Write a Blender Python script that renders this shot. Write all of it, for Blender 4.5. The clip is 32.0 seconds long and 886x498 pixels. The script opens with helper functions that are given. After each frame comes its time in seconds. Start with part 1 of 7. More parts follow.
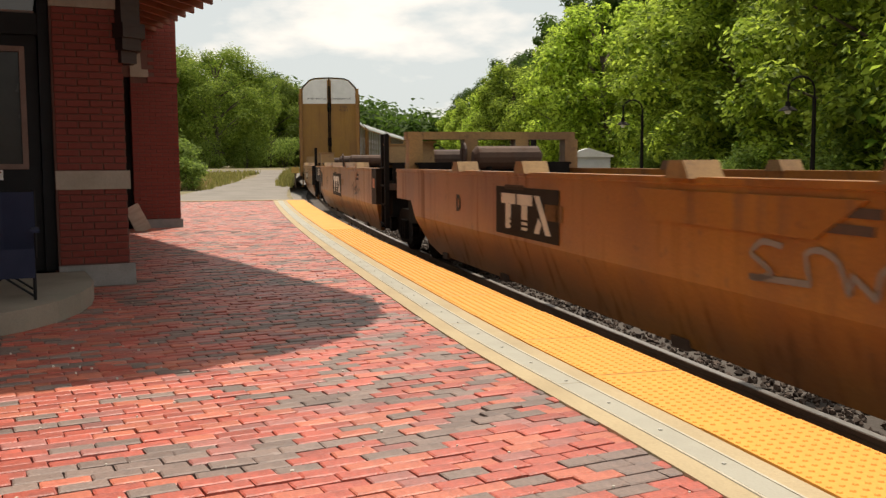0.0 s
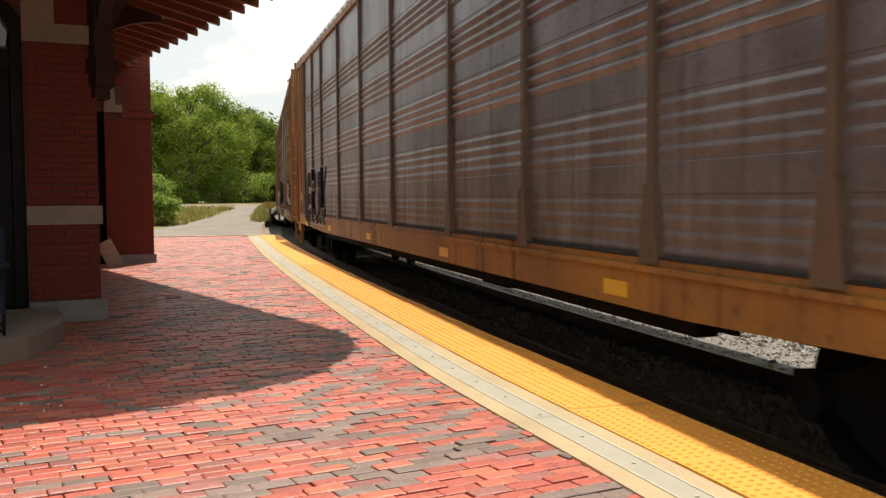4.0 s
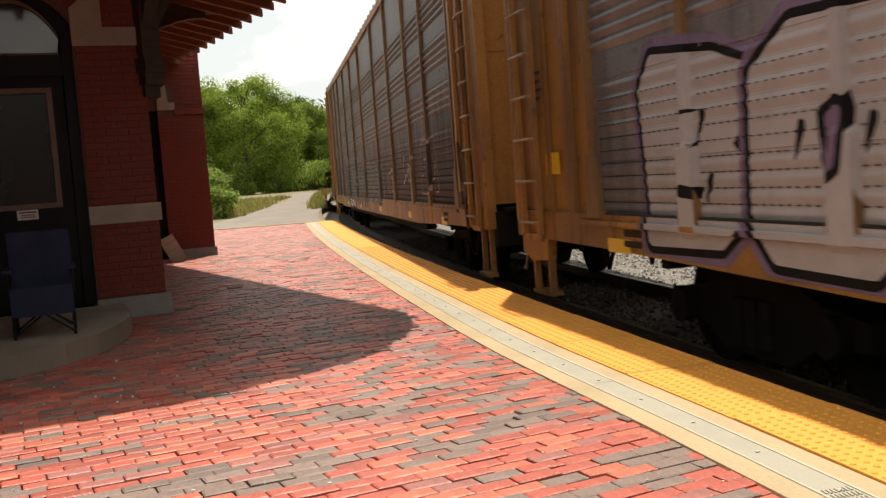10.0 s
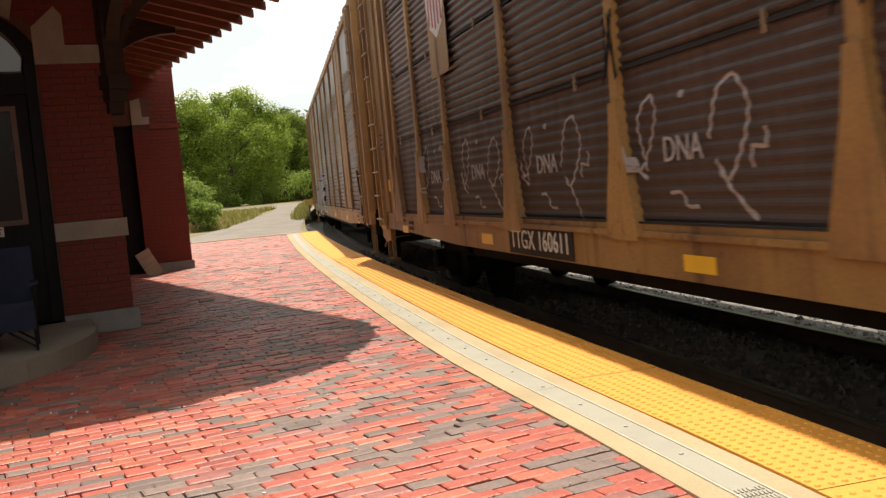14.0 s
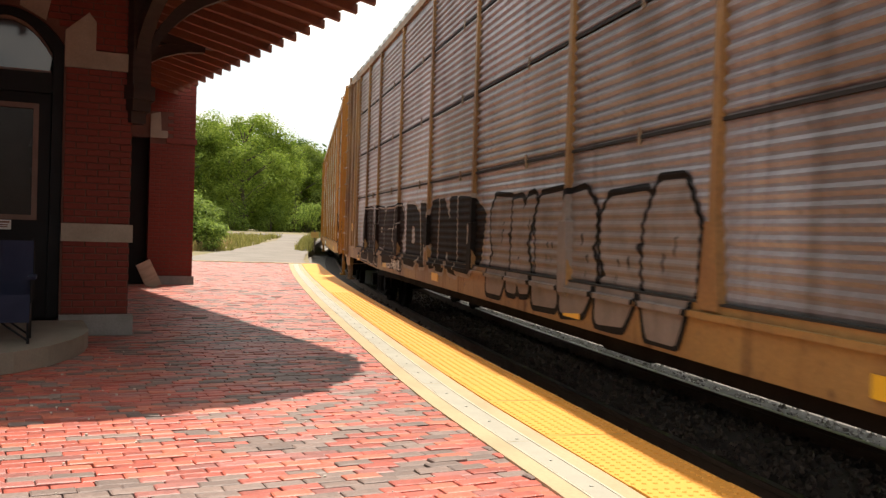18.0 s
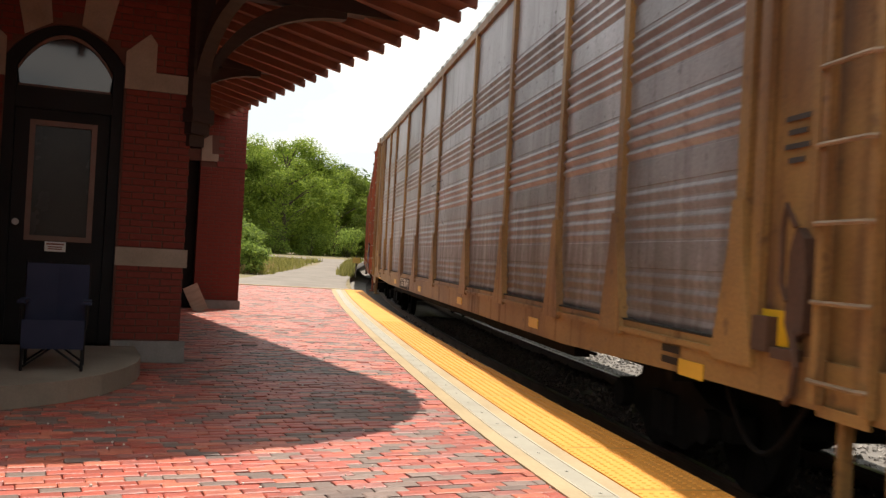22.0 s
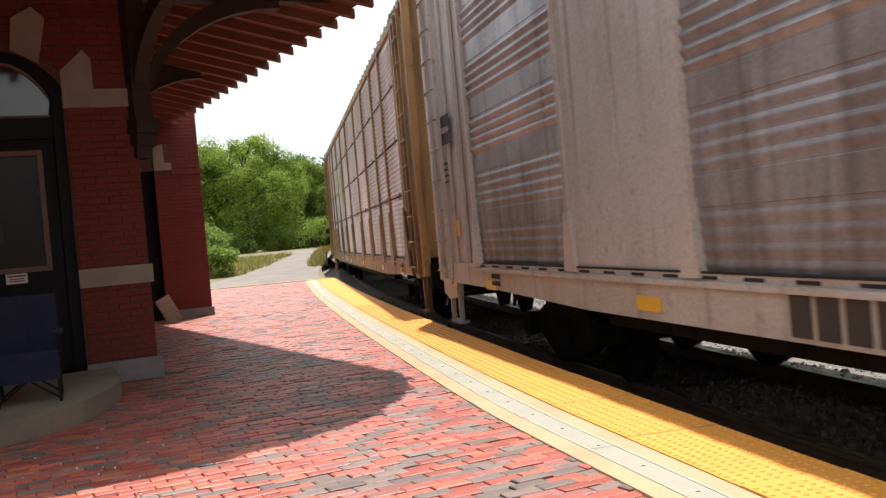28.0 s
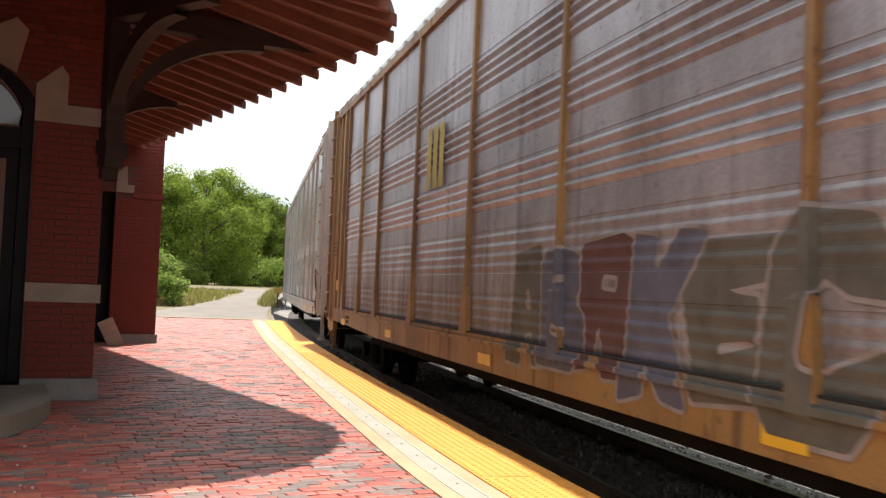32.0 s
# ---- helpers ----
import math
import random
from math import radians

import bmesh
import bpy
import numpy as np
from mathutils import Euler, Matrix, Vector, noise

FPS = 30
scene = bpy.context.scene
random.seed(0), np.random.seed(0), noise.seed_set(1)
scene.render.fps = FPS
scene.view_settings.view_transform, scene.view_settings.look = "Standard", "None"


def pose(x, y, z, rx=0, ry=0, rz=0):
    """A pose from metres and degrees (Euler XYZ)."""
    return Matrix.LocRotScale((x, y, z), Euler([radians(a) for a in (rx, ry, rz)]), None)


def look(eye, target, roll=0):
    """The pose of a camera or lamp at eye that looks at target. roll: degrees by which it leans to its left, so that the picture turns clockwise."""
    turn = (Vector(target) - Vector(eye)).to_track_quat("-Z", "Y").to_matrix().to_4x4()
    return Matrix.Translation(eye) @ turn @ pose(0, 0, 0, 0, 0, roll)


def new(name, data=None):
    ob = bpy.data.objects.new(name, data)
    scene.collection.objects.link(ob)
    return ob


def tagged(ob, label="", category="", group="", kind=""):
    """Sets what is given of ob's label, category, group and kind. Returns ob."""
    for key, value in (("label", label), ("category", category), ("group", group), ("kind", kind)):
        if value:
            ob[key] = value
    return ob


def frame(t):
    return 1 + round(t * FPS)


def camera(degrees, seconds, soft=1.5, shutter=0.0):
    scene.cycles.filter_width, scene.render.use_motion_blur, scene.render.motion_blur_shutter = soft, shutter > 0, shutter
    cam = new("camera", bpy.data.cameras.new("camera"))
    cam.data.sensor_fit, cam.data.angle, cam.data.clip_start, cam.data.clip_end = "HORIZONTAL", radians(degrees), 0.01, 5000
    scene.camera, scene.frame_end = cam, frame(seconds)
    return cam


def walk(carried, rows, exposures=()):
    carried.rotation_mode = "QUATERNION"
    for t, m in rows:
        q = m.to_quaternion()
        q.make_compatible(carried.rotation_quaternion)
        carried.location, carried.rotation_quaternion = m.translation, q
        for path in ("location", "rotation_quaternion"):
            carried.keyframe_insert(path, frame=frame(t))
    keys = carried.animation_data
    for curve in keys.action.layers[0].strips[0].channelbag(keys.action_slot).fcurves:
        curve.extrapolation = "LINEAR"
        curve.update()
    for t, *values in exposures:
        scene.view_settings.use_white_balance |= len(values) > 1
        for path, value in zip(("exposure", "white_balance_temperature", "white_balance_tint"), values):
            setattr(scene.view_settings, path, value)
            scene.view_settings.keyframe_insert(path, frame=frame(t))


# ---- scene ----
# a hand-held camera on the station platform: seconds, x, y, z, yaw, pitch, roll
cam = camera(49.62, 32.0, soft=1.35, shutter=0.12)
PATH = [
    (0.0, 0.000, 0.000, 1.196, -8.93, -5.19, 0.34),
    (0.5, -0.005, -0.018, 1.200, -6.81, -4.46, -0.17),
    (1.0, -0.003, -0.025, 1.200, -6.78, -3.17, -0.23),
    (1.5, -0.009, -0.025, 1.204, -7.54, -2.57, -0.19),
    (2.0, 0.010, -0.022, 1.197, -8.77, -1.88, 0.15),
    (2.5, 0.005, -0.021, 1.191, -9.27, -1.84, 0.23),
    (3.0, 0.009, -0.022, 1.194, -10.20, -2.76, 0.28),
    (3.5, 0.011, -0.016, 1.193, -10.26, -3.19, 0.18),
    (5.5, 0.025, -0.001, 1.190, -10.60, -2.70, 2.08),
    (6.0, 0.034, -0.019, 1.195, -10.05, -2.67, 2.12),
    (6.5, 0.025, -0.015, 1.195, -10.18, -2.50, 1.76),
    (7.0, 0.043, -0.026, 1.192, -10.40, -3.31, 1.32),
    (7.5, 0.032, -0.062, 1.211, -8.03, 0.57, 1.42),
    (8.0, 0.028, -0.060, 1.205, -7.68, -2.31, -0.78),
    (8.5, 0.034, -0.020, 1.179, -9.11, -4.82, -2.06),
    (9.0, 0.037, -0.051, 1.183, -7.60, -6.50, -1.64),
    (9.5, 0.043, -0.056, 1.178, -8.12, -6.75, 1.98),
    (10.0, 0.048, -0.067, 1.178, -7.15, -4.35, 4.20),
    (10.5, 0.059, -0.055, 1.165, -5.96, -3.09, 5.96),
    (11.0, 0.132, -0.035, 1.174, -9.30, -5.66, 5.85),
    (11.5, 0.217, -0.065, 1.165, -8.08, -6.86, 6.21),
    (12.0, 0.269, -0.109, 1.166, -10.72, -3.69, 4.25),
    (12.5, 0.303, -0.151, 1.149, -10.93, -3.70, 2.47),
    (13.0, 0.306, -0.129, 1.146, -11.99, -3.42, 1.34),
    (13.5, 0.294, -0.117, 1.147, -11.88, -3.89, -2.61),
    (14.0, 0.285, -0.188, 1.181, -7.85, -3.93, 5.22),
    (14.5, 0.266, -0.153, 1.186, -4.90, -3.58, 2.69),
    (16.5, 0.306, -0.281, 1.140, -6.72, -1.31, -2.17),
    (17.0, 0.311, -0.282, 1.139, -8.27, -1.34, -1.70),
    (17.5, 0.317, -0.294, 1.137, -8.57, -1.40, -0.88),
    (18.0, 0.309, -0.303, 1.152, -7.41, -0.97, -1.81),
    (18.5, 0.321, -0.314, 1.143, -4.58, -0.25, -2.67),
    (19.0, 0.330, -0.304, 1.140, -4.60, 2.40, -2.40),
    (19.5, 0.245, -0.145, 1.164, -5.64, 3.04, -2.09),
    (20.0, 0.218, -0.039, 1.161, -6.17, -2.89, 0.85),
    (20.5, 0.146, 0.000, 1.183, -3.94, -2.39, 0.42),
    (21.0, 0.103, 0.017, 1.183, -5.98, -0.24, -1.17),
    (21.5, 0.095, 0.025, 1.188, -5.94, 1.17, -3.42),
    (22.0, 0.107, 0.030, 1.192, -5.20, 0.54, -3.11),
    (22.5, 0.103, 0.057, 1.195, -4.48, -1.66, -3.30),
    (23.0, 0.104, 0.062, 1.196, -5.14, -2.12, -3.04),
    (23.5, 0.094, 0.070, 1.183, -2.61, -2.54, -1.54),
    (24.0, 0.079, 0.069, 1.192, -0.11, -2.46, 4.84),
    (24.5, 0.071, 0.067, 1.191, 0.37, -3.69, 2.55),
    (25.0, 0.084, 0.055, 1.190, -1.64, -4.78, 1.86),
    (25.5, 0.077, 0.085, 1.184, -5.51, -4.44, 1.34),
    (27.5, 0.146, 0.049, 1.225, -5.88, -1.56, 5.74),
    (28.0, 0.128, 0.090, 1.192, -7.06, -1.05, 5.03),
    (28.5, 0.145, 0.025, 1.225, -8.09, -0.69, 3.36),
    (29.0, 0.149, -0.001, 1.219, -8.10, -0.08, 2.29),
    (29.5, 0.163, -0.021, 1.221, -7.69, 0.10, 2.25),
    (30.0, 0.169, -0.014, 1.225, -8.20, 0.09, 1.79),
    (30.5, 0.158, -0.011, 1.220, -8.93, 0.00, 2.17),
    (31.0, 0.164, -0.023, 1.225, -8.92, 0.35, 0.88),
    (31.5, 0.158, -0.024, 1.230, -9.16, 1.46, -0.40),
    (32.0, 0.142, -0.031, 1.225, -9.76, 2.41, -2.33),
]
EXPOSURES = [(0.0, 0.0, 7150, 12), (1.0, -0.03, 7150, 12), (3.0, 0.14, 7150, 12), (6.0, 0.44, 7100, 12), (9.0, 0.31, 7200, 12), (14.0, 0.38, 7150, 12), (19.0, 0.58, 7000, 13), (25.0, 0.26, 6750, 13), (28.0, 0.56, 6400, 13), (32.0, 0.70, 6450, 13)]
walk(cam, [(t, pose(x, y, z, 90 + pitch, roll, yaw)) for t, x, y, z, yaw, pitch, roll in PATH], EXPOSURES)

# ---- sun and sky ----
SUN_WAY = Vector((0.106, 0.312, 1.0)).normalized()
world = bpy.data.worlds.new("sky")
scene.world = world
world.use_nodes = True
wn, wl = world.node_tree.nodes, world.node_tree.links
sky = wn.new("ShaderNodeTexSky")
sky.sky_type, sky.sun_disc = "NISHITA", False
sky.sun_elevation = math.asin(SUN_WAY.z)
sky.sun_rotation = math.atan2(SUN_WAY.x, SUN_WAY.y)
sky.air_density, sky.dust_density = 1.0, 2.5
wcoord = wn.new("ShaderNodeTexCoord")
wmap = wn.new("ShaderNodeMapping")
wmap.inputs["Scale"].default_value = (1.0, 1.0, 2.6)
wl.new(wcoord.outputs["Generated"], wmap.inputs["Vector"])
wnoise = wn.new("ShaderNodeTexNoise")
wnoise.inputs["Scale"].default_value, wnoise.inputs["Detail"].default_value, wnoise.inputs["Roughness"].default_value = 4.2, 8.0, 0.52
wl.new(wmap.outputs["Vector"], wnoise.inputs["Vector"])
wramp = wn.new("ShaderNodeValToRGB")
wramp.color_ramp.elements[0].position, wramp.color_ramp.elements[1].position = 0.47, 0.58
wramp.color_ramp.elements[0].color = (0.04, 0.04, 0.04, 1)
wl.new(wnoise.outputs["Fac"], wramp.inputs["Fac"])
wmix = wn.new("ShaderNodeMixRGB")
wmix.inputs["Color2"].default_value = (18.0, 17.7, 17.0, 1)
whaze = wn.new("ShaderNodeSeparateXYZ")
wl.new(wcoord.outputs["Generated"], whaze.inputs["Vector"])
wlow = wn.new("ShaderNodeMapRange")
wlow.inputs["From Min"].default_value, wlow.inputs["From Max"].default_value = 0.25, 0.85
wlow.inputs["To Min"].default_value, wlow.inputs["To Max"].default_value = 1.0, 0.35
wl.new(whaze.outputs["Z"], wlow.inputs["Value"])
wmul = wn.new("ShaderNodeMath")
wmul.operation = "MULTIPLY"
wl.new(wramp.outputs["Color"], wmul.inputs[0])
wl.new(wlow.outputs[0], wmul.inputs[1])
wl.new(wmul.outputs[0], wmix.inputs["Fac"])
wveil = wn.new("ShaderNodeMixRGB")
wveil.inputs["Fac"].default_value = 0.80
wveil.inputs["Color2"].default_value = (12.8, 14.5, 15.3, 1)
wl.new(sky.outputs["Color"], wveil.inputs["Color1"])
wl.new(wveil.outputs["Color"], wmix.inputs["Color1"])
wl.new(wmix.outputs["Color"], wn["Background"].inputs["Color"])
wn["Background"].inputs["Strength"].default_value = 0.061
sun = new("sun", bpy.data.lights.new("sun", "SUN"))
sun.data.energy, sun.data.angle, sun.data.color = 5.0, radians(0.6), (1.0, 0.95, 0.86)
sun.matrix_world = look((0, 0, 0), -SUN_WAY)

# ---- materials ----
MATS = {}


def mat(name, color, rough=0.7, metal=0.0, vary=0.25, scale=4.0, fine=40.0, bump=0.2, tint=None, stain=0.0, per_object=0.0, island=False, stretch=(1, 1, 1), spec=0.5):
    """A painted, stony or metallic surface with blotches, grain and relief. tint: the colour of its stains; per_object: how far pieces differ."""
    if name in MATS:
        return MATS[name]
    m = MATS[name] = bpy.data.materials.new(name)
    m.use_nodes = True
    n, l = m.node_tree.nodes, m.node_tree.links
    b = n["Principled BSDF"]
    b.inputs["Roughness"].default_value, b.inputs["Metallic"].default_value = rough, metal
    b.inputs["Specular IOR Level"].default_value = spec
    co = n.new("ShaderNodeTexCoord")
    mp = n.new("ShaderNodeMapping")
    mp.inputs["Scale"].default_value = stretch
    l.new(co.outputs["Object"], mp.inputs["Vector"])
    big, small = n.new("ShaderNodeTexNoise"), n.new("ShaderNodeTexNoise")
    for node, s, d in ((big, scale, 5.0), (small, fine, 4.0)):
        node.inputs["Scale"].default_value, node.inputs["Detail"].default_value = s, d
        node.noise_dimensions = "4D"
        l.new(mp.outputs["Vector"], node.inputs["Vector"])
    info = n.new("ShaderNodeObjectInfo")
    geo = n.new("ShaderNodeNewGeometry")
    pick = geo.outputs["Random Per Island"] if island else info.outputs["Random"]
    w = n.new("ShaderNodeMath")
    w.operation = "MULTIPLY"
    w.inputs[1].default_value = 37.0
    l.new(pick, w.inputs[0])
    l.new(w.outputs[0], big.inputs["W"])
    l.new(w.outputs[0], small.inputs["W"])
    base = n.new("ShaderNodeMixRGB")
    base.inputs["Color1"].default_value = (*color, 1)
    base.inputs["Color2"].default_value = (*(tint or [c * 0.55 for c in color]), 1)
    ramp = n.new("ShaderNodeValToRGB")
    ramp.color_ramp.elements[0].position, ramp.color_ramp.elements[1].position = 0.42 - stain * 0.2, 0.78 - stain * 0.2
    l.new(big.outputs["Fac"], ramp.inputs["Fac"])
    amount = n.new("ShaderNodeMath")
    amount.operation = "MULTIPLY"
    amount.inputs[1].default_value = min(1.0, vary * 2.2)
    l.new(ramp.outputs["Color"], amount.inputs[0])
    l.new(amount.outputs[0], base.inputs["Fac"])
    hsv = n.new("ShaderNodeHueSaturation")
    val = n.new("ShaderNodeMapRange")
    val.inputs["To Min"].default_value, val.inputs["To Max"].default_value = 1 - vary * 0.6, 1 + vary * 0.6
    l.new(small.outputs["Fac"], val.inputs["Value"])
    if per_object:
        each = n.new("ShaderNodeMapRange")
        each.inputs["To Min"].default_value, each.inputs["To Max"].default_value = 1 - per_object, 1 + per_object
        l.new(pick, each.inputs["Value"])
        mul = n.new("ShaderNodeMath")
        mul.operation = "MULTIPLY"
        l.new(each.outputs[0], mul.inputs[0])
        l.new(val.outputs[0], mul.inputs[1])
        l.new(mul.outputs[0], hsv.inputs["Value"])
    else:
        l.new(val.outputs[0], hsv.inputs["Value"])
    l.new(base.outputs["Color"], hsv.inputs["Color"])
    l.new(hsv.outputs["Color"], b.inputs["Base Color"])
    rr = n.new("ShaderNodeMapRange")
    rr.inputs["To Min"].default_value, rr.inputs["To Max"].default_value = max(0.05, rough - 0.12), min(1.0, rough + 0.12)
    l.new(big.outputs["Fac"], rr.inputs["Value"])
    l.new(rr.outputs[0], b.inputs["Roughness"])
    if bump:
        bp = n.new("ShaderNodeBump")
        bp.inputs["Strength"].default_value, bp.inputs["Distance"].default_value = bump, 0.01
        l.new(small.outputs["Fac"], bp.inputs["Height"])
        l.new(bp.outputs["Normal"], b.inputs["Normal"])
    return m


def leaf_mat(name, color, bright):
    m = MATS[name] = bpy.data.materials.new(name)
    m.use_nodes = True
    n, l = m.node_tree.nodes, m.node_tree.links
    b = n["Principled BSDF"]
    b.inputs["Roughness"].default_value = 0.65
    b.inputs["Specular IOR Level"].default_value = 0.25
    geo = n.new("ShaderNodeNewGeometry")
    info = n.new("ShaderNodeObjectInfo")
    mix = n.new("ShaderNodeMixRGB")
    mix.inputs["Color1"].default_value, mix.inputs["Color2"].default_value = (*color, 1), (*bright, 1)
    l.new(geo.outputs["Random Per Island"], mix.inputs["Fac"])
    hsv = n.new("ShaderNodeHueSaturation")
    mr = n.new("ShaderNodeMapRange")
    mr.inputs["To Min"].default_value, mr.inputs["To Max"].default_value = 0.8, 1.25
    l.new(info.outputs["Random"], mr.inputs["Value"])
    l.new(mr.outputs[0], hsv.inputs["Value"])
    l.new(mix.outputs["Color"], hsv.inputs["Color"])
    l.new(hsv.outputs["Color"], b.inputs["Base Color"])
    tr = n.new("ShaderNodeBsdfTranslucent")
    l.new(hsv.outputs["Color"], tr.inputs["Color"])
    ms = n.new("ShaderNodeMixShader")
    ms.inputs["Fac"].default_value = 0.6
    l.new(b.outputs[0], ms.inputs[1])
    l.new(tr.outputs[0], ms.inputs[2])
    l.new(ms.outputs[0], n["Material Output"].inputs["Surface"])
    return m


def glass_mat():
    m = MATS["window_glass"] = bpy.data.materials.new("window_glass")
    m.use_nodes = True
    b = m.node_tree.nodes["Principled BSDF"]
    b.inputs["Base Color"].default_value = (0.02, 0.022, 0.025, 1)
    b.inputs["Roughness"].default_value = 0.06
    b.inputs["Specular IOR Level"].default_value = 0.6
    return m


BRICK = mat("red_brick", (0.175, 0.031, 0.021), 0.85, vary=0.3, scale=9, fine=90, bump=0.3, per_object=0.2, island=True)
MORTAR = mat("mortar", (0.12, 0.055, 0.042), 0.95, vary=0.3, fine=120)
STONE = mat("sandstone", (0.33, 0.275, 0.22), 0.85, vary=0.3, scale=3, fine=50, bump=0.3)
GRANITE = mat("grey_stone", (0.25, 0.24, 0.23), 0.85, vary=0.3, scale=5, fine=60, bump=0.4)
CONCRETE = mat("concrete", (0.40, 0.31, 0.185), 0.9, vary=0.3, scale=1.6, fine=70, bump=0.2, tint=(0.29, 0.225, 0.14))
STRIP = mat("galvanised_strip", (0.34, 0.32, 0.26), 0.6, 0.1, vary=0.2, scale=3, fine=90, bump=0.1)
TACTILE = mat("tactile_yellow", (0.74, 0.305, 0.042), 0.6, vary=0.22, scale=2.5, fine=50, bump=0.15, tint=(0.58, 0.24, 0.035))
PAVERS = [mat("red_paver", (0.40, 0.088, 0.060), 0.47, vary=0.75, scale=9, fine=70, bump=0.5, per_object=0.24, island=True, tint=(0.25, 0.070, 0.055)),
          mat("orange_paver", (0.44, 0.128, 0.078), 0.47, vary=0.7, scale=9, fine=70, bump=0.5, per_object=0.18, island=True, tint=(0.34, 0.092, 0.062)),
          mat("rosy_paver", (0.31, 0.110, 0.092), 0.47, vary=0.7, scale=9, fine=70, bump=0.5, per_object=0.22, island=True, tint=(0.20, 0.085, 0.075)),
          mat("slate_grey_paver", (0.180, 0.124, 0.104), 0.58, vary=0.75, scale=9, fine=70, bump=0.5, per_object=0.26, island=True, tint=(0.14, 0.102, 0.092))]
SAND = mat("joint_sand", (0.05, 0.032, 0.026), 0.95, vary=0.4, fine=150)
# sun and shade put into two ballast tones: pale beyond, dark under the train
SHOULDER = mat("sunlit_tone_ballast", (0.16, 0.145, 0.13), 0.9, vary=0.5, scale=4, fine=25, bump=1.0)
BALLAST = mat("ballast", (0.065, 0.052, 0.043), 0.9, vary=0.4, scale=2, fine=30, bump=0.6, per_object=0.4, island=True)
RAIL = mat("rail_steel", (0.14, 0.09, 0.065), 0.5, 0.6, vary=0.3, fine=50)
RAILTOP = mat("polished_rail_head", (0.30, 0.28, 0.26), 0.42, 0.9, vary=0.1)
TIE = mat("creosoted_tie", (0.06, 0.045, 0.035), 0.9, vary=0.4, stretch=(1, 8, 8))
DARKWOOD = mat("dark_brown_timber", (0.034, 0.021, 0.018), 0.7, vary=0.3, stretch=(1, 1, 6))
SOFFIT = mat("red_brown_soffit", (0.20, 0.075, 0.045), 0.7, vary=0.3, scale=3, fine=60)
SLATE = mat("roof_tile", (0.13, 0.05, 0.04), 0.8, vary=0.3)
BLACKPAINT = mat("black_paint", (0.009, 0.009, 0.010), 0.6, vary=0.3, spec=0.2)
GLASS = glass_mat()
# rougher and less specular than the fanlight's glass, to mirror less sky
DOORGLASS = mat("dull_door_glass", (0.022, 0.02, 0.018), 0.25, vary=0.3, bump=0.0, spec=0.25)
BROWNFRAME = mat("brown_sash", (0.17, 0.10, 0.075), 0.6, vary=0.3)
WHITEPAINT = mat("white_paint", (0.75, 0.74, 0.72), 0.6, vary=0.15)
PIPE = mat("grey_downspout", (0.30, 0.26, 0.24), 0.5, 0.4, vary=0.3)
NAVY = mat("navy_canvas", (0.009, 0.014, 0.042), 0.8, vary=0.2, fine=150)
GRASS = leaf_mat("grass", (0.14, 0.15, 0.04), (0.30, 0.27, 0.09))
EARTH = mat("earth", (0.20, 0.155, 0.085), 0.95, vary=0.5, scale=0.4, fine=6, bump=0.5, tint=(0.10, 0.105, 0.035))
GRAVEL = mat("gravel_lane", (0.20, 0.175, 0.15), 0.95, vary=0.3, scale=0.8, fine=25, bump=0.5)
BARK = mat("bark", (0.10, 0.075, 0.055), 0.9, vary=0.4, fine=25, bump=0.6, stretch=(3, 3, 0.6))
LEAF = leaf_mat("broad_leaf", (0.055, 0.115, 0.012), (0.58, 0.72, 0.10))
LEAF_DARK = leaf_mat("dark_leaf", (0.035, 0.075, 0.012), (0.085, 0.145, 0.02))

# ---- mesh helpers ----


def mesh_of(name, verts, faces, material, smooth=False):
    me = bpy.data.meshes.new(name)
    me.from_pydata([tuple(v) for v in verts], [], faces)
    me.materials.append(material)
    if smooth:
        me.shade_smooth()
    me.update()
    return me


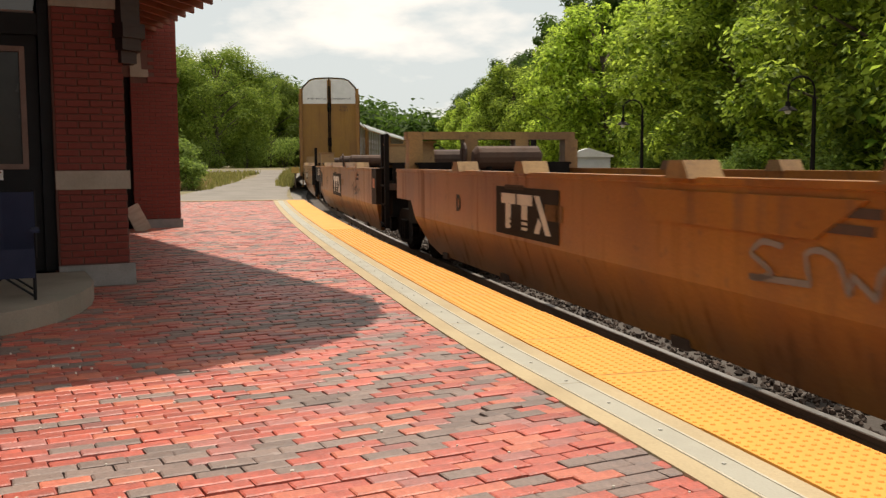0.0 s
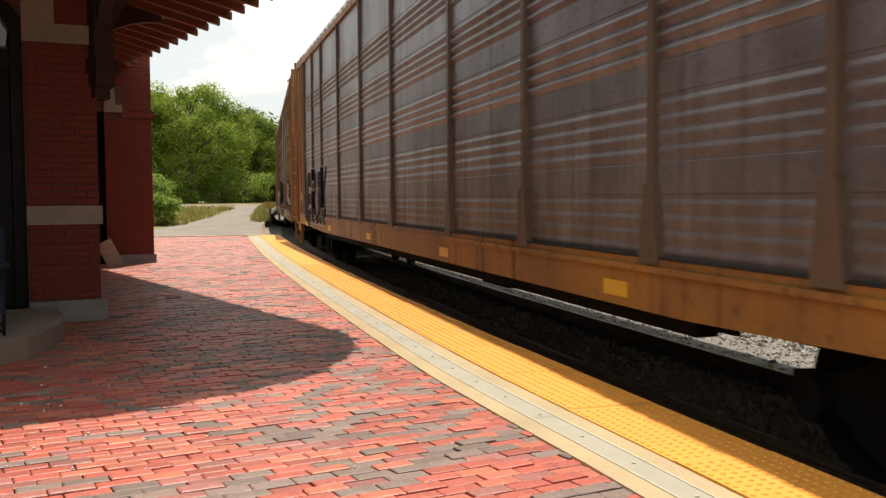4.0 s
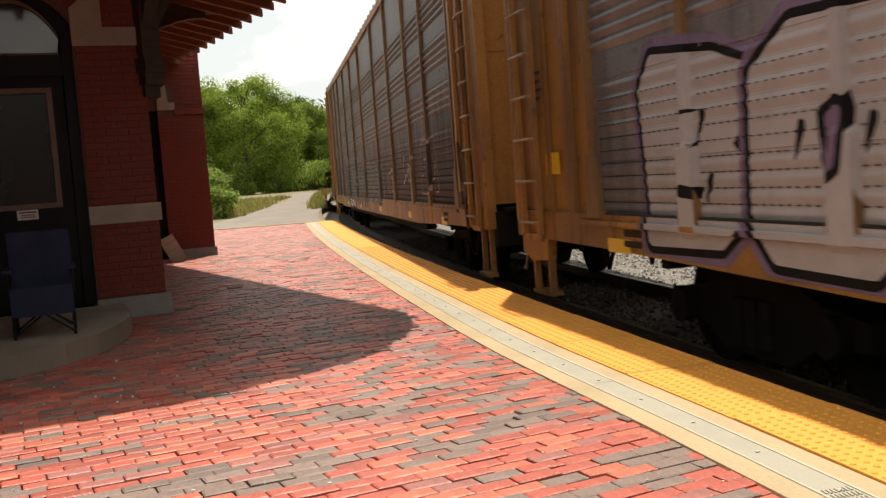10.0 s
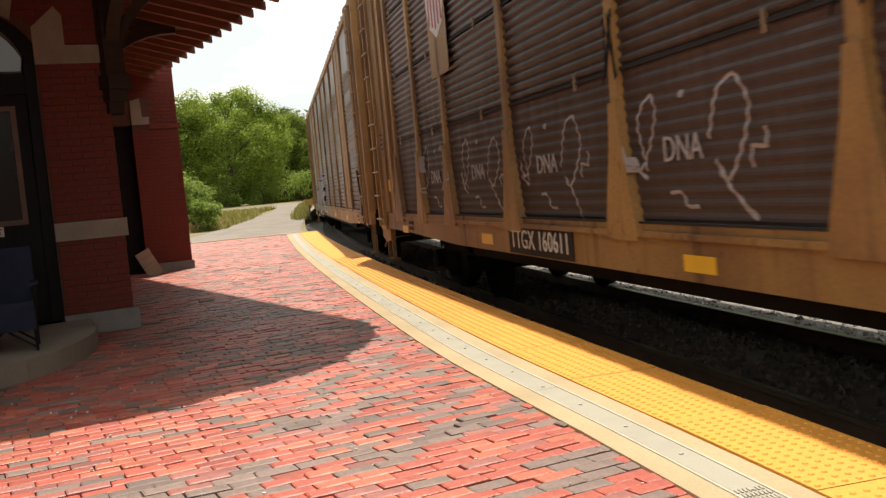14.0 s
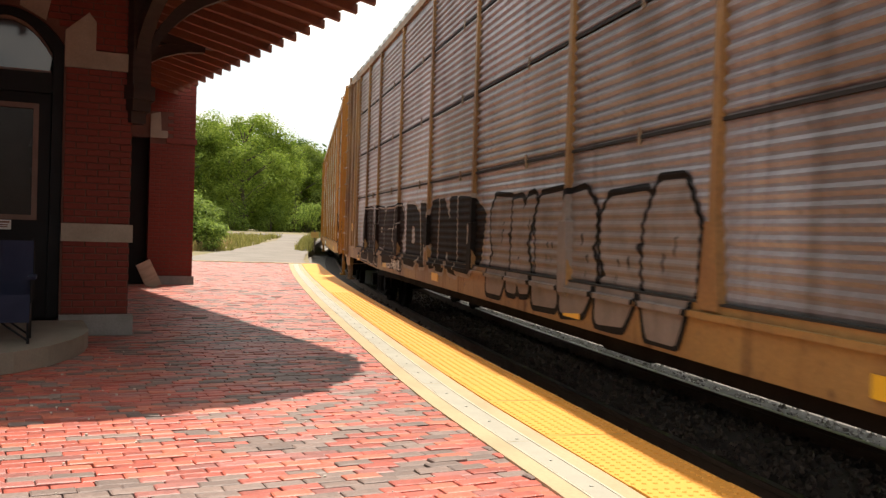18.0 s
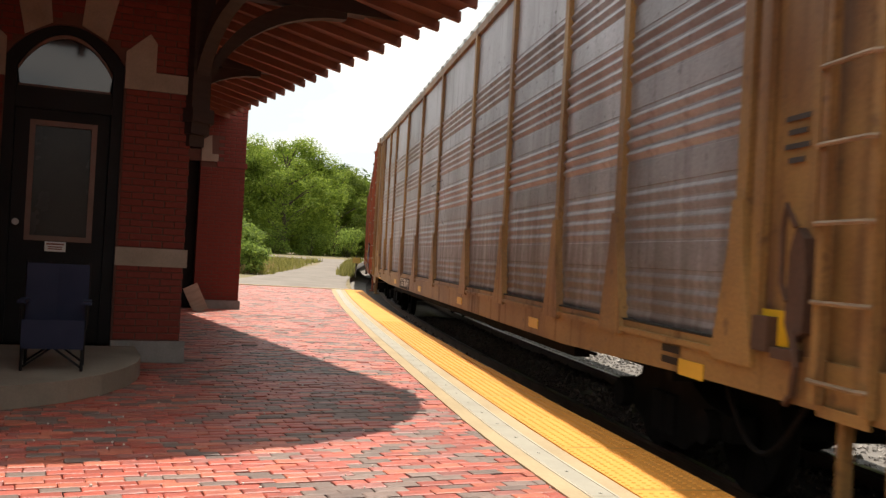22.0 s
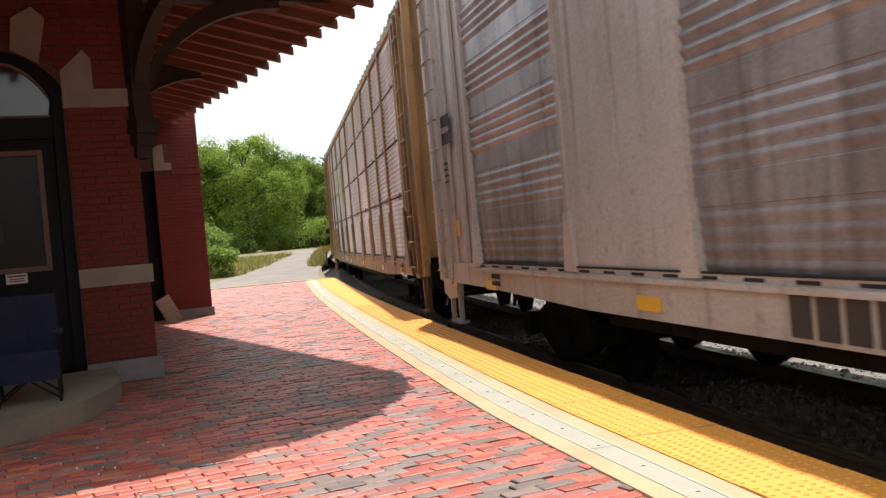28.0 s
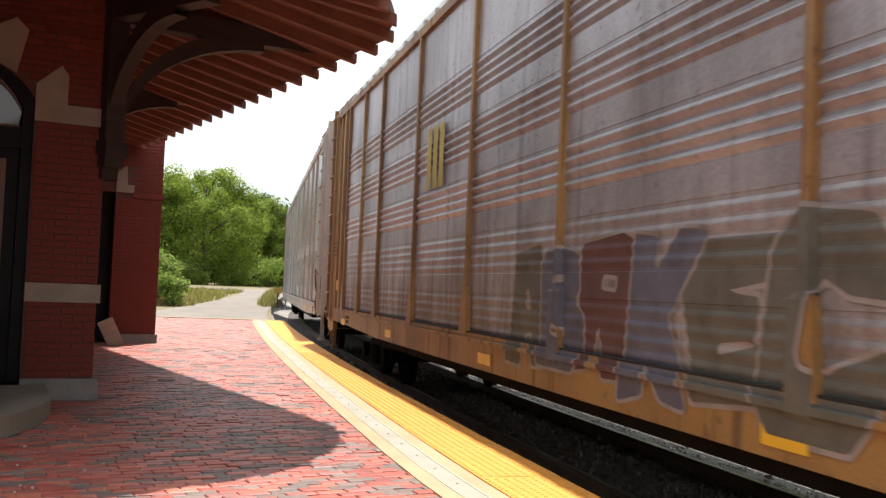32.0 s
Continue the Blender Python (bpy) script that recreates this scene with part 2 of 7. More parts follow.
class Solid:
    """Collects boxes, prisms, tubes and sheets of one mesh."""

    def __init__(self):
        self.v, self.f = [], []

    def add(self, verts, faces):
        k = len(self.v)
        self.v += verts
        self.f += [tuple(i + k for i in f) for f in faces]
        return self

    def box(self, x0, x1, y0, y1, z0, z1, m=None):
        vs = [Vector((x, y, z)) for x in (x0, x1) for y in (y0, y1) for z in (z0, z1)]
        return self.add([m @ v for v in vs] if m else vs, [(0, 1, 3, 2), (4, 6, 7, 5), (0, 4, 5, 1), (2, 3, 7, 6), (0, 2, 6, 4), (1, 5, 7, 3)])

    def prism(self, poly, a, b, axis="x"):
        """A closed outline, drawn out from a to b along an axis."""
        def at(p, q, d):
            return Vector((d, p, q)) if axis == "x" else Vector((p, d, q)) if axis == "y" else Vector((p, q, d))
        n = len(poly)
        vs = [at(p, q, a) for p, q in poly] + [at(p, q, b) for p, q in poly]
        fs = [(i, (i + 1) % n, n + (i + 1) % n, n + i) for i in range(n)] + [tuple(range(n))[::-1], tuple(range(n, 2 * n))]
        return self.add(vs, fs)

    def sheet(self, line, a, b, axis="x"):
        """An open outline, drawn out from a to b."""
        def at(p, q, d):
            return Vector((d, p, q)) if axis == "x" else Vector((p, d, q)) if axis == "y" else Vector((p, q, d))
        n = len(line)
        vs = [at(p, q, a) for p, q in line] + [at(p, q, b) for p, q in line]
        return self.add(vs, [(i, i + 1, n + i + 1, n + i) for i in range(n - 1)])

    def tube(self, points, r, sides=8, r1=None):
        pts = [Vector(p) for p in points]
        k = len(self.v)
        for i, p in enumerate(pts):
            d = (pts[min(i + 1, len(pts) - 1)] - pts[max(i - 1, 0)]).normalized()
            a = d.orthogonal().normalized() if abs(d.z) > 0.9 else d.cross(Vector((0, 0, 1))).normalized()
            c = d.cross(a)
            rr = r if r1 is None else r + (r1 - r) * i / max(1, len(pts) - 1)
            for j in range(sides):
                t = 2 * math.pi * j / sides
                self.v.append(p + (a * math.cos(t) + c * math.sin(t)) * rr)
        for i in range(len(pts) - 1):
            for j in range(sides):
                q, w = k + i * sides + j, k + i * sides + (j + 1) % sides
                self.f.append((q, w, w + sides, q + sides))
        self.f.append(tuple(range(k, k + sides))[::-1])
        self.f.append(tuple(range(k + (len(pts) - 1) * sides, k + len(pts) * sides)))
        return self

    def disc(self, c, r, depth, axis="y", sides=20):
        c = Vector(c)
        d = Vector((0, 1, 0)) if axis == "y" else Vector((0, 0, 1)) if axis == "z" else Vector((1, 0, 0))
        return self.tube([c - d * depth / 2, c + d * depth / 2], r, sides)

    def mesh(self, name, material, smooth=False):
        return mesh_of(name, self.v, self.f, material, smooth)


def part(name, data, parent, label="", m=None, kind=""):
    ob = new(name, data)
    ob.parent = parent
    if m is not None:
        ob.matrix_basis = m
    return tagged(ob, label=label, kind=kind)


def thing(name, label, category, m=None, group="", kind="", data=None):
    ob = new(name, data)
    if m is not None:
        ob.matrix_basis = m
    return tagged(ob, label=label, category=category, group=group, kind=kind)


# ---- the track: a curve of 394 m radius that straightens beyond the platform ----
BEND, LEAD, R0 = -60.0, 122.0, 394.0
EDGE_X, EDGE_TURN = 2.757, math.atan(-0.115)


def along(s):
    """x, y and heading (0 is +y, to the right positive) of the platform edge's line, s metres along it from y = 0, before and after the bend straight."""
    inside = min(max(s, BEND), LEAD)
    a = EDGE_TURN + inside / R0
    x = EDGE_X + R0 * (math.cos(EDGE_TURN) - math.cos(a))
    y = R0 * (math.sin(a) - math.sin(EDGE_TURN))
    rest = s - inside
    return x + rest * math.sin(a), y + rest * math.cos(a), a


def beside(s, off, z=0.0):
    """The place off metres to the right of the platform's edge."""
    x, y, a = along(s)
    return Vector((x + off * math.cos(a), y - off * math.sin(a), z))


def widen(s):
    """The concrete edge grows a little wider along the platform."""
    t = min(max((s - 3.0) / 4.0, 0.0), 1.0)
    return 1.0 + 0.15 * t * t * (3 - 2 * t)


def ribbon(solid, offs, s0, s1, step, grow=False):
    """A sheet along the track through the (offset, height) points of a profile."""
    n = max(1, round((s1 - s0) / step))
    at = [s0 + (s1 - s0) * i / n for i in range(n + 1)]
    rows = [[beside(s, o * widen(s) if grow else o, z) for o, z in offs] for s in at]
    k = len(offs)
    solid.add([p for r in rows for p in r], [(i * k + j, i * k + j + 1, (i + 1) * k + j + 1, (i + 1) * k + j) for i in range(n) for j in range(k - 1)])
    return solid


RAIL_Z, TRACK = -0.40, 1.85

# ---- ground ----
g = Solid()
g.box(-900, 900, -900, 1500, -1.5, -0.62)
thing("ground", "wide flat earth with patches of dry grass", "ground", kind="structure", data=g.mesh("ground", EARTH))
g = Solid()
ribbon(g, [(-0.06, -0.55), (0.45, -0.56), (TRACK - 1.5, -0.55), (TRACK + 1.5, -0.55), (TRACK + 3.3, -0.60), (TRACK + 6.5, -0.60)], -90, 330, 4)
thing("ballast_bed", "grey crushed-stone track bed", "track bed", kind="structure", data=g.mesh("ballast", BALLAST))
# strip in the paler tone, standing for sunlit ballast past the train's shade
g = Solid()
ribbon(g, [(TRACK + 1.12, -0.556), (TRACK + 1.2, -0.535), (TRACK + 1.55, -0.53), (TRACK + 3.3, -0.585), (TRACK + 4.2, -0.60)], -90, 330, 4)
thing("ballast_shoulder", "ballast beyond the far rail in a paler, sunlit tone", "ballast", kind="structure", data=g.mesh("ballast_shoulder", SHOULDER))
for side in (-1, 1):
    o = TRACK + side * 0.7525
    rail = thing("rail", "worn steel rail with a polished head", "rail", group="rails of the track", kind="structure")
    g = Solid()
    ribbon(g, [(o - 0.07, RAIL_Z - 0.17), (o - 0.012, RAIL_Z - 0.14), (o - 0.012, RAIL_Z - 0.05), (o - 0.037, RAIL_Z - 0.035), (o - 0.037, RAIL_Z - 0.004),
               (o + 0.037, RAIL_Z - 0.004), (o + 0.037, RAIL_Z - 0.035), (o + 0.012, RAIL_Z - 0.05), (o + 0.012, RAIL_Z - 0.14), (o + 0.07, RAIL_Z - 0.17)], -90, 330, 3)
    part("web", g.mesh("rail_web", RAIL), rail)
    g = Solid()
    ribbon(g, [(o - 0.03, RAIL_Z), (o + 0.03, RAIL_Z)], -90, 330, 3)
    part("head", g.mesh("rail_head", RAILTOP), rail)

# ---- platform ----
PLAT0, PLAT1 = -14.0, 31.3
g = Solid()
ribbon(g, [(-9.5, -0.04), (-0.9, -0.04)], PLAT0, PLAT1, 2)
thing("platform_bed", "dark sand bed under the pavers", "platform", kind="structure", data=g.mesh("bed", SAND))
g = Solid()
ribbon(g, [(-0.90, -0.7), (-0.90, 0.006), (-0.54, 0.006), (-0.54, -0.012), (-0.3, -0.012)], PLAT0, PLAT1, 1, True)
ribbon(g, [(-0.4, -0.011), (0.0, -0.011), (0.0, -0.05), (-0.03, -0.06), (-0.03, -0.62)], PLAT0, PLAT1, 1)
thing("platform_edge", "sunlit pale concrete platform edge", "platform", kind="structure", data=g.mesh("edge", CONCRETE))


V, PITCH = 12.42, 28.42
REF_T, REF_S = 3.3, 8.87

# ---- the train: car space has x along the track away from the viewer, y towards the platform, z from the rail head ----


def weathered(name, color, tint, streak, rough=0.55, metal=0.0, vary=0.5, streaks=0.6, grime=None, grime_top=2.0, each=0.0, spec=0.5):
    """Paint or sheet metal with blotches, rust running down it and, where grime is given, a coat of road dust with a ragged upper edge."""
    m = MATS[name] = bpy.data.materials.new(name)
    m.use_nodes = True
    n, l = m.node_tree.nodes, m.node_tree.links
    b = n["Principled BSDF"]
    b.inputs["Specular IOR Level"].default_value = spec
    co, info = n.new("ShaderNodeTexCoord"), n.new("ShaderNodeObjectInfo")
    seed = n.new("ShaderNodeMath")
    seed.operation = "MULTIPLY"
    seed.inputs[1].default_value = 41.0
    l.new(info.outputs["Random"], seed.inputs[0])

    def cloud(scale, stretch, lo, hi, detail=5.0):
        mp = n.new("ShaderNodeMapping")
        mp.inputs["Scale"].default_value = stretch
        l.new(co.outputs["Object"], mp.inputs["Vector"])
        tex = n.new("ShaderNodeTexNoise")
        tex.noise_dimensions = "4D"
        tex.inputs["Scale"].default_value, tex.inputs["Detail"].default_value = scale, detail
        l.new(mp.outputs["Vector"], tex.inputs["Vector"])
        l.new(seed.outputs[0], tex.inputs["W"])
        span = n.new("ShaderNodeMapRange")
        span.interpolation_type = "SMOOTHSTEP"
        span.inputs["From Min"].default_value, span.inputs["From Max"].default_value = lo, hi
        l.new(tex.outputs["Fac"], span.inputs["Value"])
        return span.outputs[0]

    def times(a, k):
        t = n.new("ShaderNodeMath")
        t.operation = "MULTIPLY"
        l.new(a, t.inputs[0])
        if isinstance(k, float):
            t.inputs[1].default_value = k
        else:
            l.new(k, t.inputs[1])
        return t.outputs[0]

    def over(under, top, fac):
        mix = n.new("ShaderNodeMixRGB")
        l.new(fac, mix.inputs["Fac"])
        if isinstance(under, tuple):
            mix.inputs["Color1"].default_value = (*under, 1)
        else:
            l.new(under, mix.inputs["Color1"])
        mix.inputs["Color2"].default_value = (*top, 1)
        return mix.outputs["Color"]
    col = over(color, tint, times(cloud(1.1, (1, 1, 0.6), 0.36, 0.68), min(1.0, vary * 1.5)))
    runs = cloud(1.0, (7.0, 7.0, 0.35), 0.52, 0.74, 3.0)
    col = over(col, streak, times(runs, streaks))
    col = over(col, streak, times(cloud(9.0, (1, 1, 1), 0.60, 0.72, 6.0), streaks))
    fine = cloud(45.0, (1, 1, 1), 0.2, 0.8, 3.0)
    if grime:
        split = n.new("ShaderNodeSeparateXYZ")
        l.new(co.outputs["Object"], split.inputs["Vector"])
        ragged = n.new("ShaderNodeMath")
        ragged.operation = "MULTIPLY_ADD"
        ragged.inputs[1].default_value = 0.9
        l.new(cloud(2.2, (3.0, 1, 0.5), 0.25, 0.75), ragged.inputs[0])
        l.new(split.outputs["Z"], ragged.inputs[2])
        coat = n.new("ShaderNodeMapRange")
        coat.interpolation_type = "SMOOTHSTEP"
        coat.inputs["From Min"].default_value, coat.inputs["From Max"].default_value = grime_top - 0.6, grime_top + 1.2
        coat.inputs["To Min"].default_value, coat.inputs["To Max"].default_value = 0.88, 0.12
        l.new(ragged.outputs[0], coat.inputs["Value"])
        col = over(col, grime, coat.outputs[0])
        clean = n.new("ShaderNodeMath")
        clean.operation = "SUBTRACT"
        clean.inputs[0].default_value = 1.0
        l.new(coat.outputs[0], clean.inputs[1])
        l.new(times(clean.outputs[0], metal), b.inputs["Metallic"])
        rr = n.new("ShaderNodeMapRange")
        rr.inputs["To Min"].default_value, rr.inputs["To Max"].default_value = rough, 0.8
        l.new(coat.outputs[0], rr.inputs["Value"])
        l.new(rr.outputs[0], b.inputs["Roughness"])
    else:
        b.inputs["Metallic"].default_value = metal
        rr = n.new("ShaderNodeMapRange")
        rr.inputs["To Min"].default_value, rr.inputs["To Max"].default_value = rough, min(1.0, rough + 0.3)
        l.new(runs, rr.inputs["Value"])
        l.new(rr.outputs[0], b.inputs["Roughness"])
    hsv, val = n.new("ShaderNodeHueSaturation"), n.new("ShaderNodeMapRange")
    val.inputs["To Min"].default_value, val.inputs["To Max"].default_value = 0.82, 1.18
    l.new(fine, val.inputs["Value"])
    lot = n.new("ShaderNodeMapRange")
    lot.inputs["To Min"].default_value, lot.inputs["To Max"].default_value = 1.0 - each, 1.0 + each
    l.new(info.outputs["Random"], lot.inputs["Value"])
    l.new(times(val.outputs[0], lot.outputs[0]), hsv.inputs["Value"])
    l.new(col, hsv.inputs["Color"])
    l.new(hsv.outputs["Color"], b.inputs["Base Color"])
    bp = n.new("ShaderNodeBump")
    bp.inputs["Strength"].default_value, bp.inputs["Distance"].default_value = 0.12, 0.01
    l.new(fine, bp.inputs["Height"])
    l.new(bp.outputs["Normal"], b.inputs["Normal"])
    return m


def paint(name, color, tint=(0.15, 0.06, 0.025), vary=0.5, streaks=0.65, streak=(0.075, 0.034, 0.02), rough=0.55):
    return weathered(name, color, tint, streak, rough, vary=vary, streaks=streaks, each=0.08)


def sheet_metal(name, color, tint, grime, rough=0.34, metal=0.6, grime_top=1.7, streak=(0.05, 0.036, 0.03)):
    return weathered(name, color, tint, streak, rough, metal, 0.5, 0.45, grime, grime_top, 0.14)


YELLOW = paint("weathered_yellow", (0.305, 0.140, 0.026), tint=(0.13, 0.055, 0.022))
TAN = paint("weathered_tan", (0.30, 0.168, 0.054), vary=0.55, tint=(0.13, 0.058, 0.024))
BRIGHT = paint("clean_yellow", (0.38, 0.165, 0.010), vary=0.35, streaks=0.5, tint=(0.26, 0.10, 0.012))
ORANGE = paint("weathered_orange", (0.35, 0.065, 0.016), tint=(0.17, 0.055, 0.028))
SILVER = paint("pale_silver", (0.46, 0.425, 0.41), tint=(0.34, 0.28, 0.24), streaks=0.4, streak=(0.16, 0.10, 0.07))
RUSTY = paint("rusty_brown", (0.075, 0.037, 0.022), tint=(0.035, 0.022, 0.018), rough=0.8)
REDOXIDE = paint("red_oxide", (0.30, 0.07, 0.03))
WELL = paint("well_yellow", (0.31, 0.115, 0.015), vary=0.55, tint=(0.19, 0.065, 0.018), streaks=0.5, rough=0.36)
DUSTYPANEL = sheet_metal("dusty_panel", (0.27, 0.26, 0.275), (0.10, 0.082, 0.08), (0.088, 0.066, 0.058), 0.36, 0.55, 1.6)
GREYPANEL = sheet_metal("galvanised_panel", (0.375, 0.365, 0.39), (0.145, 0.128, 0.125), (0.11, 0.086, 0.076), 0.40, 0.5, 1.2)
DARKPANEL = sheet_metal("grimy_panel", (0.085, 0.058, 0.05), (0.045, 0.028, 0.023), (0.040, 0.024, 0.019), 0.42, 0.40, 2.4, (0.03, 0.02, 0.016))
LIGHTPANEL = sheet_metal("worn_light_panel", (0.45, 0.435, 0.455), (0.20, 0.18, 0.18), (0.085, 0.064, 0.054), 0.40, 0.5, 1.75, (0.075, 0.055, 0.047))
BRIGHTPANEL = sheet_metal("bright_panel", (0.54, 0.53, 0.545), (0.22, 0.20, 0.20), (0.16, 0.13, 0.12), 0.22, 0.85, 0.4)
PALEPANEL = sheet_metal("pale_panel", (0.60, 0.58, 0.62), (0.36, 0.32, 0.31), (0.30, 0.26, 0.24), 0.45, 0.4, 0.2)
ROOFGREY = mat("roof_sheet", (0.42, 0.42, 0.40), 0.45, 0.5, vary=0.25, scale=1.0)
IRON = mat("black_iron", (0.011, 0.0085, 0.0075), 0.85, 0.0, vary=0.4, spec=0.12)
DARKGAP = mat("dark_opening", (0.01, 0.009, 0.008), 0.95)
LETTER = mat("white_stencil", (0.70, 0.66, 0.60), 0.7, vary=0.25)
LETTERBLACK = mat("black_stencil", (0.035, 0.03, 0.028), 0.7, vary=0.2)
LOGO = mat("dark_logo_plate", (0.020, 0.013, 0.010), 0.75, vary=0.3, spec=0.2)
PLATE = mat("black_plate", (0.030, 0.022, 0.018), 0.75, vary=0.3, spec=0.2)
REFLECT = mat("reflector_yellow", (0.70, 0.40, 0.02), 0.4, vary=0.1)
SPRAYW = mat("spray_white", (0.34, 0.31, 0.31), 0.75, vary=0.2, scale=2, fine=18)
SPRAYK = mat("spray_black", (0.009, 0.008, 0.008), 0.8, vary=0.3, spec=0.12)
SPRAYB = mat("spray_blue", (0.035, 0.035, 0.14), 0.7, vary=0.2)
SPRAYP = mat("spray_purple", (0.26, 0.16, 0.36), 0.7, vary=0.25)
SPRAYPINK = mat("spray_pink", (0.36, 0.27, 0.265), 0.75, vary=0.25)
SPRAYY = mat("spray_yellow", (0.60, 0.40, 0.06), 0.7, vary=0.2)
SPRAYR = mat("spray_maroon", (0.095, 0.042, 0.04), 0.75, vary=0.3)

RUNG = mat("worn_rung", (0.26, 0.18, 0.11), 0.5, 0.2, vary=0.4)
HALF, BAY0 = 13.6, 11.86
# where the side posts stand, from the middle of a car, by the car's make
EVEN, BROAD = (0, 2.66, 5.25, 7.75, 9.6, 11.84), (-11.84, -9.4, -7.45, -5.0, -2.3, 0.45, 3.45, 6.3, 8.5, 11.6)
SILL0, SILL1, PANEL1, TOP = 0.81, 1.17, 5.08, 5.95
SHARED = {}


def shared(key, make):
    if key not in SHARED:
        SHARED[key] = make()
    return SHARED[key]


def letters(text, size, material, weight=0.0, depth=0.006, spacing=1.0):
    """Lettering as a mesh, centred, in the x-z plane, to be read from +y."""
    key = ("text", text, size, material.name, weight, depth, spacing)

    def make():
        cu = bpy.data.curves.new("letters", "FONT")
        cu.body, cu.size, cu.extrude, cu.offset = text, size, depth / 2, weight
        cu.align_x, cu.align_y, cu.resolution_u, cu.space_character = "CENTER", "CENTER", 3, spacing
        ob = bpy.data.objects.new("letters", cu)
        scene.collection.objects.link(ob)
        me = bpy.data.meshes.new_from_object(ob.evaluated_get(bpy.context.evaluated_depsgraph_get()))
        bpy.data.objects.remove(ob)
        bpy.data.curves.remove(cu)
        me.materials.clear()
        me.materials.append(material)
        me.transform(pose(0, 0, 0, 90, 0, 180))
        return me
    return shared(key, make)


SKINS = {}


def rib_line(dense):
    """The height and depth of a side panel's ribs, from the sill up."""
    line, z = [(0.0, SILL1)], SILL1
    if dense:
        while z < PANEL1 - 0.12:
            d = 0.011 if z < 2.25 else 0.024
            line += [(0.0, z + 0.014), (d, z + 0.038), (d, z + 0.056), (0.0, z + 0.08)]
            z += 0.0865
    else:
        while z < PANEL1 - 0.66:
            for _ in range(4):
                d = 0.011 if z < 2.2 else 0.028
                line += [(0.0, z + 0.006), (d * 0.9, z + 0.046), (d, z + 0.054), (d * 0.9, z + 0.064), (0.0, z + 0.09)]
                z += 0.102
            line += [(0.0, z + 0.02), (0.006, z + 0.024), (0.006, z + 0.225), (0.0, z + 0.23)]
            z += 0.245
    return line + [(0.0, PANEL1)]


def panel_mesh(width, material, dense=False):
    """A corrugated side panel: groups of ribs with riveted flat bands between them, or ribs all the way."""
    def make():
        g = Solid()
        g.sheet([(y + 1.445, q) for y, q in rib_line(dense)], -width / 2, width / 2)
        z = SILL1 + 4 * 0.102 + 0.125
        while not dense and z < PANEL1 - 0.2:
            for dz in (-0.055, 0.055):
                for i in range(7):
                    x = (i - 3 + (0.25 if dz > 0 else -0.25)) * width / 7.2
                    g.box(x - 0.012, x + 0.012, 1.44, 1.4555, z + dz - 0.012, z + dz + 0.012)
            z += 4 * 0.102 + 0.245
        return g.mesh("panel", material)
    return shared(("panel", round(width, 3), material.name, dense), make)


def hole_mesh(width):
    """Rows of small dark slots punched through the lower part of a side panel."""
    g, z = Solid(), SILL1 + 0.103
    while z < 2.15:
        n = int(width / 0.085)
        for i in range(n):
            x = (i - (n - 1) / 2) * 0.085
            g.box(x - 0.011, x + 0.011, 1.44, 1.4715, z - 0.0045, z + 0.0045)
        z += 0.102
    return g.mesh("perforations", DARKGAP)


def post_mesh(material, foot):
    def make():
        g = Solid()
        w = 0.065 if foot else 0.040
        g.box(-w, w, 1.43, 1.50, SILL1 if not foot else 2.05, PANEL1 + 0.04)
        if foot:
            g.prism([(-0.065, 2.05), (0.065, 2.05), (0.10, 1.75), (0.26, SILL1 - 0.05), (0.26, SILL1 - 0.12), (-0.26, SILL1 - 0.12), (-0.26, SILL1 - 0.05), (-0.10, 1.75)], 1.43, 1.525, "y")
        else:
            g.prism([(-0.065, SILL1 + 0.5), (0.065, SILL1 + 0.5), (0.13, SILL1 - 0.03), (-0.13, SILL1 - 0.03)], 1.43, 1.512, "y")
        return g.mesh("post", material)
    return shared(("post", material.name, foot), make)


def ladder_mesh(material, z0, z1, width=0.44):
    def make():
        g = Solid()
        for x in (-width / 2, width / 2):
            g.box(x - 0.035, x + 0.035, 0.0, 0.05, z0, z1)
        g.box(-width / 2, width / 2, 0.0, 0.02, z0 - 0.06, z0)
        return g.mesh("ladder", material)
    return shared(("ladder", material.name, z0, z1, width), make)


def rungs(ladder, z0, z1, width=0.44):
    z = z0 + 0.12
    while z < z1:
        part("rung", shared(("rung_bar", width), lambda: Solid().tube([(-width / 2 - 0.03, 0.05, 0), (-width / 2 + 0.01, 0.085, 0), (width / 2 - 0.01, 0.085, 0), (width / 2 + 0.03, 0.05, 0)], 0.014, 6).mesh("rung", RUNG)), ladder, m=pose(0, 0, z))
        z += 0.40


def wheel_mesh():
    def make():
        g = Solid()
        for side in (-1, 1):
            g.disc((0, side * 0.76, 0), 0.46, 0.11, "y", 24)
            g.disc((0, side * 0.70, 0), 0.49, 0.03, "y", 24)
            g.disc((0, side * 0.83, 0), 0.16, 0.06, "y", 12)
        g.disc((0, 0, 0), 0.085, 1.5, "y", 10)
        for side in (-1, 1):
            for a in range(6):
                t = a * math.pi / 3
                g.box(-0.03, 0.03, side * 0.815 - 0.008, side * 0.815 + 0.008, 0.24, 0.38, Matrix.Rotation(t, 4, "Y"))
        return g.mesh("wheelset", IRON)
    return shared("wheel", make)


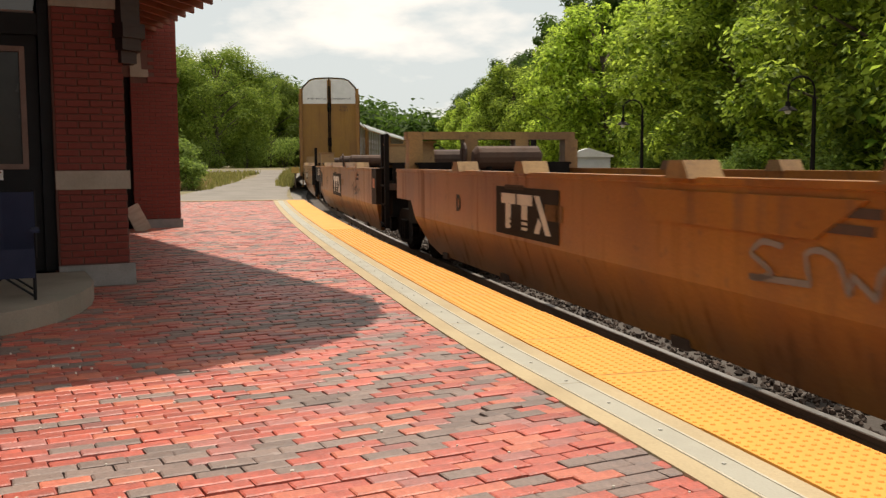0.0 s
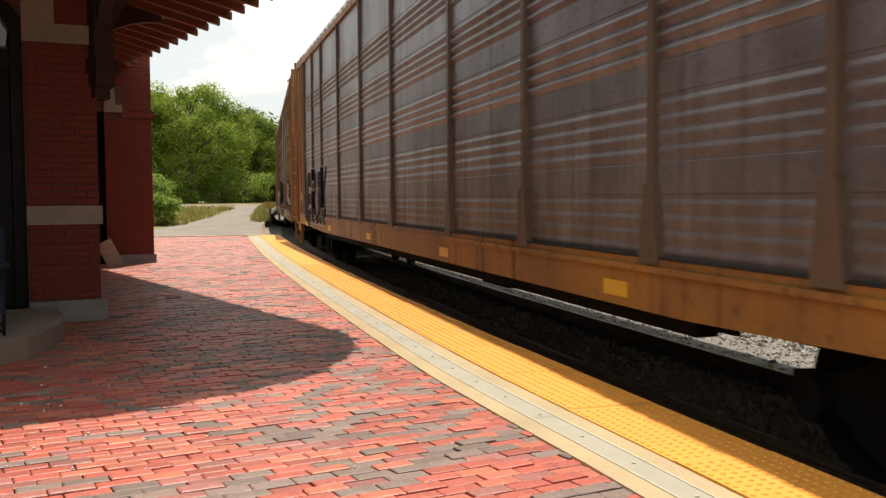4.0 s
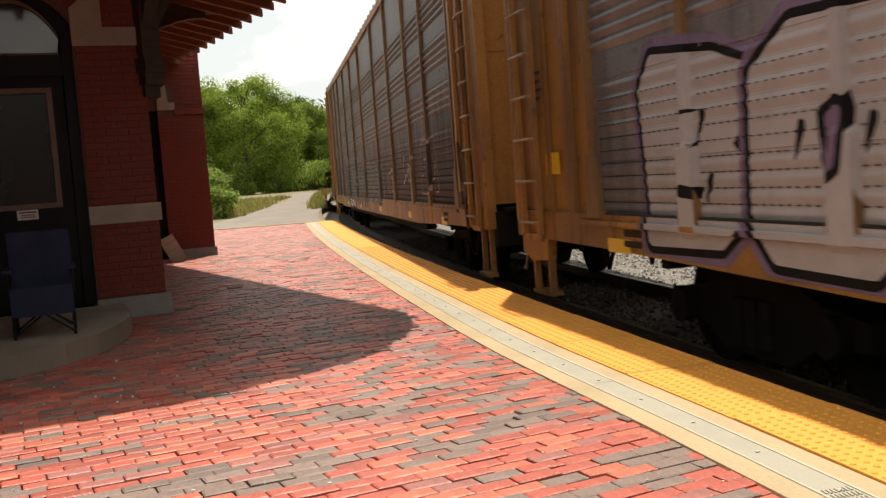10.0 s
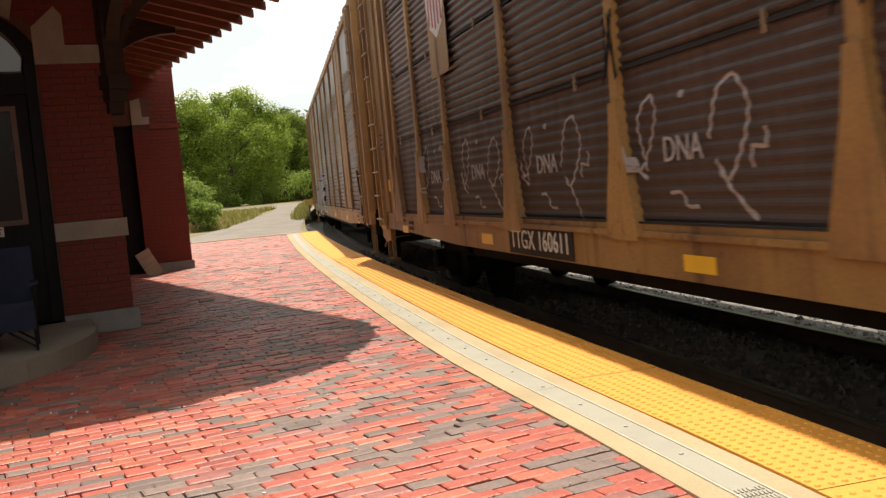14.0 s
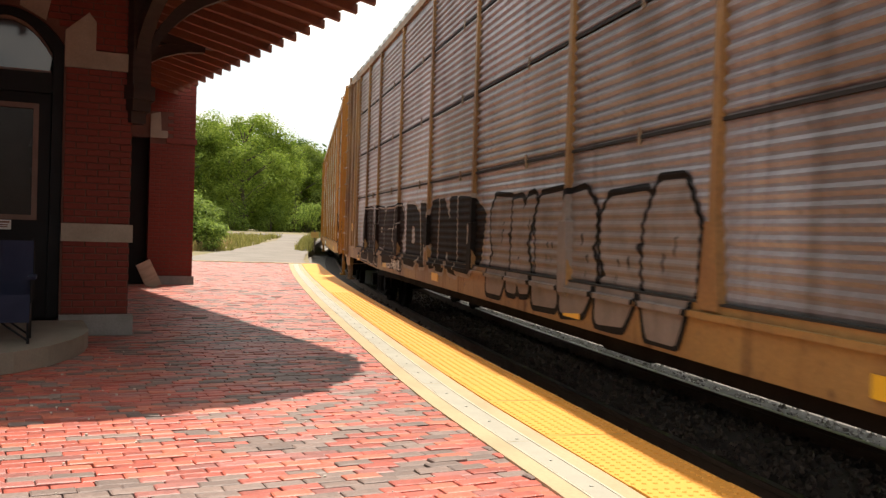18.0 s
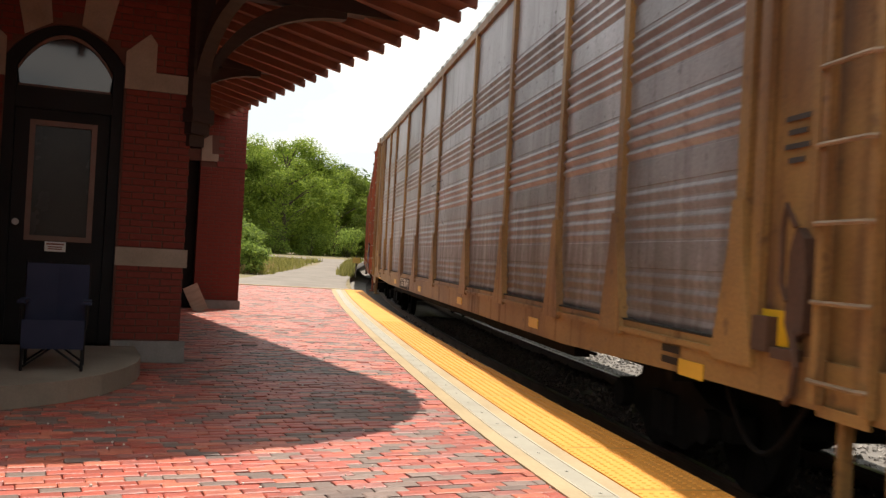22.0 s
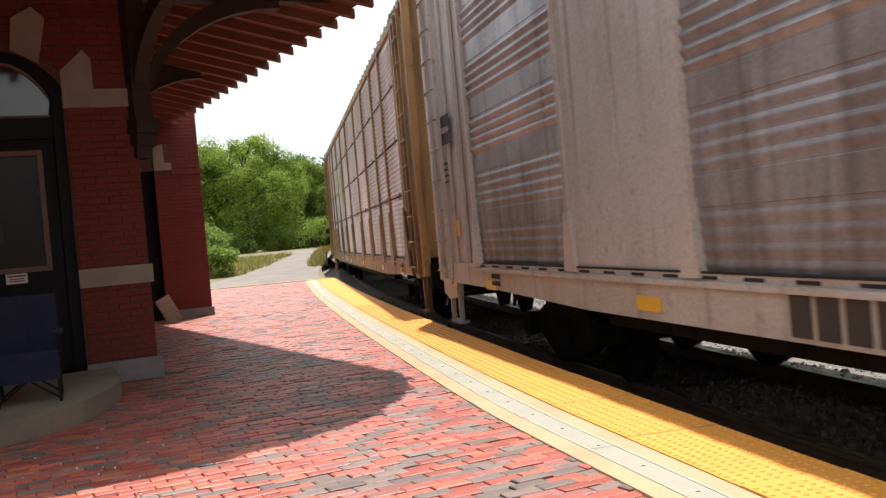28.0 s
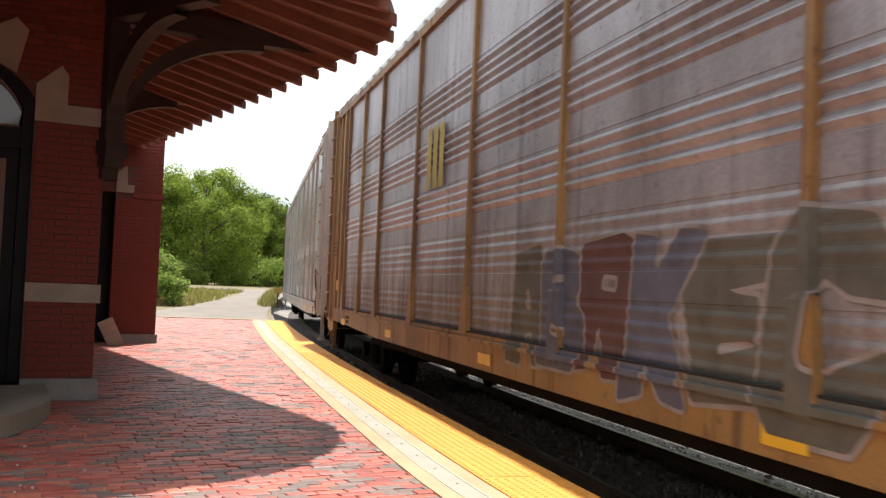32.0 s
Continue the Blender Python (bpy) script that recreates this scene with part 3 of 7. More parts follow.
def truck_parts(truck):
    """Two cast side frames with bearing caps and springs on a bolster."""
    frame_line = [(-1.15, 0.58), (-0.75, 0.62), (-0.35, 0.78), (0.35, 0.78), (0.75, 0.62), (1.15, 0.58), (1.15, 0.40), (0.72, 0.38), (0.38, 0.20), (-0.38, 0.20), (-0.72, 0.38), (-1.15, 0.40)]
    for side in (-1, 1):
        y = side * 1.0
        part("side_frame", shared(("side_frame", side), lambda: Solid().prism(frame_line, y - 0.09, y + 0.09, "y").mesh("side_frame", IRON)), truck)
        for x in (-0.88, 0.88):
            part("bearing_cap", shared(("bearing_cap", side, x), lambda: Solid().disc((x, y + side * 0.14, 0.47), 0.13, 0.10, "y", 12).mesh("bearing_cap", IRON)), truck)
        for x in (-0.16, 0.0, 0.16):
            part("spring", shared(("spring", side, x), lambda: Solid().disc((x, y + side * 0.10, 0.44), 0.065, 0.32, "z", 10).mesh("spring", IRON)), truck)


SPINNERS = []


def trucks(car, xs):
    for x in xs:
        truck = part("truck", shared("bolster", lambda: Solid().box(-0.22, 0.22, -0.9, 0.9, 0.42, 0.74).mesh("bolster", IRON)), car, "black iron truck with two wheelsets", m=pose(x, 0, 0))
        truck_parts(truck)
        for dx in (-0.88, 0.88):
            SPINNERS.append(part("wheelset", wheel_mesh(), truck, m=pose(dx, 0, 0.46)))


def decal(car, name, data, x, z, y, label=""):
    x *= 0.965 if car.name in SKINS else 1.0
    return part(name, data, car, label, m=pose(x, y, z))


# looping spray lines as strokes on a ten-by-ten grid, column then row
FORMS = ("10 17 49 77 80 95", "88 59 29 07 25 74 82 60 20 01", "49 15 14 40 60 84 85 59 39", "19 13 30 60 83 89", "00 28 43 79 90", "89 39 06 34 62 30 00", "10 39 55 79 60 92")


def skin(car):
    """Where the side of a car lies: cuts along and across it, and its depth at a place."""
    if car.name not in SKINS:
        return [], [], lambda x, z: np.full(np.shape(x), 1.475)
    lines, dense, wide, foot = SKINS[car.name]
    prof = [(1.49, 0.0), (1.49, SILL1 - 0.095), (1.52, SILL1 - 0.09), (1.52, SILL1 - 0.05), (1.49, SILL1 - 0.045), (1.49, SILL1 - 0.002)] + [(1.445 + y, z) for y, z in rib_line(dense)]
    zs, ys = [z for _, z in prof], [y for y, _ in prof]
    half, front, flare, top, shoe = (0.066, 1.501, 0.20, 2.06, 1.527) if foot else (0.041, 1.501, 0.10, SILL1 + 0.52, 1.514)
    flat = [(a, b) for i, (a, b) in enumerate(zip(lines, lines[1:])) if min(i, len(lines) - 2 - i) in wide]

    def depth(x, z):
        x, z = np.asarray(x, float), np.asarray(z, float)
        y = np.interp(z, zs, ys)
        for a, b in flat:
            y = np.where((x > a) & (x < b) & (z > SILL1), 1.476, y)
        for p in lines:
            y = np.where((np.abs(x - p) < half + 0.0005) & (z > SILL1), front, y)
            y = np.where((np.abs(x - p) < flare + 0.0005) & (z > SILL1 - 0.12) & (z < top), shoe, y)
        return y
    return [p + d for p in lines for d in (-flare - 0.012, -flare, -half - 0.012, -half, half, half + 0.012, flare, flare + 0.012)], zs + [top, top + 0.01], depth


def sprayed(car, name, strokes, width, lift, material, parent, label=""):
    """Broad sprayed strokes that follow the ribs and posts of a car's side."""
    cuts_x, cuts_z, depth = skin(car)
    bm = bmesh.new()
    for q, pts in enumerate(strokes):
        rim = []
        for i, p in enumerate(pts):
            a, b = pts[max(i - 1, 0)], pts[min(i + 1, len(pts) - 1)]
            d = (b - a).normalized()
            e = Vector((-d.y, d.x)) * width / 2
            cap = d * width * (-0.32 if i == 0 else 0.32 if i == len(pts) - 1 else 0)
            k = 1.0 + 0.12 * math.sin(i * 1.9 + q)
            rim.append((bm.verts.new((p.x - e.x * k + cap.x, q * 0.0005, p.y - e.y * k + cap.y)), bm.verts.new((p.x + e.x * k + cap.x, q * 0.0005, p.y + e.y * k + cap.y))))
        for i in range(len(rim) - 1):
            bm.faces.new((rim[i][0], rim[i][1], rim[i + 1][1], rim[i + 1][0]))
    x0, x1 = min(v.co.x for v in bm.verts), max(v.co.x for v in bm.verts)
    z0, z1 = min(v.co.z for v in bm.verts), max(v.co.z for v in bm.verts)
    for c in cuts_x:
        if x0 < c < x1:
            bmesh.ops.bisect_plane(bm, geom=bm.verts[:] + bm.edges[:] + bm.faces[:], plane_co=(c, 0, 0), plane_no=(1, 0, 0))
    for c in cuts_z:
        if z0 < c < z1:
            bmesh.ops.bisect_plane(bm, geom=bm.verts[:] + bm.edges[:] + bm.faces[:], plane_co=(0, 0, c), plane_no=(0, 0, 1))
    for v, y in zip(bm.verts, depth([v.co.x for v in bm.verts], [v.co.z for v in bm.verts])):
        v.co.y += float(y) + lift
    me = bpy.data.meshes.new(name)
    bm.to_mesh(me)
    bm.free()
    me.materials.append(material)
    return part(name, me, parent, label)


def strokes_of(code, cx, cz, w, h, rr, wild, smooth):
    """A letter's strokes, tilted, stretched and bent; x runs against the reading direction."""
    a, s, arch, lean = rr.uniform(-wild, wild), rr.uniform(-wild, wild) * 1.6, rr.uniform(-0.10, 0.16), rr.uniform(0.85, 1.12)
    out = []
    for piece in code.split("|"):
        pts = [Vector(((int(c[0]) / 9 - 0.5) * w, (int(c[1]) / 9 - 0.5) * h * lean)) for c in piece.split()]
        pts = [Vector((cx - p.x - p.y * (a + s), cz + p.y + p.x * a + arch * h * (p.x / w) ** 2 * 2 + rr.uniform(-0.03, 0.03) * h)) for p in pts]
        fine = []
        for i in range(len(pts) - 1):
            p0, p1, p2, p3 = pts[max(i - 1, 0)], pts[i], pts[i + 1], pts[min(i + 2, len(pts) - 1)]
            for j in range(smooth):
                t = j / smooth
                curve = 0.5 * (2 * p1 + (p2 - p0) * t + (2 * p0 - 5 * p1 + 4 * p2 - p3) * t * t + (3 * p1 - p0 - 3 * p2 + p3) * t ** 3)
                fine.append(p1.lerp(p2, t) * 0.35 + curve * 0.65)
        out.append(fine + [pts[-1]])
    return out


def spread(car, box):
    """Places on the covered cars are given for a body a little longer than theirs."""
    k = 0.965 if car.name in SKINS else 1.0
    return box[0] * k, box[1] * k, box[2], box[3]


# heavy sprayed letters as outlines on a sixteen-by-sixteen grid, column then row; later outlines are holes
GLYPHS = {"A": "00 3f cf f0 b0 a4 64 50|77 97 9b 7b", "B": "00 0d 2f 9f dd da b8 e5 e2 b0|5a 5c 9c 9a|53 56 95 93", "C": "fa fd cf 3f 0c 03 30 c0 f2 f6 a5 84 64 56 5a 7b aa", "D": "00 0f 9f fc f3 a0|54 5b 9b a9 a5 94",
          "E": "00 0d 3f ff eb 5b 59 c9 b6 56 54 e5 f0", "F": "10 0f ff eb 6b 69 c9 b5 65 60", "G": "fa fd cf 3f 0c 03 30 c0 f3 f8 88 75 a6 94 64 56 5a 7b aa", "H": "00 0f 5f 59 a9 af ff f0 a0 a5 55 50", "I": "30 4f cf c0",
          "K": "00 1f 6f 5a bf ff 98 f0 a0 55 50", "L": "00 0f 5f 65 f4 e0", "M": "00 1f 5f 8a bf ff f0 b0 b8 85 58 50", "N": "00 0f 5f a8 af ff f0 a0 57 50", "O": "30 03 0c 3f cf fc f3 c0|65 5a 7b 9b aa a5 84 74",
          "P": "00 1f bf fd f8 c5 55 50|68 6b ab a8", "R": "00 0f bf fd f9 c7 f0 a0 75 56 50|59 5c ac a9", "S": "ff eb 6b 5a 69 c9 f7 f3 c0 00 14 94 a5 96 36 09 0d 3f", "T": "0a 0f ff ea ab a0 50 5b", "U": "0f 03 30 c0 f3 ff af a6 95 65 56 5f",
          ">": "06 0a 8a 8f f8 81 86", "$": "ff eb 6b 5a 69 c9 f7 f3 c0 00 14 94 a5 96 36 09 0d 3f", "o": "40 06 0b 4f bf fb f5 c0", "w": "02 0e 3f 6a 9f ca ff e2 b0 85 50", "v": "0f 33 80 d5 ff ae 76 5e"}


def outlines(code, cx, cz, w, h, rr, wild):
    """A letter's outlines, leaning, bulging and jogged; x runs against the reading direction."""
    lean, tilt, swell, nod = rr.uniform(-wild, wild), rr.uniform(-wild, wild) * 0.5, rr.uniform(-0.25, 0.35) * min(1.0, wild * 6), rr.uniform(-0.3, 0.3) * wild
    out = []
    for piece in code.split("|"):
        pts = []
        for c in piece.split():
            u, v = int(c[0], 16) / 15 - 0.5 + rr.uniform(-1, 1) * wild * 0.16, int(c[1], 16) / 15 - 0.5 + rr.uniform(-1, 1) * wild * 0.16
            u *= 1.0 + swell * v
            pts.append((cx - (u + v * lean) * w, cz + (v + u * tilt * 0.6 + abs(u) * nod) * h))
        out.append(np.array(pts))
    return out


def reach_of(polys, x, z):
    """How far each place lies outside a set of outlines (inside: negative)."""
    d, inside = np.full(x.shape, 1e9), np.zeros(x.shape, bool)
    for p in polys:
        for (ax, az), (bx, bz) in zip(p, np.roll(p, -1, 0)):
            ex, ez = bx - ax, bz - az
            t = np.clip(((x - ax) * ex + (z - az) * ez) / (ex * ex + ez * ez + 1e-9), 0, 1)
            d = np.minimum(d, np.hypot(x - ax - t * ex, z - az - t * ez))
            if abs(ez) > 1e-9:
                inside ^= ((az > z) != (bz > z)) & (x < ax + ex * (z - az) / ez)
    return np.where(inside, -d, d)


def rule(a, b, cuts, step):
    """Lines from a to b at most a step apart, with the given cuts among them."""
    marks = [a] + [c for c in sorted(set(round(c, 4) for c in cuts)) if a + 0.003 < c < b - 0.003] + [b]
    out = []
    for p, q in zip(marks, marks[1:]):
        n = max(1, math.ceil((q - p) / step))
        out += [p + (q - p) * i / n for i in range(n)]
    return np.array(out + [b])


def painted(car, name, field, box, lift, material, parent, label=""):
    """A coat of paint where field(x, z) is negative, lying on the ribs, posts and sill of a car's side."""
    cuts_x, cuts_z, depth = skin(car)
    xs, zs = rule(box[0], box[1], cuts_x, 0.045), rule(max(box[2], 0.835), box[3], cuts_z, 0.045)
    X, Z = np.meshgrid(xs, zs, indexing="ij")
    D = field(X, Z)
    D = np.maximum(D, np.interp(np.abs(X), [8.0, 11.2, 13.6], [0.835, 0.905, 0.935]) - Z)
    verts, faces, seen = [], [], {}

    def corner(i, k):
        if (i, k) not in seen:
            seen[i, k] = len(verts)
            verts.append((xs[i], zs[k]))
        return seen[i, k]

    def between(i, k, a, b):
        key = (i, k, a, b) if (i, k) < (a, b) else (a, b, i, k)
        if key not in seen:
            t = D[i, k] / (D[i, k] - D[a, b])
            seen[key] = len(verts)
            verts.append((xs[i] + (xs[a] - xs[i]) * t, zs[k] + (zs[b] - zs[k]) * t))
        return seen[key]
    low = np.minimum(np.minimum(D[:-1, :-1], D[1:, :-1]), np.minimum(D[:-1, 1:], D[1:, 1:]))
    for i, k in np.argwhere(low < 0):
        ring = [(i, k), (i, k + 1), (i + 1, k + 1), (i + 1, k)]
        f = []
        for p, q in zip(ring, ring[1:] + ring[:1]):
            if D[p] < 0:
                f.append(corner(*p))
            if (D[p] < 0) != (D[q] < 0):
                f.append(between(*p, *q))
        if len(f) > 2:
            faces.append(f)
    if not faces:
        return None
    v = np.array(verts)
    y = depth(v[:, 0], v[:, 1]) + lift
    me = bpy.data.meshes.new(name)
    me.from_pydata(np.column_stack((v[:, 0], y, v[:, 1])).tolist(), [], faces)
    me.materials.append(material)
    return part(name, me, parent, label)


def piece(car, text, box, fill, line, seed, back=None, rim=0.05, label="", round_by=0.03, wild=0.12, shade=None, lap=1.12, marks=True):
    """A sprayed piece: overlapping letters with thick outlines, and at choice a rim, a block shadow and inner marks. fill: one paint or one for each letter."""
    rr = random.Random(seed)
    x0, x1, z0, z1 = spread(car, box)
    step, h = (x1 - x0) / len(text), z1 - z0
    for i, ch in enumerate(text):
        cx, cz = x1 - step * (i + 0.5), (z0 + z1) / 2 + rr.uniform(-0.03, 0.03) * h
        w, hh = step * lap - 2 * (rim + round_by), h * rr.uniform(0.90, 1.04) - 2 * (rim + round_by)
        polys = outlines(GLYPHS[ch], cx, cz, w, hh, rr, wild)
        far = 2.6 * rim + round_by + 0.14
        b = (cx - w * 0.85 - far, cx + w * 0.85 + far, cz - hh * 0.75 - far, cz + hh * 0.75 + far)
        rise = 0.002 + (i % 2) * 0.0045

        def off(k, dx=0.0, dz=0.0):
            return lambda X, Z: reach_of(polys, X - dx, Z - dz) - k
        outer = painted(car, "letter", off(round_by + rim), b, rise + 0.0015, line, car, label)
        if outer is None:
            continue
        if back:
            painted(car, "letter_rim", off(round_by + rim * 2.1), b, rise, back, outer)
        if shade:
            painted(car, "letter_shadow", off(round_by + rim, -0.07, -0.05), b, rise + 0.0005, shade, outer)
        if fill:
            painted(car, "letter_fill", off(round_by), b, rise + 0.003, fill[i % len(fill)] if isinstance(fill, tuple) else fill, outer)
            if marks:
                bars_in = [np.array([(cx + w * a, cz + hh * c), (cx + w * (a - 0.05), cz + hh * (c + 0.22)), (cx + w * (a - 0.09), cz + hh * (c + 0.20))]) for a, c in ((rr.uniform(-0.3, 0.3), rr.uniform(-0.35, 0.1)), (rr.uniform(-0.3, 0.3), rr.uniform(-0.35, 0.1)))]
                painted(car, "letter_mark", lambda X, Z: np.maximum(reach_of(bars_in, X, Z) - 0.008, reach_of(polys, X, Z) - round_by), b, rise + 0.0042, line, outer)


def haze(car, box, material, seed, count, label, lift=0.001):
    """A sprayed cloud of round blobs behind a piece."""
    rr = random.Random(seed)
    x0, x1, z0, z1 = spread(car, box)
    balls = [(rr.uniform(x0, x1), rr.uniform(z0, z1), rr.uniform(0.14, 0.30)) for _ in range(count)]

    def field(X, Z):
        d = np.full(X.shape, 1e9)
        for a, c, r in balls:
            d = np.minimum(d, np.hypot(X - a, Z - c) - r)
        return d
    painted(car, "paint_cloud", field, (x0 - 0.3, x1 + 0.3, z0 - 0.3, z1 + 0.3), lift, material, car, label)


def scrawl(car, box, material, seed, width=0.03, turns=9, y=1.486, label=""):
    """A thin looping spray line."""
    rr = random.Random(seed)
    x0, x1, z0, z1 = spread(car, box)
    n = max(2, turns // 2)
    step, pts = (x1 - x0) / n, []
    for i in range(n):
        w = step * rr.uniform(0.6, 1.0)
        pts += [Vector((p.x, 0, p.y)) for p in strokes_of(rr.choice(FORMS), x1 - step * (i + 0.5), (z0 + z1) / 2 + rr.uniform(-0.12, 0.12) * (z1 - z0), w, (z1 - z0) * rr.uniform(0.55, 1.0), rr, 0.2, 5)[0]]
    if y > 1.5 or y < 1.47:
        g, v = Solid(), []
        for i, p in enumerate(pts):
            d = (pts[min(i + 1, len(pts) - 1)] - pts[max(i - 1, 0)]).normalized()
            e = Vector((-d.z, 0, d.x)) * width / 2
            v += [p - e + Vector((0, i * 0.00003, 0)), p + e + Vector((0, i * 0.00003, 0))]
        g.add(v, [(2 * i, 2 * i + 1, 2 * i + 3, 2 * i + 2) for i in range(len(pts) - 1)])
        part("spray_tag", g.mesh("spray_tag", material), car, label, m=pose(0, y, 0))
    else:
        sprayed(car, "spray_tag", [[Vector((p.x, p.z)) for p in pts]], width, 0.004, material, car, label)


def stencil(car, text, x, z, size, material, y, plate=None, spacing=1.05):
    """Stencilled writing, on a painted plate where there is one."""
    me = letters(text, size, material, 0.0, 0.004, spacing)
    x = x * 0.965 + 0.2 if car.name in SKINS else x
    holder = car
    if plate:
        w = max(v.co.x for v in me.vertices) - min(v.co.x for v in me.vertices)
        holder = part("painted_panel", Solid().box(-w / 2 - 0.1, w / 2 + 0.1, 0, 0.004, -size * 0.52, size * 0.52).mesh("painted_panel", plate), car, m=pose(x, y, z))
        part("lettering", me, holder, m=pose(0, 0.008, 0))
    else:
        part("lettering", me, car, m=pose(x, y, z))


def bars(car, x, z, y, widths, h, gap, material, name="marking", label=""):
    """Rows of plain bars for stencilled lines too small to be read."""
    g = Solid()
    for i, w in enumerate(widths):
        g.box(-w / 2, w / 2, 0, 0.004, -i * (h + gap) - h, -i * (h + gap))
    return decal(car, name, g.mesh(name, material), x, z, y, label)


def autorack(label, frame, panel, ends=None, foot=True, wide=(), posts=EVEN, dense=False, top=None, ladder=None, doors=None, holes=False, upright=None):
    """A covered car carrier. wide: the bays that are smooth sheet instead of ribbed panels; top: the colour of the end doors' upper part."""
    ends, ladder, doors = ends or frame, ladder or frame, doors or ends or frame
    car = thing("autorack_car", label, "railcar", group="cars of the train")
    n = frame.name

    def sill():
        g = Solid()
        g.prism([(-HALF, SILL1), (HALF, SILL1), (HALF, 0.92), (11.2, 0.89), (8.2, SILL0), (-8.2, SILL0), (-11.2, 0.89), (-HALF, 0.92)], 1.38, 1.49, "y")
        g.box(-BAY0, BAY0, 1.49, 1.52, SILL1 - 0.09, SILL1 - 0.05)
        return g.mesh("side_sill", frame)
    half_turn = pose(0, 0, 0, 0, 0, 180)
    for m in (None, half_turn):
        part("side_sill", shared(("sill", n), sill), car, m=m)
    lines = [-x for x in posts[:0:-1]] + [0.65] + [x + 0.65 for x in posts[1:-2]] + [posts[-2] + 0.4] + [posts[-1] - 0.26] if posts is EVEN else list(posts)
    SKINS[car.name] = (lines, dense, wide, foot)
    for i, (xa, xb) in enumerate(zip(lines, lines[1:])):
        x, w = (xa + xb) / 2, xb - xa
        for m in (pose(x, 0, 0), pose(-x, 0, 0, 0, 0, 180)):
            if min(i, len(lines) - 2 - i) in wide:
                part("side_sheet", shared(("sheet", n, round(w, 2)), lambda: Solid().box(-w / 2, w / 2, 1.42, 1.475, SILL1 - 0.02, PANEL1).box(-0.03, 0.03, 1.47, 1.485, SILL1, PANEL1).mesh("side_sheet", frame)), car, m=m)
            else:
                part("side_panel", panel_mesh(w, panel, dense), car, m=m)
    for x in lines:
        for m in (pose(x, 0, 0), pose(-x, 0, 0, 0, 0, 180)):
            part("post", post_mesh(upright or frame, foot), car, m=m)

    def plate():
        return Solid().box(-HALF + 0.3, HALF - 0.3, 1.42, 1.50, PANEL1, PANEL1 + 0.12).mesh("top_plate", frame)

    def roof():
        g = Solid()
        prof = [(1.47, PANEL1 + 0.12), (1.43, 5.34), (1.34, 5.48), (1.02, 5.81), (0.75, TOP - 0.04), (0.0, TOP), (-0.75, TOP - 0.04), (-1.02, 5.81), (-1.34, 5.48), (-1.43, 5.34), (-1.47, PANEL1 + 0.12)]
        g.sheet(prof, -HALF + 0.3, HALF - 0.3)
        for i in range(23):
            x = -HALF + 0.5 + i * (2 * HALF - 1.0) / 22
            outer = [(y * 1.012, z + 0.03) for y, z in prof]
            g.sheet(outer, x - 0.03, x + 0.03)
        for i in range(44):
            x = -HALF + 0.6 + i * (2 * HALF - 1.2) / 43
            g.box(x - 0.035, x + 0.035, 1.44, 1.50, PANEL1 + 0.12, PANEL1 + 0.2)
        return g.mesh("roof", ROOFGREY)
    for m in (None, half_turn):
        part("top_plate", shared(("plate", n), plate), car, m=m)
    part("roof", shared("roof", roof), car, "grey sheet-metal roof")

    def deck():
        g = Solid()
        g.box(-HALF + 0.2, HALF - 0.2, -1.4, 1.4, 0.95, 1.12)
        g.prism([(-HALF + 0.1, 0.95), (HALF - 0.1, 0.95), (HALF - 0.1, 0.70), (9.0, 0.64), (8.0, 0.555), (-8.0, 0.555), (-9.0, 0.64), (-HALF + 0.1, 0.70)], -0.36, 0.36, "y")
        for a in (-1.34, 1.18):
            g.box(-8.1, 8.1, a, a + 0.16, 0.68, 0.95)
        for i in range(9):
            x = -10.6 + i * 2.65
            g.box(x - 0.06, x + 0.06, -1.38, 1.38, 0.78, 0.95)
        g.box(-3.4, -2.4, 0.5, 1.0, 0.56, 0.8)
        g.box(1.2, 2.0, -1.0, -0.5, 0.56, 0.8)
        g.tube([(-9, 0.9, 0.72), (9, 0.9, 0.72)], 0.03, 6)
        g.tube([(-8.4, 1.22, 0.74), (-2.5, 1.22, 0.70), (2.5, 1.22, 0.70), (8.4, 1.22, 0.74)], 0.018, 6)
        return g.mesh("underframe", IRON)
    part("underframe", shared("deck", deck), car, "black underframe with rods and tanks")

    def end_wall():
        g = Solid()
        g.box(BAY0 - 0.30, HALF - 0.12, 1.36, 1.443, SILL1, 5.35)
        return g.mesh("end_wall", ends)

    ribs = [("rib", lambda: Solid().box(BAY0 + 0.14, BAY0 + 0.26, 1.45, 1.50, SILL1, 5.3).mesh("rib", ends)),
            ("batten", lambda: Solid().box(BAY0 + 0.72, BAY0 + 0.80, 1.45, 1.48, SILL1, 5.3).mesh("batten", ends)),
            ("corner_post", lambda: Solid().box(HALF - 0.12, HALF - 0.02, 1.38, 1.50, SILL1 - 0.1, 5.35).mesh("corner_post", ends))]

    def door(side):
        def make():
            g = Solid()
            top_line = [(0.02, 1.2), (1.36, 1.2), (1.36, 5.25), (1.30, 5.42), (0.98, 5.76), (0.72, 5.85), (0.02, 5.88)]
            g.prism([(side * y, z) for y, z in top_line], HALF - 0.24, HALF - 0.17)
            g.box(HALF - 0.17, HALF - 0.145, min(side * 0.02, side * 0.10), max(side * 0.02, side * 0.10), 1.2, 5.8)
            return g.mesh("end_door", doors)
        return shared(("door", doors.name, side), make)

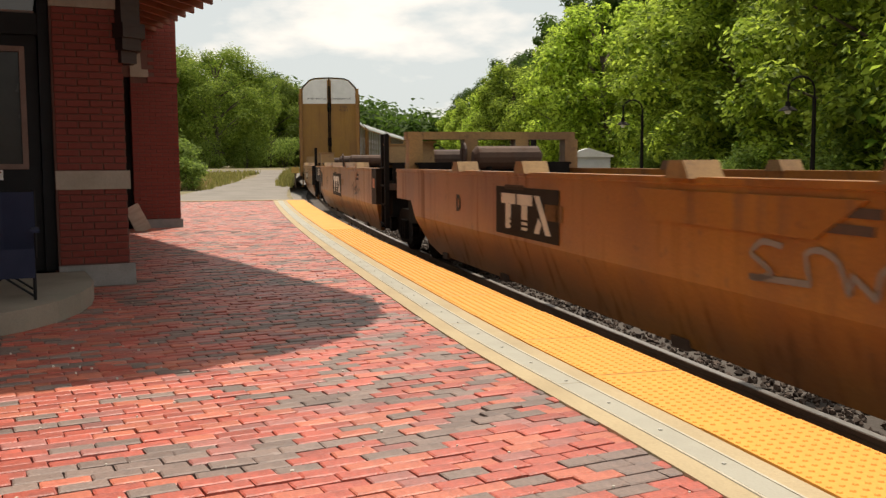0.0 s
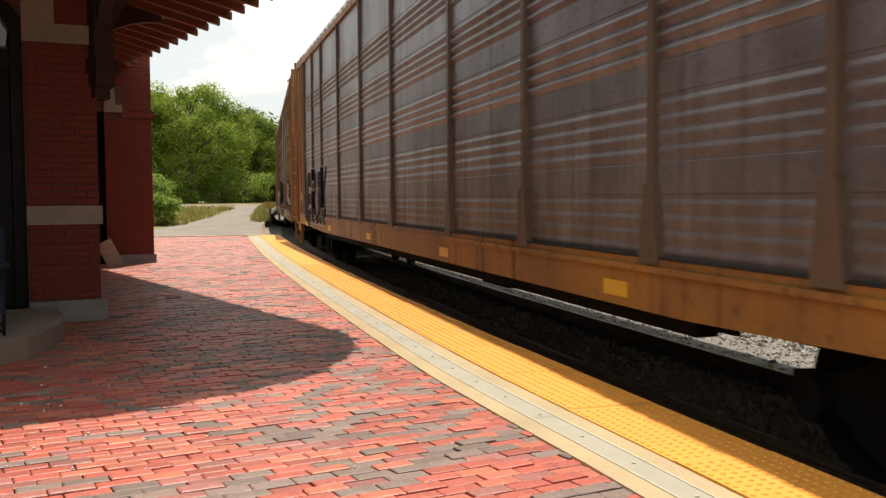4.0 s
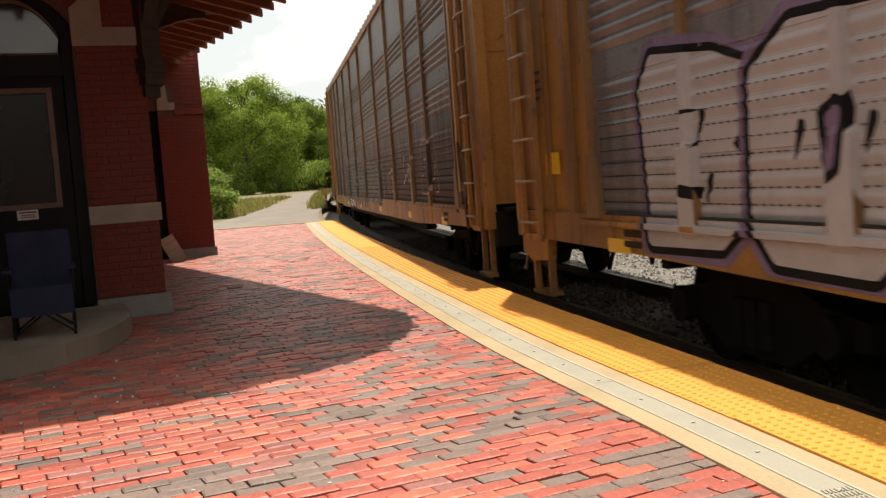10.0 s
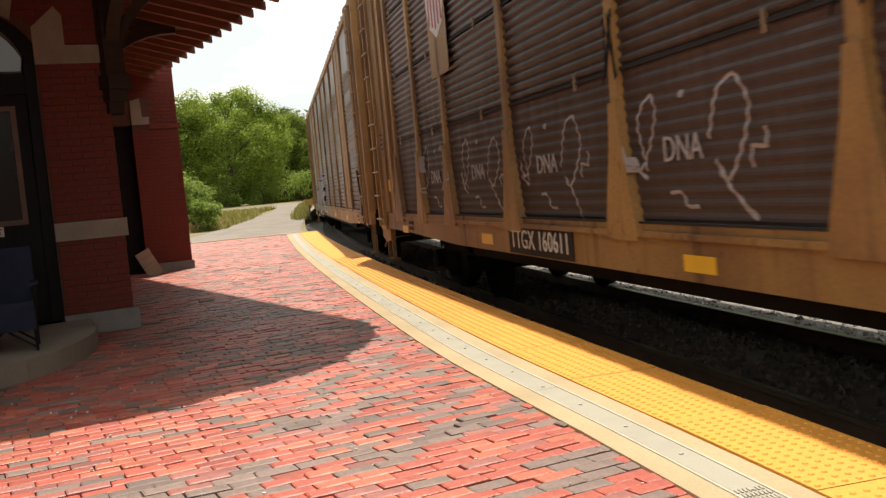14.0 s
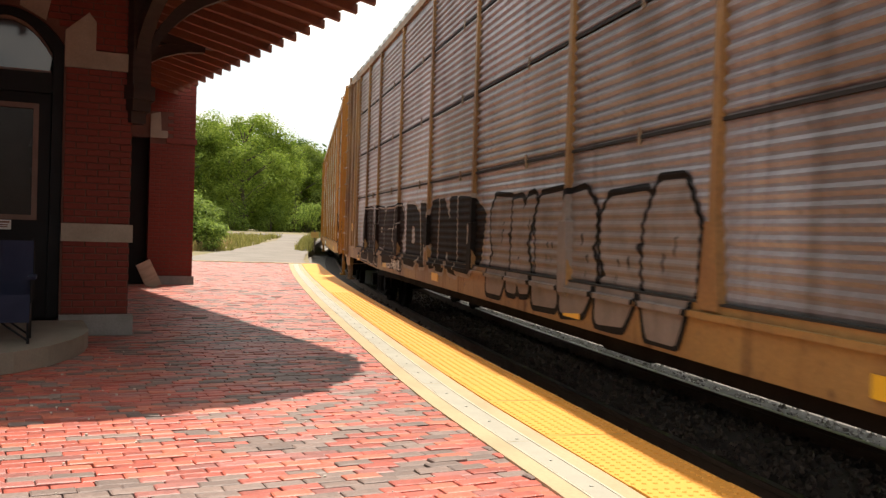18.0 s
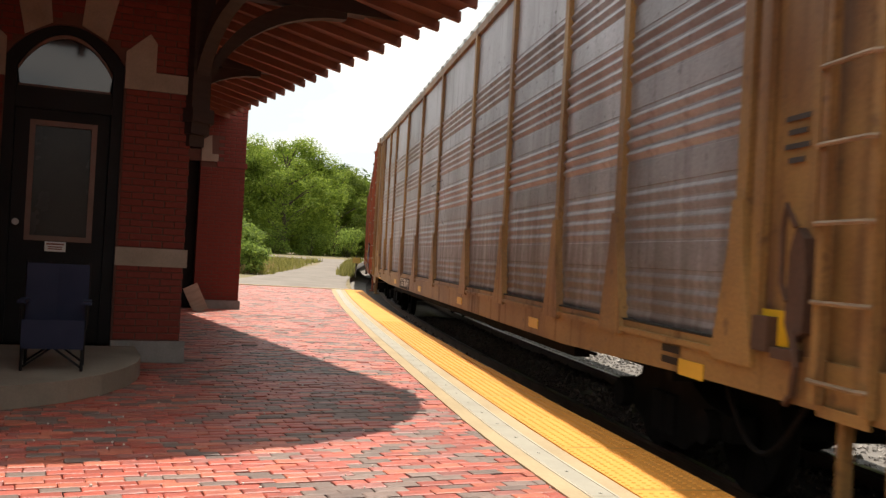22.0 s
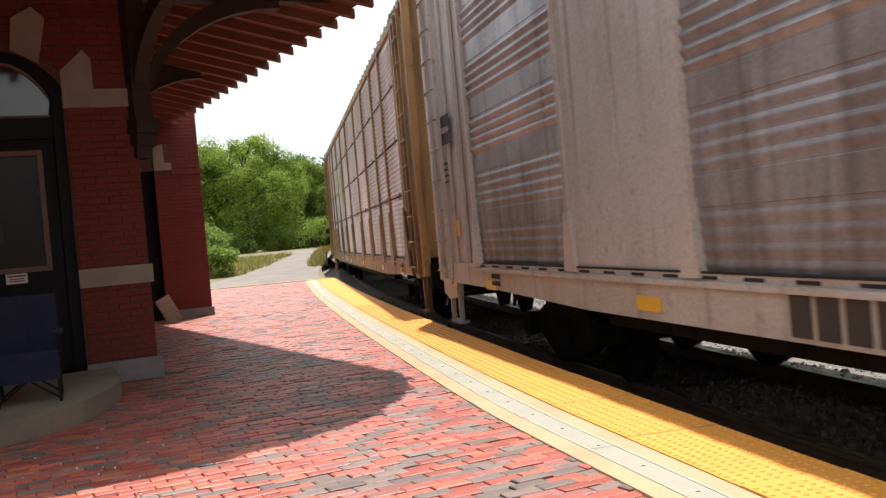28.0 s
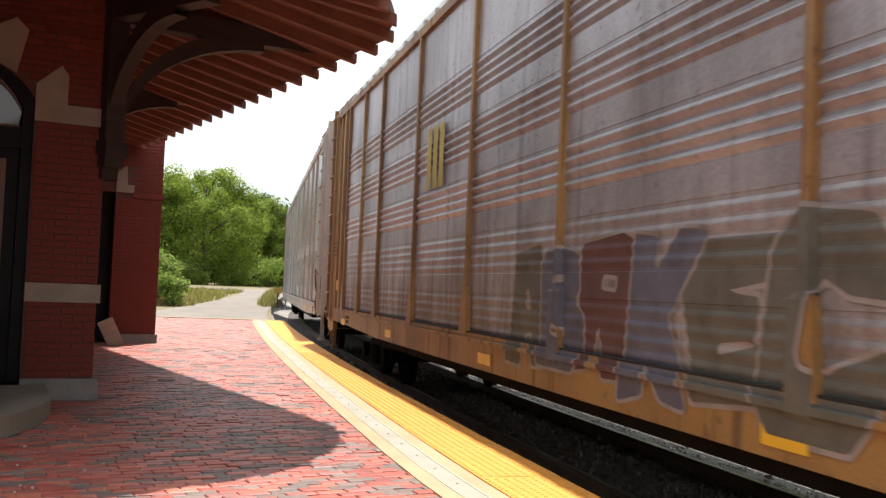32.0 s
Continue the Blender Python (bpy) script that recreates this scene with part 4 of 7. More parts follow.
    def door_top(side):
        def make():
            g = Solid()
            g.prism([(side * y, z) for y, z in [(0.03, 4.6), (1.34, 4.6), (1.34, 5.25), (1.28, 5.41), (0.97, 5.74), (0.71, 5.83), (0.03, 5.86)]], HALF - 0.171, HALF - 0.164)
            return g.mesh("door_top", top)
        return shared(("door_top", top.name, side), make)
    for m in (None, half_turn):
        for flip in (1, -1):
            ob = part("end_wall", shared(("end_wall", ends.name), end_wall), car, m=m)
            if flip < 0:
                ob.matrix_basis = (m or Matrix()) @ Matrix.Diagonal((1, -1, 1, 1))
            for name, make in ribs:
                rib = part(name, shared((name, ends.name), make), ob)
            d = part("end_door", door(flip), car, m=m)
            a, b = sorted((flip * 0.5, flip * 1.0))
            part("inset_panel", shared(("inset", doors.name, flip), lambda: Solid().box(HALF - 0.17, HALF - 0.155, a, b, 1.5, 2.7).mesh("inset_panel", doors)), d)
            for z in (2.98, 3.86, 4.52):
                part("batten", shared(("door_batten", doors.name, flip, z), lambda: Solid().box(HALF - 0.17, HALF - 0.160, min(flip * 0.2, flip * 1.3), max(flip * 0.2, flip * 1.3), z, z + 0.018).mesh("batten", doors)), d)
            if top:
                part("door_top", door_top(flip), d, "white upper door panel")
            part("latch_bar", shared(("latch", flip), lambda: Solid().tube([(HALF - 0.13, flip * 0.05, 1.3), (HALF - 0.13, flip * 0.05, 5.5)], 0.025, 6).mesh("latch_bar", IRON)), d)
            for z in (2.45, 4.2):
                part("latch", shared(("latch_box", flip, z), lambda: Solid().box(HALF - 0.165, HALF - 0.09, min(flip * 0.01, flip * 0.10), max(flip * 0.01, flip * 0.10), z, z + 0.42).mesh("latch", IRON)), d)
            l = part("ladder", ladder_mesh(ladder, 0.95, 5.1), car)
            l.matrix_basis = (m or Matrix()) @ pose(HALF - 0.55, flip * 1.5, 0, 0, 0, 0 if flip > 0 else 180)
            if (m is None) == (flip > 0):
                rungs(l, 0.95, 5.1)
        part("end_sill", shared(("end_sill", n), lambda: Solid().box(HALF - 0.12, HALF + 0.05, -1.40, 1.40, 0.72, 1.12).box(HALF - 0.16, HALF + 0.24, -1.30, 1.30, 1.12, 1.16).mesh("end_sill", IRON)), car, "black end sill with a narrow footboard", m=m)
        part("cut_lever", shared("cut_lever", lambda: Solid().tube([(HALF + 0.06, 1.42, 0.55), (HALF + 0.1, 1.36, 0.72), (HALF + 0.14, 1.2, 0.70), (HALF + 0.4, 0.2, 0.74)], 0.018, 6).mesh("cut_lever", RUNG)), car, "bent steel uncoupling rod", m=m)
        part("corner_plate", shared(("corner_plate", n), lambda: Solid().prism([(HALF - 0.78, 1.17), (HALF - 0.02, 1.17), (HALF - 0.02, 0.74), (HALF - 0.30, 0.66), (HALF - 0.72, 0.70)], 1.36, 1.45, "y").mesh("corner_plate", frame)), car, m=m)
        part("coupler", shared("coupler", lambda: Solid().box(HALF - 0.1, HALF + 0.45, -0.09, 0.09, 0.78, 0.98).box(HALF + 0.4, HALF + 0.66, -0.16, 0.16, 0.70, 1.04).mesh("coupler", IRON)), car, m=m)
        part("air_hose", shared("hose", lambda: Solid().tube([(HALF + 0.1, 0.3, 0.85), (HALF + 0.3, 0.32, 0.6), (HALF + 0.5, 0.28, 0.42), (HALF + 0.7, 0.2, 0.5)], 0.028, 6).mesh("air_hose", IRON)), car, m=m)
        for flip in (1, -1):
            g = part("step", shared(("step", n, flip), lambda: Solid().box(HALF - 0.72, HALF - 0.66, flip * 1.4 - 0.03, flip * 1.4 + 0.03, 0.36, 0.95).box(HALF - 0.30, HALF - 0.24, flip * 1.4 - 0.03, flip * 1.4 + 0.03, 0.36, 0.95).box(HALF - 0.72, HALF - 0.24, flip * 1.4 - 0.09, flip * 1.4 + 0.05, 0.34, 0.38).mesh("step", frame)), car, m=m)
    part("sill_gap", shared("sill_gap", lambda: Solid().box(-BAY0 + 0.15, BAY0 - 0.5, 1.44, 1.4975, SILL1 + 0.001, SILL1 + 0.016).mesh("sill_gap", DARKGAP)), car, "dark gap over the sill")
    if holes:
        for i, (xa, xb) in enumerate(zip(lines, lines[1:])):
            if min(i, len(lines) - 2 - i) not in wide:
                part("perforation_field", shared(("holes", round(xb - xa, 2)), lambda: hole_mesh(xb - xa - 0.2)), car, kind="stuff", m=pose((xa + xb) / 2, 0, 0))
    trucks(car, (-9.9, 9.9))
    return car


def well_car(label, rear, front):
    """One unit of an articulated container well car, open below. rear, front: how far its sides reach from the middle."""
    car = thing("well_car", label, "railcar", group="well cars of the train")

    def side():
        """A tall plate with a ledge on top, its lower part folded inwards, its ends cut away below."""
        g = Solid()
        stations = [(-7.0, 0.82), (-6.9, 0.74), (-6.3, 0.30), (0.0, 0.30), (5.0, 0.30), (5.5, 0.42), (5.9, 0.75), (6.15, 1.02), (rear, 1.02)]
        rows = []
        for x, low in stations:
            fold = max(low, 0.80)

            def out(z):
                return 1.47 - 0.17 * max(0.0, 0.80 - z) / 0.5
            rows.append([Vector((x, y, z)) for y, z in [(1.30, 1.49), (1.482, 1.49), (1.482, 1.45), (1.47, 1.44), (1.47, fold + 0.004), (out(low), low), (out(low) - 0.09, low), (1.36, fold + 0.004)]])
        k = len(rows[0])
        g.add([p for r in rows for p in r], [(a * k + q, a * k + (q + 1) % k, (a + 1) * k + (q + 1) % k, (a + 1) * k + q) for a in range(len(rows) - 1) for q in range(k)] + [tuple(range(k)), tuple(range((len(rows) - 1) * k, len(rows) * k))[::-1]])
        return g.mesh("well_side", WELL)

    def far_side():
        me = side()
        me.transform(Matrix.Diagonal((1, -1, 1, 1)))
        return me
    part("well_side", shared(("well_side", rear, front), side), car)
    part("well_side", shared(("well_side_far", rear, front), far_side), car)
    for x in (-4.6, -2.0, 2.0, 4.6):
        part("cross_tie", shared("cross_tie", lambda: Solid().box(-0.12, 0.12, -1.34, 1.34, 0.28, 0.36).mesh("cross_tie", RUSTY)), car, m=pose(x, 0, 0))
    for sgn, far in ((1, rear), (-1, front)):
        g = Solid()
        a, b = sorted((sgn * 5.6, sgn * (far + 0.15)))
        g.box(a, b, -1.32, 1.32, 1.10, 1.22)
        g.box(min(sgn * 5.5, sgn * 5.62), max(sgn * 5.5, sgn * 5.62), -1.32, 1.32, 0.4, 1.2)
        a, b = sorted((sgn * 5.6, sgn * 8.3))
        g.box(a, b, -0.3, 0.3, 0.80, 1.08)
        deck = part("end_platform", g.mesh("end_platform", RUSTY), car, "rusty grated end platform")
        for i in range(8):
            part("grate_bar", shared("grate_bar", lambda: Solid().box(-0.06, 0.06, -1.3, 1.3, 1.23, 1.255).mesh("grate_bar", RUSTY)), deck, m=pose(sgn * (5.75 + i * 0.22), 0, 0))
        g = Solid()
        a, b = sorted((sgn * 6.9, sgn * 7.25))
        for y in (0.92, 1.30):
            g.prism([(a, 1.49), (b, 1.49), (b - 0.10, 1.90), (b - 0.22, 1.90)], y - 0.02, y + 0.02, "y")
        g.box(b - 0.26, b - 0.06, 0.86, 1.36, 1.90, 1.93)
        g.prism([(a + 0.02, 1.50), (a + 0.06, 1.50), (b - 0.20, 1.90), (b - 0.24, 1.90)], 0.94, 1.28, "y")
        part("pedestal", g.mesh("pedestal", TAN), car, "tan gusseted container pedestal")
        tank = part("air_tank", Solid().tube([(sgn * 6.2, -0.62, 1.66), (sgn * 6.2, -0.56, 1.66)], 0.10, 14, 0.18).tube([(sgn * 6.2, -0.56, 1.66), (sgn * 6.2, 0.42, 1.66)], 0.18, 14).tube([(sgn * 6.2, 0.42, 1.66), (sgn * 6.2, 0.48, 1.66)], 0.18, 14, 0.10).mesh("air_tank", RUSTY), car, "brown air tank")
        for y in (-0.4, 0.26):
            part("tank_strap", Solid().box(sgn * 6.2 - 0.2, sgn * 6.2 + 0.2, y - 0.03, y + 0.03, 1.22, 1.52).mesh("tank_strap", IRON), tank)
        a, b = sorted((sgn * 6.55, sgn * 7.5))
        part("walkway", Solid().box(a, b, -1.28, 1.28, 1.55, 1.59).box(a, a + 0.05, -1.25, 1.25, 1.22, 1.55).box(b - 0.05, b, -1.25, 1.25, 1.22, 1.55).mesh("walkway", IRON), car, "black crossover walkway")
        part("bulkhead", Solid().box(a + 0.1, b - 0.1, -1.24, 1.24, 0.62, 1.22).mesh("bulkhead", IRON), car, "black end bulkhead")
        part("hand_brake", Solid().tube([(sgn * 5.75, 0.75, 1.25), (sgn * 5.75, 0.75, 1.8)], 0.03, 6).disc((sgn * 5.75, 0.75, 1.72), 0.16, 0.03, "y", 14).mesh("hand_brake", RUSTY), car, "rusty hand-brake wheel")
    for y in (1, -1):
        plate = part("black_end", shared(("black_end", y), lambda: Solid().prism([(-7.008, 1.485), (-6.42, 1.485), (-6.42, 0.81), (-7.008, 0.83)], min(y * 1.28, y * 1.485), max(y * 1.28, y * 1.485), "y").mesh("black_end", LOGO)), car, "black painted end of the side")
        part("reflector", shared(("end_reflector", y), lambda: Solid().box(-6.82, -6.58, min(y * 1.484, y * 1.489), max(y * 1.484, y * 1.489), 1.12, 1.30).mesh("reflector", mat("orange_reflector", (0.55, 0.14, 0.02), 0.4))), plate, "orange reflector")
    for y in (1, -1):
        for x in (-4.4, -2.3, 0.9, 3.3):
            part("container_guide", shared(("guide", y), lambda: Solid().prism([(-0.17, 1.48), (0.17, 1.48), (0.09, 1.60), (-0.09, 1.60)], min(y * 1.28, y * 1.54), max(y * 1.28, y * 1.54), "y").mesh("container_guide", TAN)), car, m=pose(x, 0, 0))
        for x in (-7.1, -7.52):
            part("stanchion", shared(("stanchion", x, y), lambda: Solid().box(x - 0.05, x + 0.05, y * 1.36 - 0.04, y * 1.36 + 0.04, 0.42, 2.1).mesh("stanchion", IRON)), car, "black ladder stanchion")
        for z in (0.5, 0.84, 1.18, 1.5):
            part("rung", shared(("well_rung", y, z), lambda: Solid().tube([(-7.56, y * 1.40, z), (-7.06, y * 1.40, z)], 0.02, 6).mesh("rung", IRON)), car)
    return car


def on_track(s_mid, reach):
    """The pose of a car whose trucks stand reach metres before and behind s_mid."""
    a, b = beside(s_mid - reach, TRACK, RAIL_Z), beside(s_mid + reach, TRACK, RAIL_Z)
    d = b - a
    return pose(*((a + b) / 2), 0, 0, math.degrees(math.atan2(d.y, d.x)))


ROLLING = []


def joins(car, s_at_zero, reach):
    car.matrix_basis = on_track(s_at_zero, reach)
    ROLLING.append((car, s_at_zero, reach))
    return car


FRONT = REF_S + V * REF_T
DULLPOST, OCHREPOST = paint("dull_brown_post", (0.115, 0.078, 0.055), tint=(0.07, 0.045, 0.032)), paint("dull_ochre_post", (0.19, 0.098, 0.03), tint=(0.10, 0.05, 0.025))
CAR_SPECS = [
    ("autorack railcar with weathered yellow frame and grey ribbed sides", YELLOW, DUSTYPANEL, dict(foot=False, upright=DULLPOST, top=WHITEPAINT, doors=paint("door_yellow", (0.27, 0.132, 0.016), vary=0.3, streaks=0.25))),
    ("yellow autorack railcar covered in black and white graffiti", YELLOW, DUSTYPANEL, dict(foot=False, upright=OCHREPOST, holes=True)),
    ("autorack railcar with ochre frame and white lettered graffiti", YELLOW, DUSTYPANEL, dict(foot=False, upright=OCHREPOST, holes=True)),
    ("autorack railcar with ochre posts and grimy brown sides", YELLOW, DARKPANEL, dict(foot=False, upright=OCHREPOST, holes=True)),
    ("autorack railcar with tan flared posts and dark brown sides", TAN, DARKPANEL, dict(foot=True, dense=True)),
    ("brown-sheeted autorack railcar with purple graffiti", TAN, DUSTYPANEL, dict(foot=False, wide=(1,), posts=BROAD, holes=True)),
    ("autorack railcar with grey ribbed sides and black graffiti", TAN, GREYPANEL, dict(foot=False, dense=True)),
    ("clean yellow autorack railcar with bright ribbed sides", BRIGHT, BRIGHTPANEL, dict(foot=False, wide=(1,), posts=BROAD)),
    ("tan autorack railcar with flared posts and dusty sides", TAN, LIGHTPANEL, dict(foot=True)),
    ("orange autorack railcar with rusty smooth sheets", ORANGE, LIGHTPANEL, dict(foot=False, wide=(1,), doors=paint("dull_silver_door", (0.30, 0.30, 0.33), (0.20, 0.19, 0.20), 0.4, 0.4))),
    ("silver autorack railcar with pale smooth sheets", SILVER, LIGHTPANEL, dict(foot=False, wide=(1,), posts=BROAD)),
    ("tan autorack railcar with pale panels and flared posts", TAN, PALEPANEL, dict(foot=True, dense=True)),
    ("tan autorack railcar with dusty panels and coloured graffiti", TAN, LIGHTPANEL, dict(foot=False)),
    ("silver autorack railcar with pale ribbed sides", SILVER, BRIGHTPANEL, dict(foot=False)),
]
RACKS = []
for k, (label, fr, pn, opts) in enumerate(CAR_SPECS):
    RACKS.append(joins(autorack(label, fr, pn, **opts), FRONT + HALF + k * PITCH, 9.9))
WELLS = []
for k, (s_mid, rear, front) in enumerate(((41.2, 7.2, 7.4), (24.6, 7.2, 7.4), (8.3, 7.2, 7.4), (-8.1, 7.2, 7.4))):
    WELLS.append(joins(well_car("rusty yellow container well car running empty", rear, front), s_mid, 7.5))
    trucks(WELLS[-1], (8.3,) if k else (6.6,))

# ---- the station: its walls and the paving are turned 18 degrees from the y axis ----
TH = radians(18)
STATION = Matrix.Translation((-1.62, 9.9, 0)) @ Matrix.Rotation(TH, 4, "Z")
EAVE = 3.65
COURSE, BRICK_L, JOINT = 0.0677, 0.203, 0.010


def edge_off(p):
    """How far a place lies to the right of the platform's edge (negative on the platform), and how far along."""
    s = p.y * 1.004
    for _ in range(3):
        x, y, a = along(s)
        s += (p.x - x) * math.sin(a) + (p.y - y) * math.cos(a)
    x, y, a = along(s)
    return (p.x - x) * math.cos(a) - (p.y - y) * math.sin(a), s


def brick_mesh(length):
    def make():
        g = Solid()
        l, h, d, c = length / 2, (COURSE - JOINT) / 2, 0.03, 0.004
        g.add([Vector(v) for v in [(-l, d, -h), (l, d, -h), (l, d, h), (-l, d, h), (-l, c, -h), (l, c, -h), (l, c, h), (-l, c, h),
                                   (-l + c, 0, -h + c), (l - c, 0, -h + c), (l - c, 0, h - c), (-l + c, 0, h - c)]],
              [(0, 1, 5, 4), (1, 2, 6, 5), (2, 3, 7, 6), (3, 0, 4, 7), (4, 5, 9, 8), (5, 6, 10, 9), (6, 7, 11, 10), (7, 4, 8, 11), (8, 9, 10, 11)])
        return g.mesh("brick", BRICK)
    return shared(("brick", round(length, 2)), make)


def lay_bricks(wall, x0, x1, z0, z1, y, keep, rng, most=300):
    """Bricks in stretcher bond over a wall's face towards -y; the first of them as objects, the others joined."""
    placed, rest = 0, Solid()
    n = int(round((z1 - z0) / COURSE))
    for j in range(n):
        z = z0 + (j + 0.5) * COURSE
        x = x0 - (0.5 * (BRICK_L + JOINT) if j % 2 else 0.0)
        while x < x1 - 0.03:
            a, b = max(x, x0), min(x + BRICK_L, x1)
            if b - a > 0.04 and keep((a + b) / 2, z):
                out = rng.uniform(-0.003, 0.003)
                m = pose((a + b) / 2, y - 0.012 + out, z, 0, rng.uniform(-0.4, 0.4), rng.uniform(-0.5, 0.5))
                me = brick_mesh(round(b - a, 2))
                if placed < most:
                    part("brick", me, wall, m=m)
                    placed += 1
                else:
                    rest.add([m @ v.co for v in me.vertices], [tuple(p.vertices) for p in me.polygons])
            x += BRICK_L + JOINT
    if rest.v:
        part("brickwork", rest.mesh("brickwork", BRICK), wall, kind="stuff")


def stone(wall, name, outline, y0, y1, material=STONE, label=""):
    """A dressed stone with the given outline in the wall's face."""
    return part(name, Solid().prism(outline, y0, y1, "y").mesh(name, material), wall, label)


rng = random.Random(5)
# door wall, with an arched doorway
DOOR0, DOOR1, SPRING, CROWN = -1.73, -0.66, 2.90, 3.24
MID = (DOOR0 + DOOR1) / 2


def arch_z(x, grow=0.0):
    half = (DOOR1 - DOOR0) / 2 + grow
    k = max(0.0, 1 - ((x - MID) / half) ** 2)
    return SPRING + (CROWN - SPRING + grow) * k ** 0.9


wall_door = thing("wall_door", "shaded red brick wall with sandstone bands round an arched doorway", "wall", STATION, kind="structure")
g = Solid()
g.box(-2.1, DOOR0, 0.0, 0.38, 0, 4.9).box(DOOR1, 0.0, 0.0, 0.38, 0, 4.9)
steps = 14
xs = [DOOR0 + (DOOR1 - DOOR0) * i / steps for i in range(steps + 1)]
for a, b in zip(xs, xs[1:]):
    g.prism([(a, arch_z(a)), (b, arch_z(b)), (b, 4.9), (a, 4.9)], 0.0, 0.38, "y")
part("core", g.mesh("wall_core", MORTAR), wall_door)
lay_bricks(wall_door, DOOR1 + 0.02, 0.0, 0.22, 0.945, 0.0, lambda x, z: True, rng)
lay_bricks(wall_door, DOOR1 + 0.02, 0.0, 1.135, 2.69, 0.0, lambda x, z: True, rng)
lay_bricks(wall_door, -2.1, DOOR0 - 0.01, 0.22, 0.945, 0.0, lambda x, z: True, rng)
lay_bricks(wall_door, -2.1, DOOR0 - 0.01, 1.135, 2.69, 0.0, lambda x, z: True, rng)
lay_bricks(wall_door, -2.1, 0.0, 2.88, 4.0, 0.0, lambda x, z: z > arch_z(x) + 0.1 or x < DOOR0 - 0.06 or x > DOOR1 + 0.06, rng, 60)
for x0, x1 in ((-2.1, DOOR0), (DOOR1, 0.03)):
    stone(wall_door, "stone_band", [(x0, 0.95), (x1, 0.95), (x1, 1.13), (x0, 1.13)], -0.035, 0.05)
    stone(wall_door, "base_stone", [(x0, 0.0), (x1 + 0.02, 0.0), (x1 + 0.02, 0.21), (x0, 0.21)], -0.055, 0.05, GRANITE)
stone(wall_door, "impost_stone", [(DOOR1, 2.69), (0.0, 2.69), (0.0, 2.87), (-0.37, 2.87), (-0.37, 3.16), (-0.44, 3.25), (DOOR1, 3.05)], -0.03, 0.05)
stone(wall_door, "impost_stone", [(DOOR0, 2.69), (DOOR0, 3.05), (-1.93, 3.22), (-2.0, 3.1), (-2.0, 2.87), (-2.1, 2.87), (-2.1, 2.69)], -0.03, 0.05)
for x0, x1 in ((-1.58, -1.34), (-1.08, -0.84)):
    c = (x0 + x1) / 2
    stone(wall_door, "arch_stone", [(x0, arch_z(x0, 0.02)), (x1, arch_z(x1, 0.02)), (x1 + (c - MID) * 0.25 + 0.03, 3.55), (c + (c - MID) * 0.4, 3.66), (x0 + (c - MID) * 0.25 - 0.03, 3.55)], -0.03, 0.05)

door = thing("door_1", "black arched entrance door with glazed upper half and fanlight", "door", STATION, kind="structure")
g = Solid()
rim = [(DOOR0, 0.17)] + [(x, arch_z(x)) for x in xs] + [(DOOR1, 0.17), (DOOR1 - 0.11, 0.17)] + [(MID + (x - MID) * 0.82, arch_z(x) - 0.08) for x in reversed(xs)] + [(DOOR0 + 0.11, 0.17)]
g.prism(rim, 0.06, 0.2, "y")
g.box(DOOR0 + 0.1, DOOR1 - 0.1, 0.07, 0.19, 2.42, 2.62)
part("door_frame", g.mesh("door_frame", BLACKPAINT), door)
g = Solid()
g.box(DOOR0 + 0.11, -1.49, 0.11, 0.17, 0.17, 2.42).box(-0.88, DOOR1 - 0.11, 0.11, 0.17, 0.17, 2.42).box(-1.49, -0.88, 0.11, 0.17, 2.31, 2.42).box(-1.49, -0.88, 0.11, 0.17, 0.17, 1.15)
g.box(-1.40, -0.98, 0.10, 0.12, 0.35, 0.95)
leaf = part("door_leaf", g.mesh("door_leaf", BLACKPAINT), door)
g = Solid()
g.box(-1.49, -1.44, 0.085, 0.16, 1.15, 2.31).box(-0.93, -0.88, 0.085, 0.16, 1.15, 2.31).box(-1.44, -0.93, 0.085, 0.16, 2.26, 2.31).box(-1.44, -0.93, 0.085, 0.16, 1.15, 1.2)
part("sash", g.mesh("sash", BROWNFRAME), leaf, "faded brown glazing frame")
part("pane", Solid().box(-1.44, -0.93, 0.125, 0.135, 1.2, 2.26).mesh("pane", DOORGLASS), leaf)
part("knob", Solid().disc((-1.57, 0.075, 1.32), 0.032, 0.07, "y", 12).mesh("knob", RAILTOP), leaf, "brass door knob")
part("fanlight", Solid().prism([(DOOR0 + 0.13, 2.63)] + [(MID + (x - MID) * 0.80, arch_z(x) - 0.10) for x in xs] + [(DOOR1 - 0.13, 2.63)], 0.12, 0.13, "y").mesh("fanlight", GLASS), door, "arched fanlight reflecting the sky")
fan = Solid()
line = [(MID + (x - MID) * 0.80, arch_z(x) - 0.085) for x in xs]
for (a, za), (b, zb) in zip(line, line[1:]):
    fan.prism([(a, za), (b, zb), (b, zb - 0.035), (a, za - 0.035)], 0.09, 0.14, "y")
fan.box(DOOR0 + 0.12, DOOR1 - 0.12, 0.09, 0.14, 2.61, 2.645)
part("fanlight_frame", fan.mesh("fanlight_frame", BROWNFRAME), door)
notice = part("notice", Solid().box(-1.30, -1.11, 0.098, 0.105, 1.05, 1.145).mesh("notice", WHITEPAINT), leaf, "small white notice")
part("notice_text", Solid().box(-1.285, -1.125, 0.094, 0.098, 1.115, 1.13).box(-1.27, -1.14, 0.094, 0.098, 1.09, 1.10).box(-1.27, -1.14, 0.094, 0.098, 1.07, 1.08).mesh("notice_text", REDOXIDE), notice)
room = thing("wall_inner", "dark inner wall behind the door", "wall", STATION, kind="structure", data=Solid().box(-2.1, 0.0, 0.6, 0.7, 0, 4.0).mesh("inner", BLACKPAINT))

